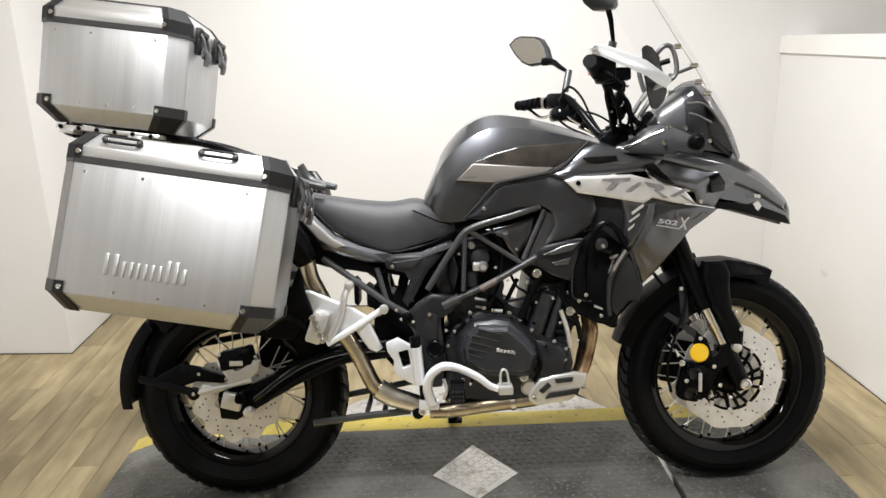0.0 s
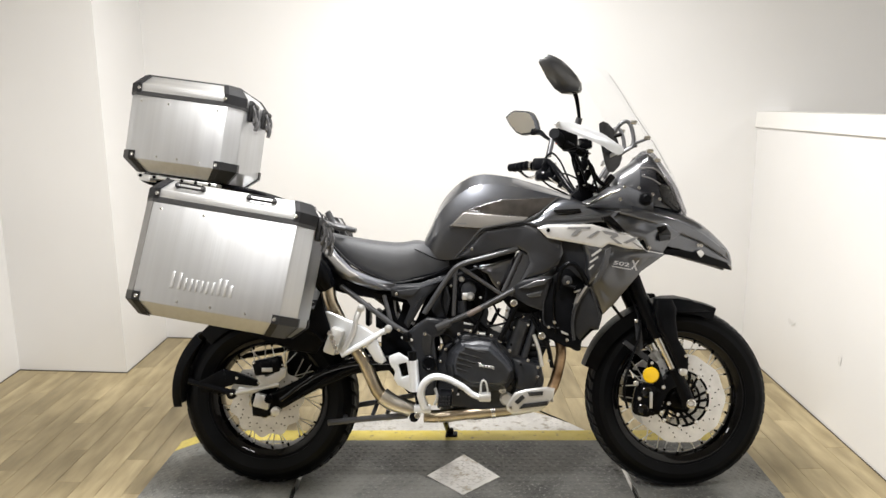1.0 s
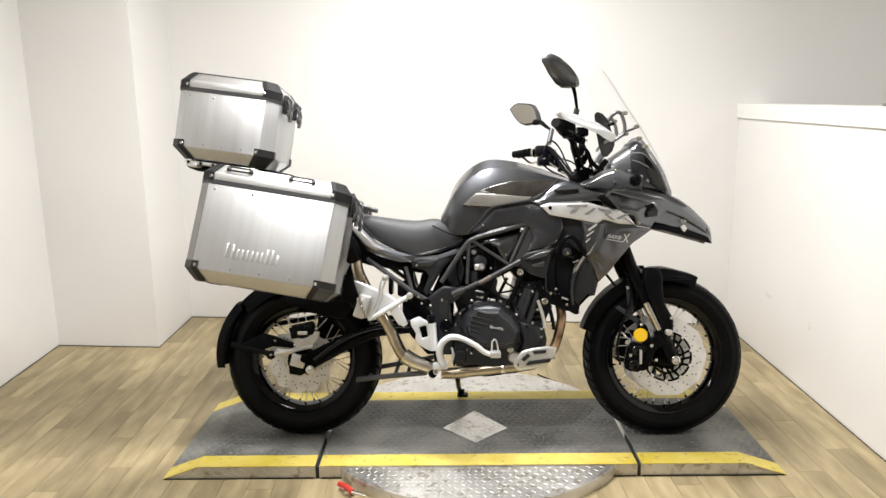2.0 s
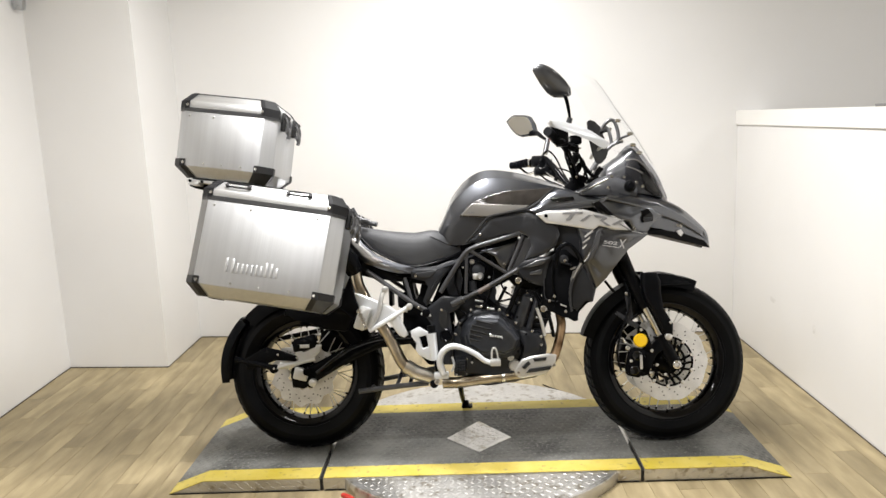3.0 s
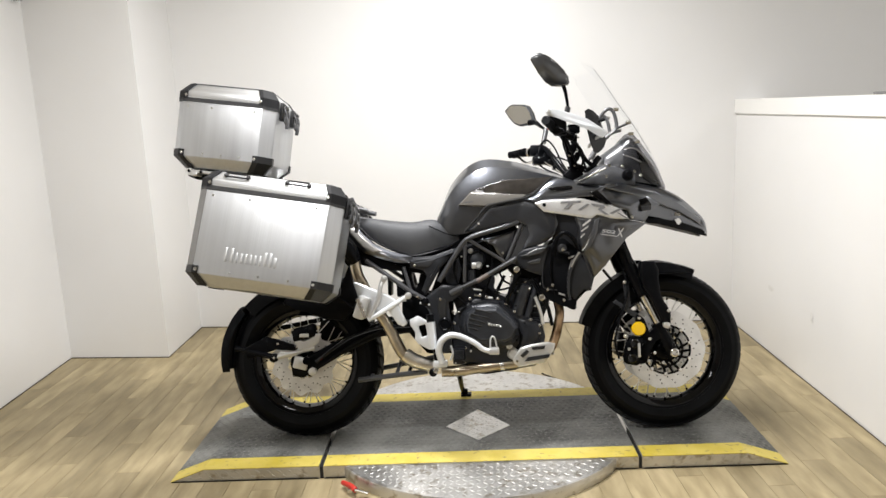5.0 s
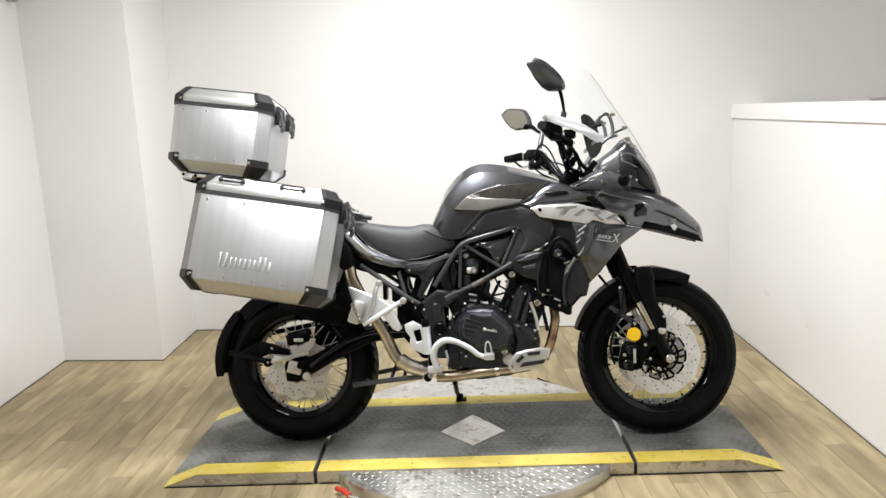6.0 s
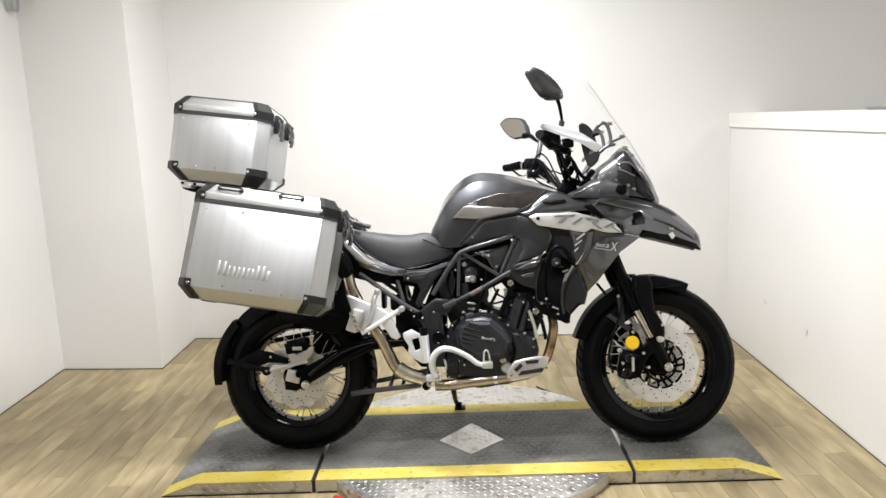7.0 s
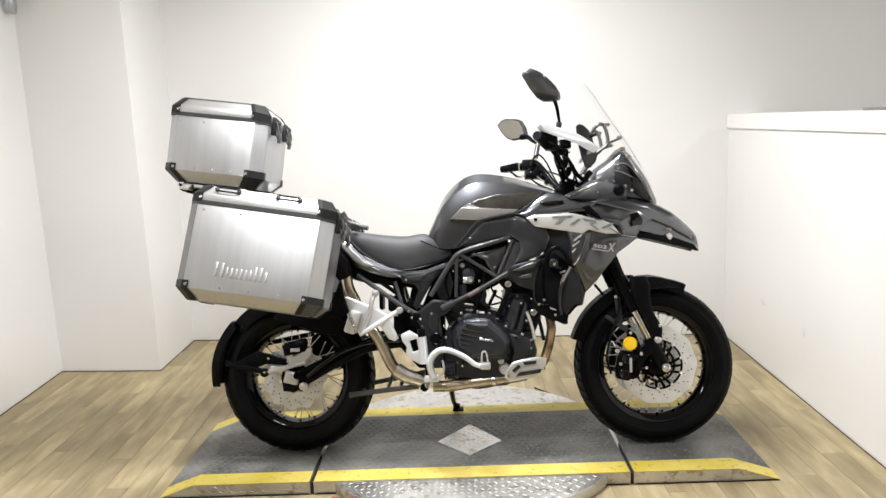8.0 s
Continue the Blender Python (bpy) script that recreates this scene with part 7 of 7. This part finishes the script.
both("rack_tube", lambda: tube([(0.166, -0.22, 0.614), (0.226, -0.21, 0.571), (0.272, -0.2, 0.520)], 0.006, 8), SATIN)
both("rack_tube", lambda: tube([(-0.217, -0.22, 0.849), (-0.036, -0.22, 0.810), (0.209, -0.21, 0.769)], 0.009, 8), SATIN)
both("rack_plate", lambda: panel([(0.198, -0.2, 0.926), (0.235, -0.2, 0.934), (0.246, -0.195, 0.880), (0.229, -0.195, 0.768), (0.188, -0.2, 0.729), (0.184, -0.2, 0.769), (0.205, -0.2, 0.836)], 0.014, 0.003, 0.004), SATIN, "black side rack plate")
part("rack_bracket", panel([(0.195, -0.205, 0.872), (0.229, -0.203, 0.880), (0.228, -0.203, 0.835), (0.205, -0.204, 0.809), (0.191, -0.205, 0.814)], 0.01, 0.003, 0.003), SILVER, bike)
both("grab_rail", lambda: tube([(0.198, -0.14, 1.007), (0.224, -0.14, 0.965), (0.264, -0.13, 0.946), (0.313, -0.12, 0.933)], (0.013, 0.010), 10), FRAME_GREY, "grey passenger grab rail")
RACK = pose(0, 0, 0, 0, 8, 0) @ pose(-0.44, 0, 1.06)
rack = part("luggage_plate", moved(merge(box_bm(-0.14, 0.15, -0.15, 0.15, -0.008, 0.004, 0.004), box_bm(-0.13, -0.09, -0.15, 0.15, -0.02, -0.006, 0.003), box_bm(0.06, 0.1, -0.15, 0.15, -0.02, -0.006, 0.003)), RACK), SILVER, bike, "cast silver luggage rack plate")
for k in range(6):
    part("rack_bolt", moved(bolt(0.006, 0.008), RACK @ pose(-0.125 + 0.05 * k, -0.15, -0.003)), SATIN, rack)
for yy in (-0.085, 0.085):
    part("luggage_rail", tube([(x, yy, z) for x, z in [(-0.430, 1.133), (-0.390, 1.103), (-0.306, 1.110), (-0.186, 1.096), (-0.021, 1.066), (0.190, 0.984)]], 0.011, 10), SATIN, bike, "black luggage rack rail")
part("luggage_rail", tube([(x, 0.09 * s, z) for (x, z), s in zip([(-0.401, 1.107), (-0.437, 1.122), (-0.442, 1.137), (-0.437, 1.122), (-0.401, 1.107)], (-1, -0.8, 0, 0.8, 1))], 0.012, 10), SATIN, bike)
part("tail_lamp", moved(box_bm(-0.03, 0.02, -0.07, 0.07, -0.022, 0.022, 0.008), Matrix.Translation((-0.237, 0, 1.072))), BLACK, bike)

# -- stands --
part("centre_stand", tube([(0.252, -0.13, 0.246), (0.386, -0.13, 0.261), (0.536, -0.13, 0.274)], 0.0105, 10), FRAME_GREY, bike, "dark grey centre stand leg")
part("stand_pivot", moved(lathe([(0.017, 0.03), (0.017, -0.03), (0.011, -0.034)], 18), Matrix.Translation((0.560, -0.13, 0.274))), SATIN, bike)
part("pivot_bolt", moved(bolt(0.011, 0.012), Matrix.Translation((0.573, -0.17, 0.284))), POLISHED, bike)
for a, b in ((((0.408, -0.12, 0.266)), ((0.425, 0, 0.326))), (((0.459, -0.12, 0.269)), ((0.472, 0, 0.320)))):
    part("stand_brace", tube([a, b], 0.008, 8, False), FRAME_GREY, bike)
part("centre_stand", tube([(0.253, 0.13, 0.242), (0.404, 0.13, 0.268), (0.554, 0.13, 0.296)], 0.0105, 10), FRAME_GREY, bike)
part("stand_brace", tube([(0.253, 0.13, 0.242), (0.285, 0, 0.248), (0.315, -0.12, 0.259)], 0.009, 8), FRAME_GREY, bike)
part("side_stand", tube([*[(0.653, 0.1, 0.242), (0.656, 0.2, 0.185), (0.659, 0.3, 0.131)], (0.666, 0.376, 0.088)], (0.013, 0.010), 10), SATIN, bike, "black side stand")
part("stand_foot", moved(merge(box_bm(-0.02, 0.03, -0.022, 0.02, -0.005, 0.006, 0.003), box_bm(-0.014, 0.014, -0.014, 0.012, 0.0, 0.028, 0.006)), Matrix.Translation((0.672, 0.376, 0.079)) @ pose(0, 0, 0, 11)), SATIN, bike, "black stand foot")

# -- front end, turned with the steering --
def steered(name, bm, mat, label="", **kw):
    ob = part(name, bm, mat, bike, label, **kw)
    return ob


for s in (-1, 1):
    steered("fork_tube", tube([(x, s * 0.1, z) for x, z in [(1.313, 0.802), (1.363, 0.670)]], 0.027, 16, False), SATIN, "black fork leg")
    steered("fork_tube", tube([(x, s * 0.1, z) for x, z in [(1.359, 0.686), (1.418, 0.552)]], 0.0285, 16, False), SATIN)
    steered("fork_tube", tube([(x, s * 0.1, z) for x, z in [(1.411, 0.566), (1.480, 0.418)]], 0.0205, 16, False), POLISHED, "polished fork stanchion")
    steered("fork_bottom", tube([(x, s * 0.1, z) for x, z in [(1.468, 0.441), (1.530, 0.306)]], (0.028, 0.026), 16, False), SATIN, "black fork bottom")
    steered("fork_guard", panel([(x, -0.145 if s < 0 else 0.1, z) for x, z in [(1.400, 0.690), (1.457, 0.690), (1.472, 0.655), (1.470, 0.611), (1.478, 0.548), (1.513, 0.487), (1.512, 0.440), (1.478, 0.446), (1.442, 0.531), (1.410, 0.584), (1.396, 0.645)]], 0.03, 0.010, 0.012, 0.006), BLACK, "black fork guard")
steered("axle_end", moved(lathe([(0.017, 0.03), (0.017, -0.012), (0.012, -0.014), (0.008, -0.008)], 20), Matrix.Translation((1.526, -0.12, 0.322))), POLISHED, "polished axle end")
steered("front_fender", fender_bm((FRONT_AXLE[0] - 0.005, 0, FRONT_AXLE[2] + 0.005), 0.352, 66, 162, 0.075, 0.045), BLACK, "black front mudguard", angle=50)
steered("fender_tip", loft([[(x, -w, z - d), (x, -w * 0.8, z - 0.008), (x, 0, z), (x, w * 0.8, z - 0.008), (x, w, z - d), (x, w * 0.7, z - d - 0.004), (x, 0, z - 0.012), (x, -w * 0.7, z - d - 0.004)] for x, z, w, d in ((1.400, 0.672, 0.074, 0.06), (1.450, 0.690, 0.076, 0.06), (1.500, 0.692, 0.075, 0.055), (1.556, 0.680, 0.070, 0.042), (1.600, 0.660, 0.060, 0.022), (1.626, 0.644, 0.050, 0.008))]), BLACK, angle=50)
steered("fender_stay", panel([(1.295, -0.1, 0.528), (1.309, -0.1, 0.537), (1.388, -0.12, 0.482), (1.387, -0.12, 0.455)], 0.01, 0.002, 0.003), GREY_PLASTIC, "grey fender stay")
steered("fender_stay", panel([(1.338, -0.1, 0.609), (1.361, -0.1, 0.608), (1.363, -0.115, 0.509), (1.345, -0.115, 0.505)], 0.01, 0.002, 0.003), GREY_PLASTIC)
steered("reflector", moved(lathe([(0.027, 0.006), (0.028, -0.003), (0.024, -0.008), (0.006, -0.009)], 32), Matrix.Translation((1.384, -0.14, 0.423))), AMBER, "round amber side reflector")
steered("reflector_plate", panel([(1.383, -0.125, 0.482), (1.413, -0.125, 0.459), (1.437, -0.125, 0.386), (1.406, -0.125, 0.373), (1.372, -0.125, 0.437)], 0.008, 0.002, 0.003), SATIN)
caliper = steered("front_caliper", moved(merge(box_bm(-0.03, 0.03, -0.026, 0.03, -0.058, 0.058, 0.012), box_bm(-0.036, -0.012, -0.018, 0.02, -0.04, 0.04, 0.008), box_bm(0.012, 0.044, -0.014, 0.014, -0.05, -0.03, 0.005), box_bm(0.012, 0.044, -0.014, 0.014, 0.03, 0.05, 0.005)), Matrix.Translation((1.365, -0.12, 0.335)) @ pose(0, 0, 0, 0, 12, 0)), SATIN, "black front brake caliper")
for dz in (-0.03, 0.03):
    part("piston_cap", moved(lathe([(0.019, 0.0), (0.019, -0.008), (0.015, -0.011), (0.006, -0.009)], 20), Matrix.Translation((1.365, -0.12, 0.335)) @ pose(0, 0, 0, 0, 12, 0) @ pose(-0.004, -0.024, dz)), GLOSS_BLACK, caliper)
steered("front_caliper", moved(merge(box_bm(-0.032, 0.03, -0.078, 0.026, -0.062, 0.062, 0.012), box_bm(0.0, 0.06, -0.076, -0.06, -0.03, 0.08, 0.006)), Matrix.Translation((1.365, 0.12, 0.345)) @ pose(0, 0, 0, 0, 12, 0)), SATIN, "black front brake caliper")
steered("caliper_mount", panel([(1.340, 0.1, 0.420), (1.398, 0.1, 0.470), (1.450, 0.1, 0.480), (1.500, 0.1, 0.400), (1.456, 0.1, 0.340), (1.420, 0.1, 0.270), (1.390, 0.1, 0.278)], 0.02, 0.003, 0.004), SATIN)
part("banjo_bolt", moved(bolt(0.009, 0.012), Matrix.Translation((1.331, -0.145, 0.396))), POLISHED, caliper)
part("bleed_nipple", tube([(1.326, -0.13, 0.412), (1.317, -0.13, 0.433)], (0.005, 0.003), 8, False), POLISHED, caliper)
steered("caliper_bar", moved(box_bm(-0.005, 0.005, -0.004, 0, -0.028, 0.028, 0.001), Matrix.Translation((1.380, -0.158, 0.340))), SILVER)
steered("caliper_mount", panel([(1.398, -0.12, 0.386), (1.435, -0.12, 0.408), (1.463, -0.12, 0.434), (1.485, -0.12, 0.425), (1.497, -0.12, 0.388), (1.456, -0.12, 0.367), (1.432, -0.12, 0.327), (1.417, -0.12, 0.282), (1.390, -0.12, 0.278)], 0.03, 0.003, 0.004), SATIN)
for sx in ([(1.427, -0.14, 0.381), (1.420, -0.14, 0.294), (1.341, -0.155, 0.345), (1.478, -0.135, 0.285), (1.445, -0.14, 0.325), (1.341, -0.11, 0.609), (1.394, -0.12, 0.631), (1.401, -0.12, 0.597), (1.389, -0.135, 0.465), (1.488, -0.15, 0.542), (1.502, -0.15, 0.492)]):
    steered("fork_screw", moved(bolt(0.0065, 0.006), Matrix.Translation(sx)), POLISHED)
steered("guard_slot", panel([(1.470, -0.146, 0.493), (1.477, -0.146, 0.497), (1.487, -0.146, 0.470), (1.482, -0.146, 0.463)], 0.004, 0.001, 0.001), SILVER)
steered("stanchion_clamp", moved(lathe([(0.014, 0.02), (0.014, -0.012), (0.006, -0.016)], 14), Matrix.Translation((1.496, -0.13, 0.435))), SILVER)
steered("brake_hose", tube([(1.308, -0.12, 0.303), (1.293, -0.13, 0.372), (1.314, -0.13, 0.462), (1.351, -0.12, 0.573), (1.336, -0.1, 0.664), (1.297, -0.08, 0.756)], 0.0045, 8), BLACK, "black brake hose")
steered("lower_clamp", prism([(1.268, 0.775), (1.332, 0.801), (1.348, 0.750), (1.289, 0.725)], -0.13, 0.13, 0.006), SATIN)


# ---- floor boards, last ----
floor = setting("floor", box_bm(WEST - 0.15, FAR_EAST + 0.15, SOUTH - 0.15, NORTH + 0.15, -0.12, -0.0035), OAK, "light oak vinyl plank floor with dark and pale boards", "floor")
random.seed(7)
LAY = Matrix.Rotation(radians(5.7), 4, 'Z')
BOARD_W, BOARD_L = 0.1, 0.72
board = bpy.data.meshes.new("plank")
bb = box_bm(0.0006, BOARD_W - 0.0006, 0.0006, BOARD_L - 0.0006, -0.0034, 0.0, 0.0008, 1)
finish(bb, False)
bb.to_mesh(board)
bb.free()
board.materials.append(OAK)
far_boards = bmesh.new()
col_x, col_i = WEST - 0.05, 0
BACK = NORTH + 0.32
while col_x < EAST + 0.75:
    row_y = BACK - ((col_i * 0.377) % 1.0) * BOARD_L
    first = True
    start = BACK
    while start > SOUTH:
        end = max(SOUTH, row_y if first else start - BOARD_L)
        length = start - end
        if length > 0.02:
            if start > -1.1:
                o = new("plank", board)
                o.parent = floor
                o.matrix_basis = LAY @ Matrix.LocRotScale((col_x, end, 0), None, (1, length / BOARD_L, 1))
            else:
                moved_board = box_bm(col_x + 0.0006, col_x + BOARD_W - 0.0006, end + 0.0006, start - 0.0006, -0.0034, 0.0)
                moved(moved_board, LAY)
                me_ = bpy.data.meshes.new("tmp")
                moved_board.to_mesh(me_)
                moved_board.free()
                far_boards.from_mesh(me_)
                bpy.data.meshes.remove(me_)
        start, first = end, False
    col_x += BOARD_W
    col_i += 1
rest = part("planks_behind", far_boards, OAK, floor, smooth=False)
rest["kind"] = "stuff"
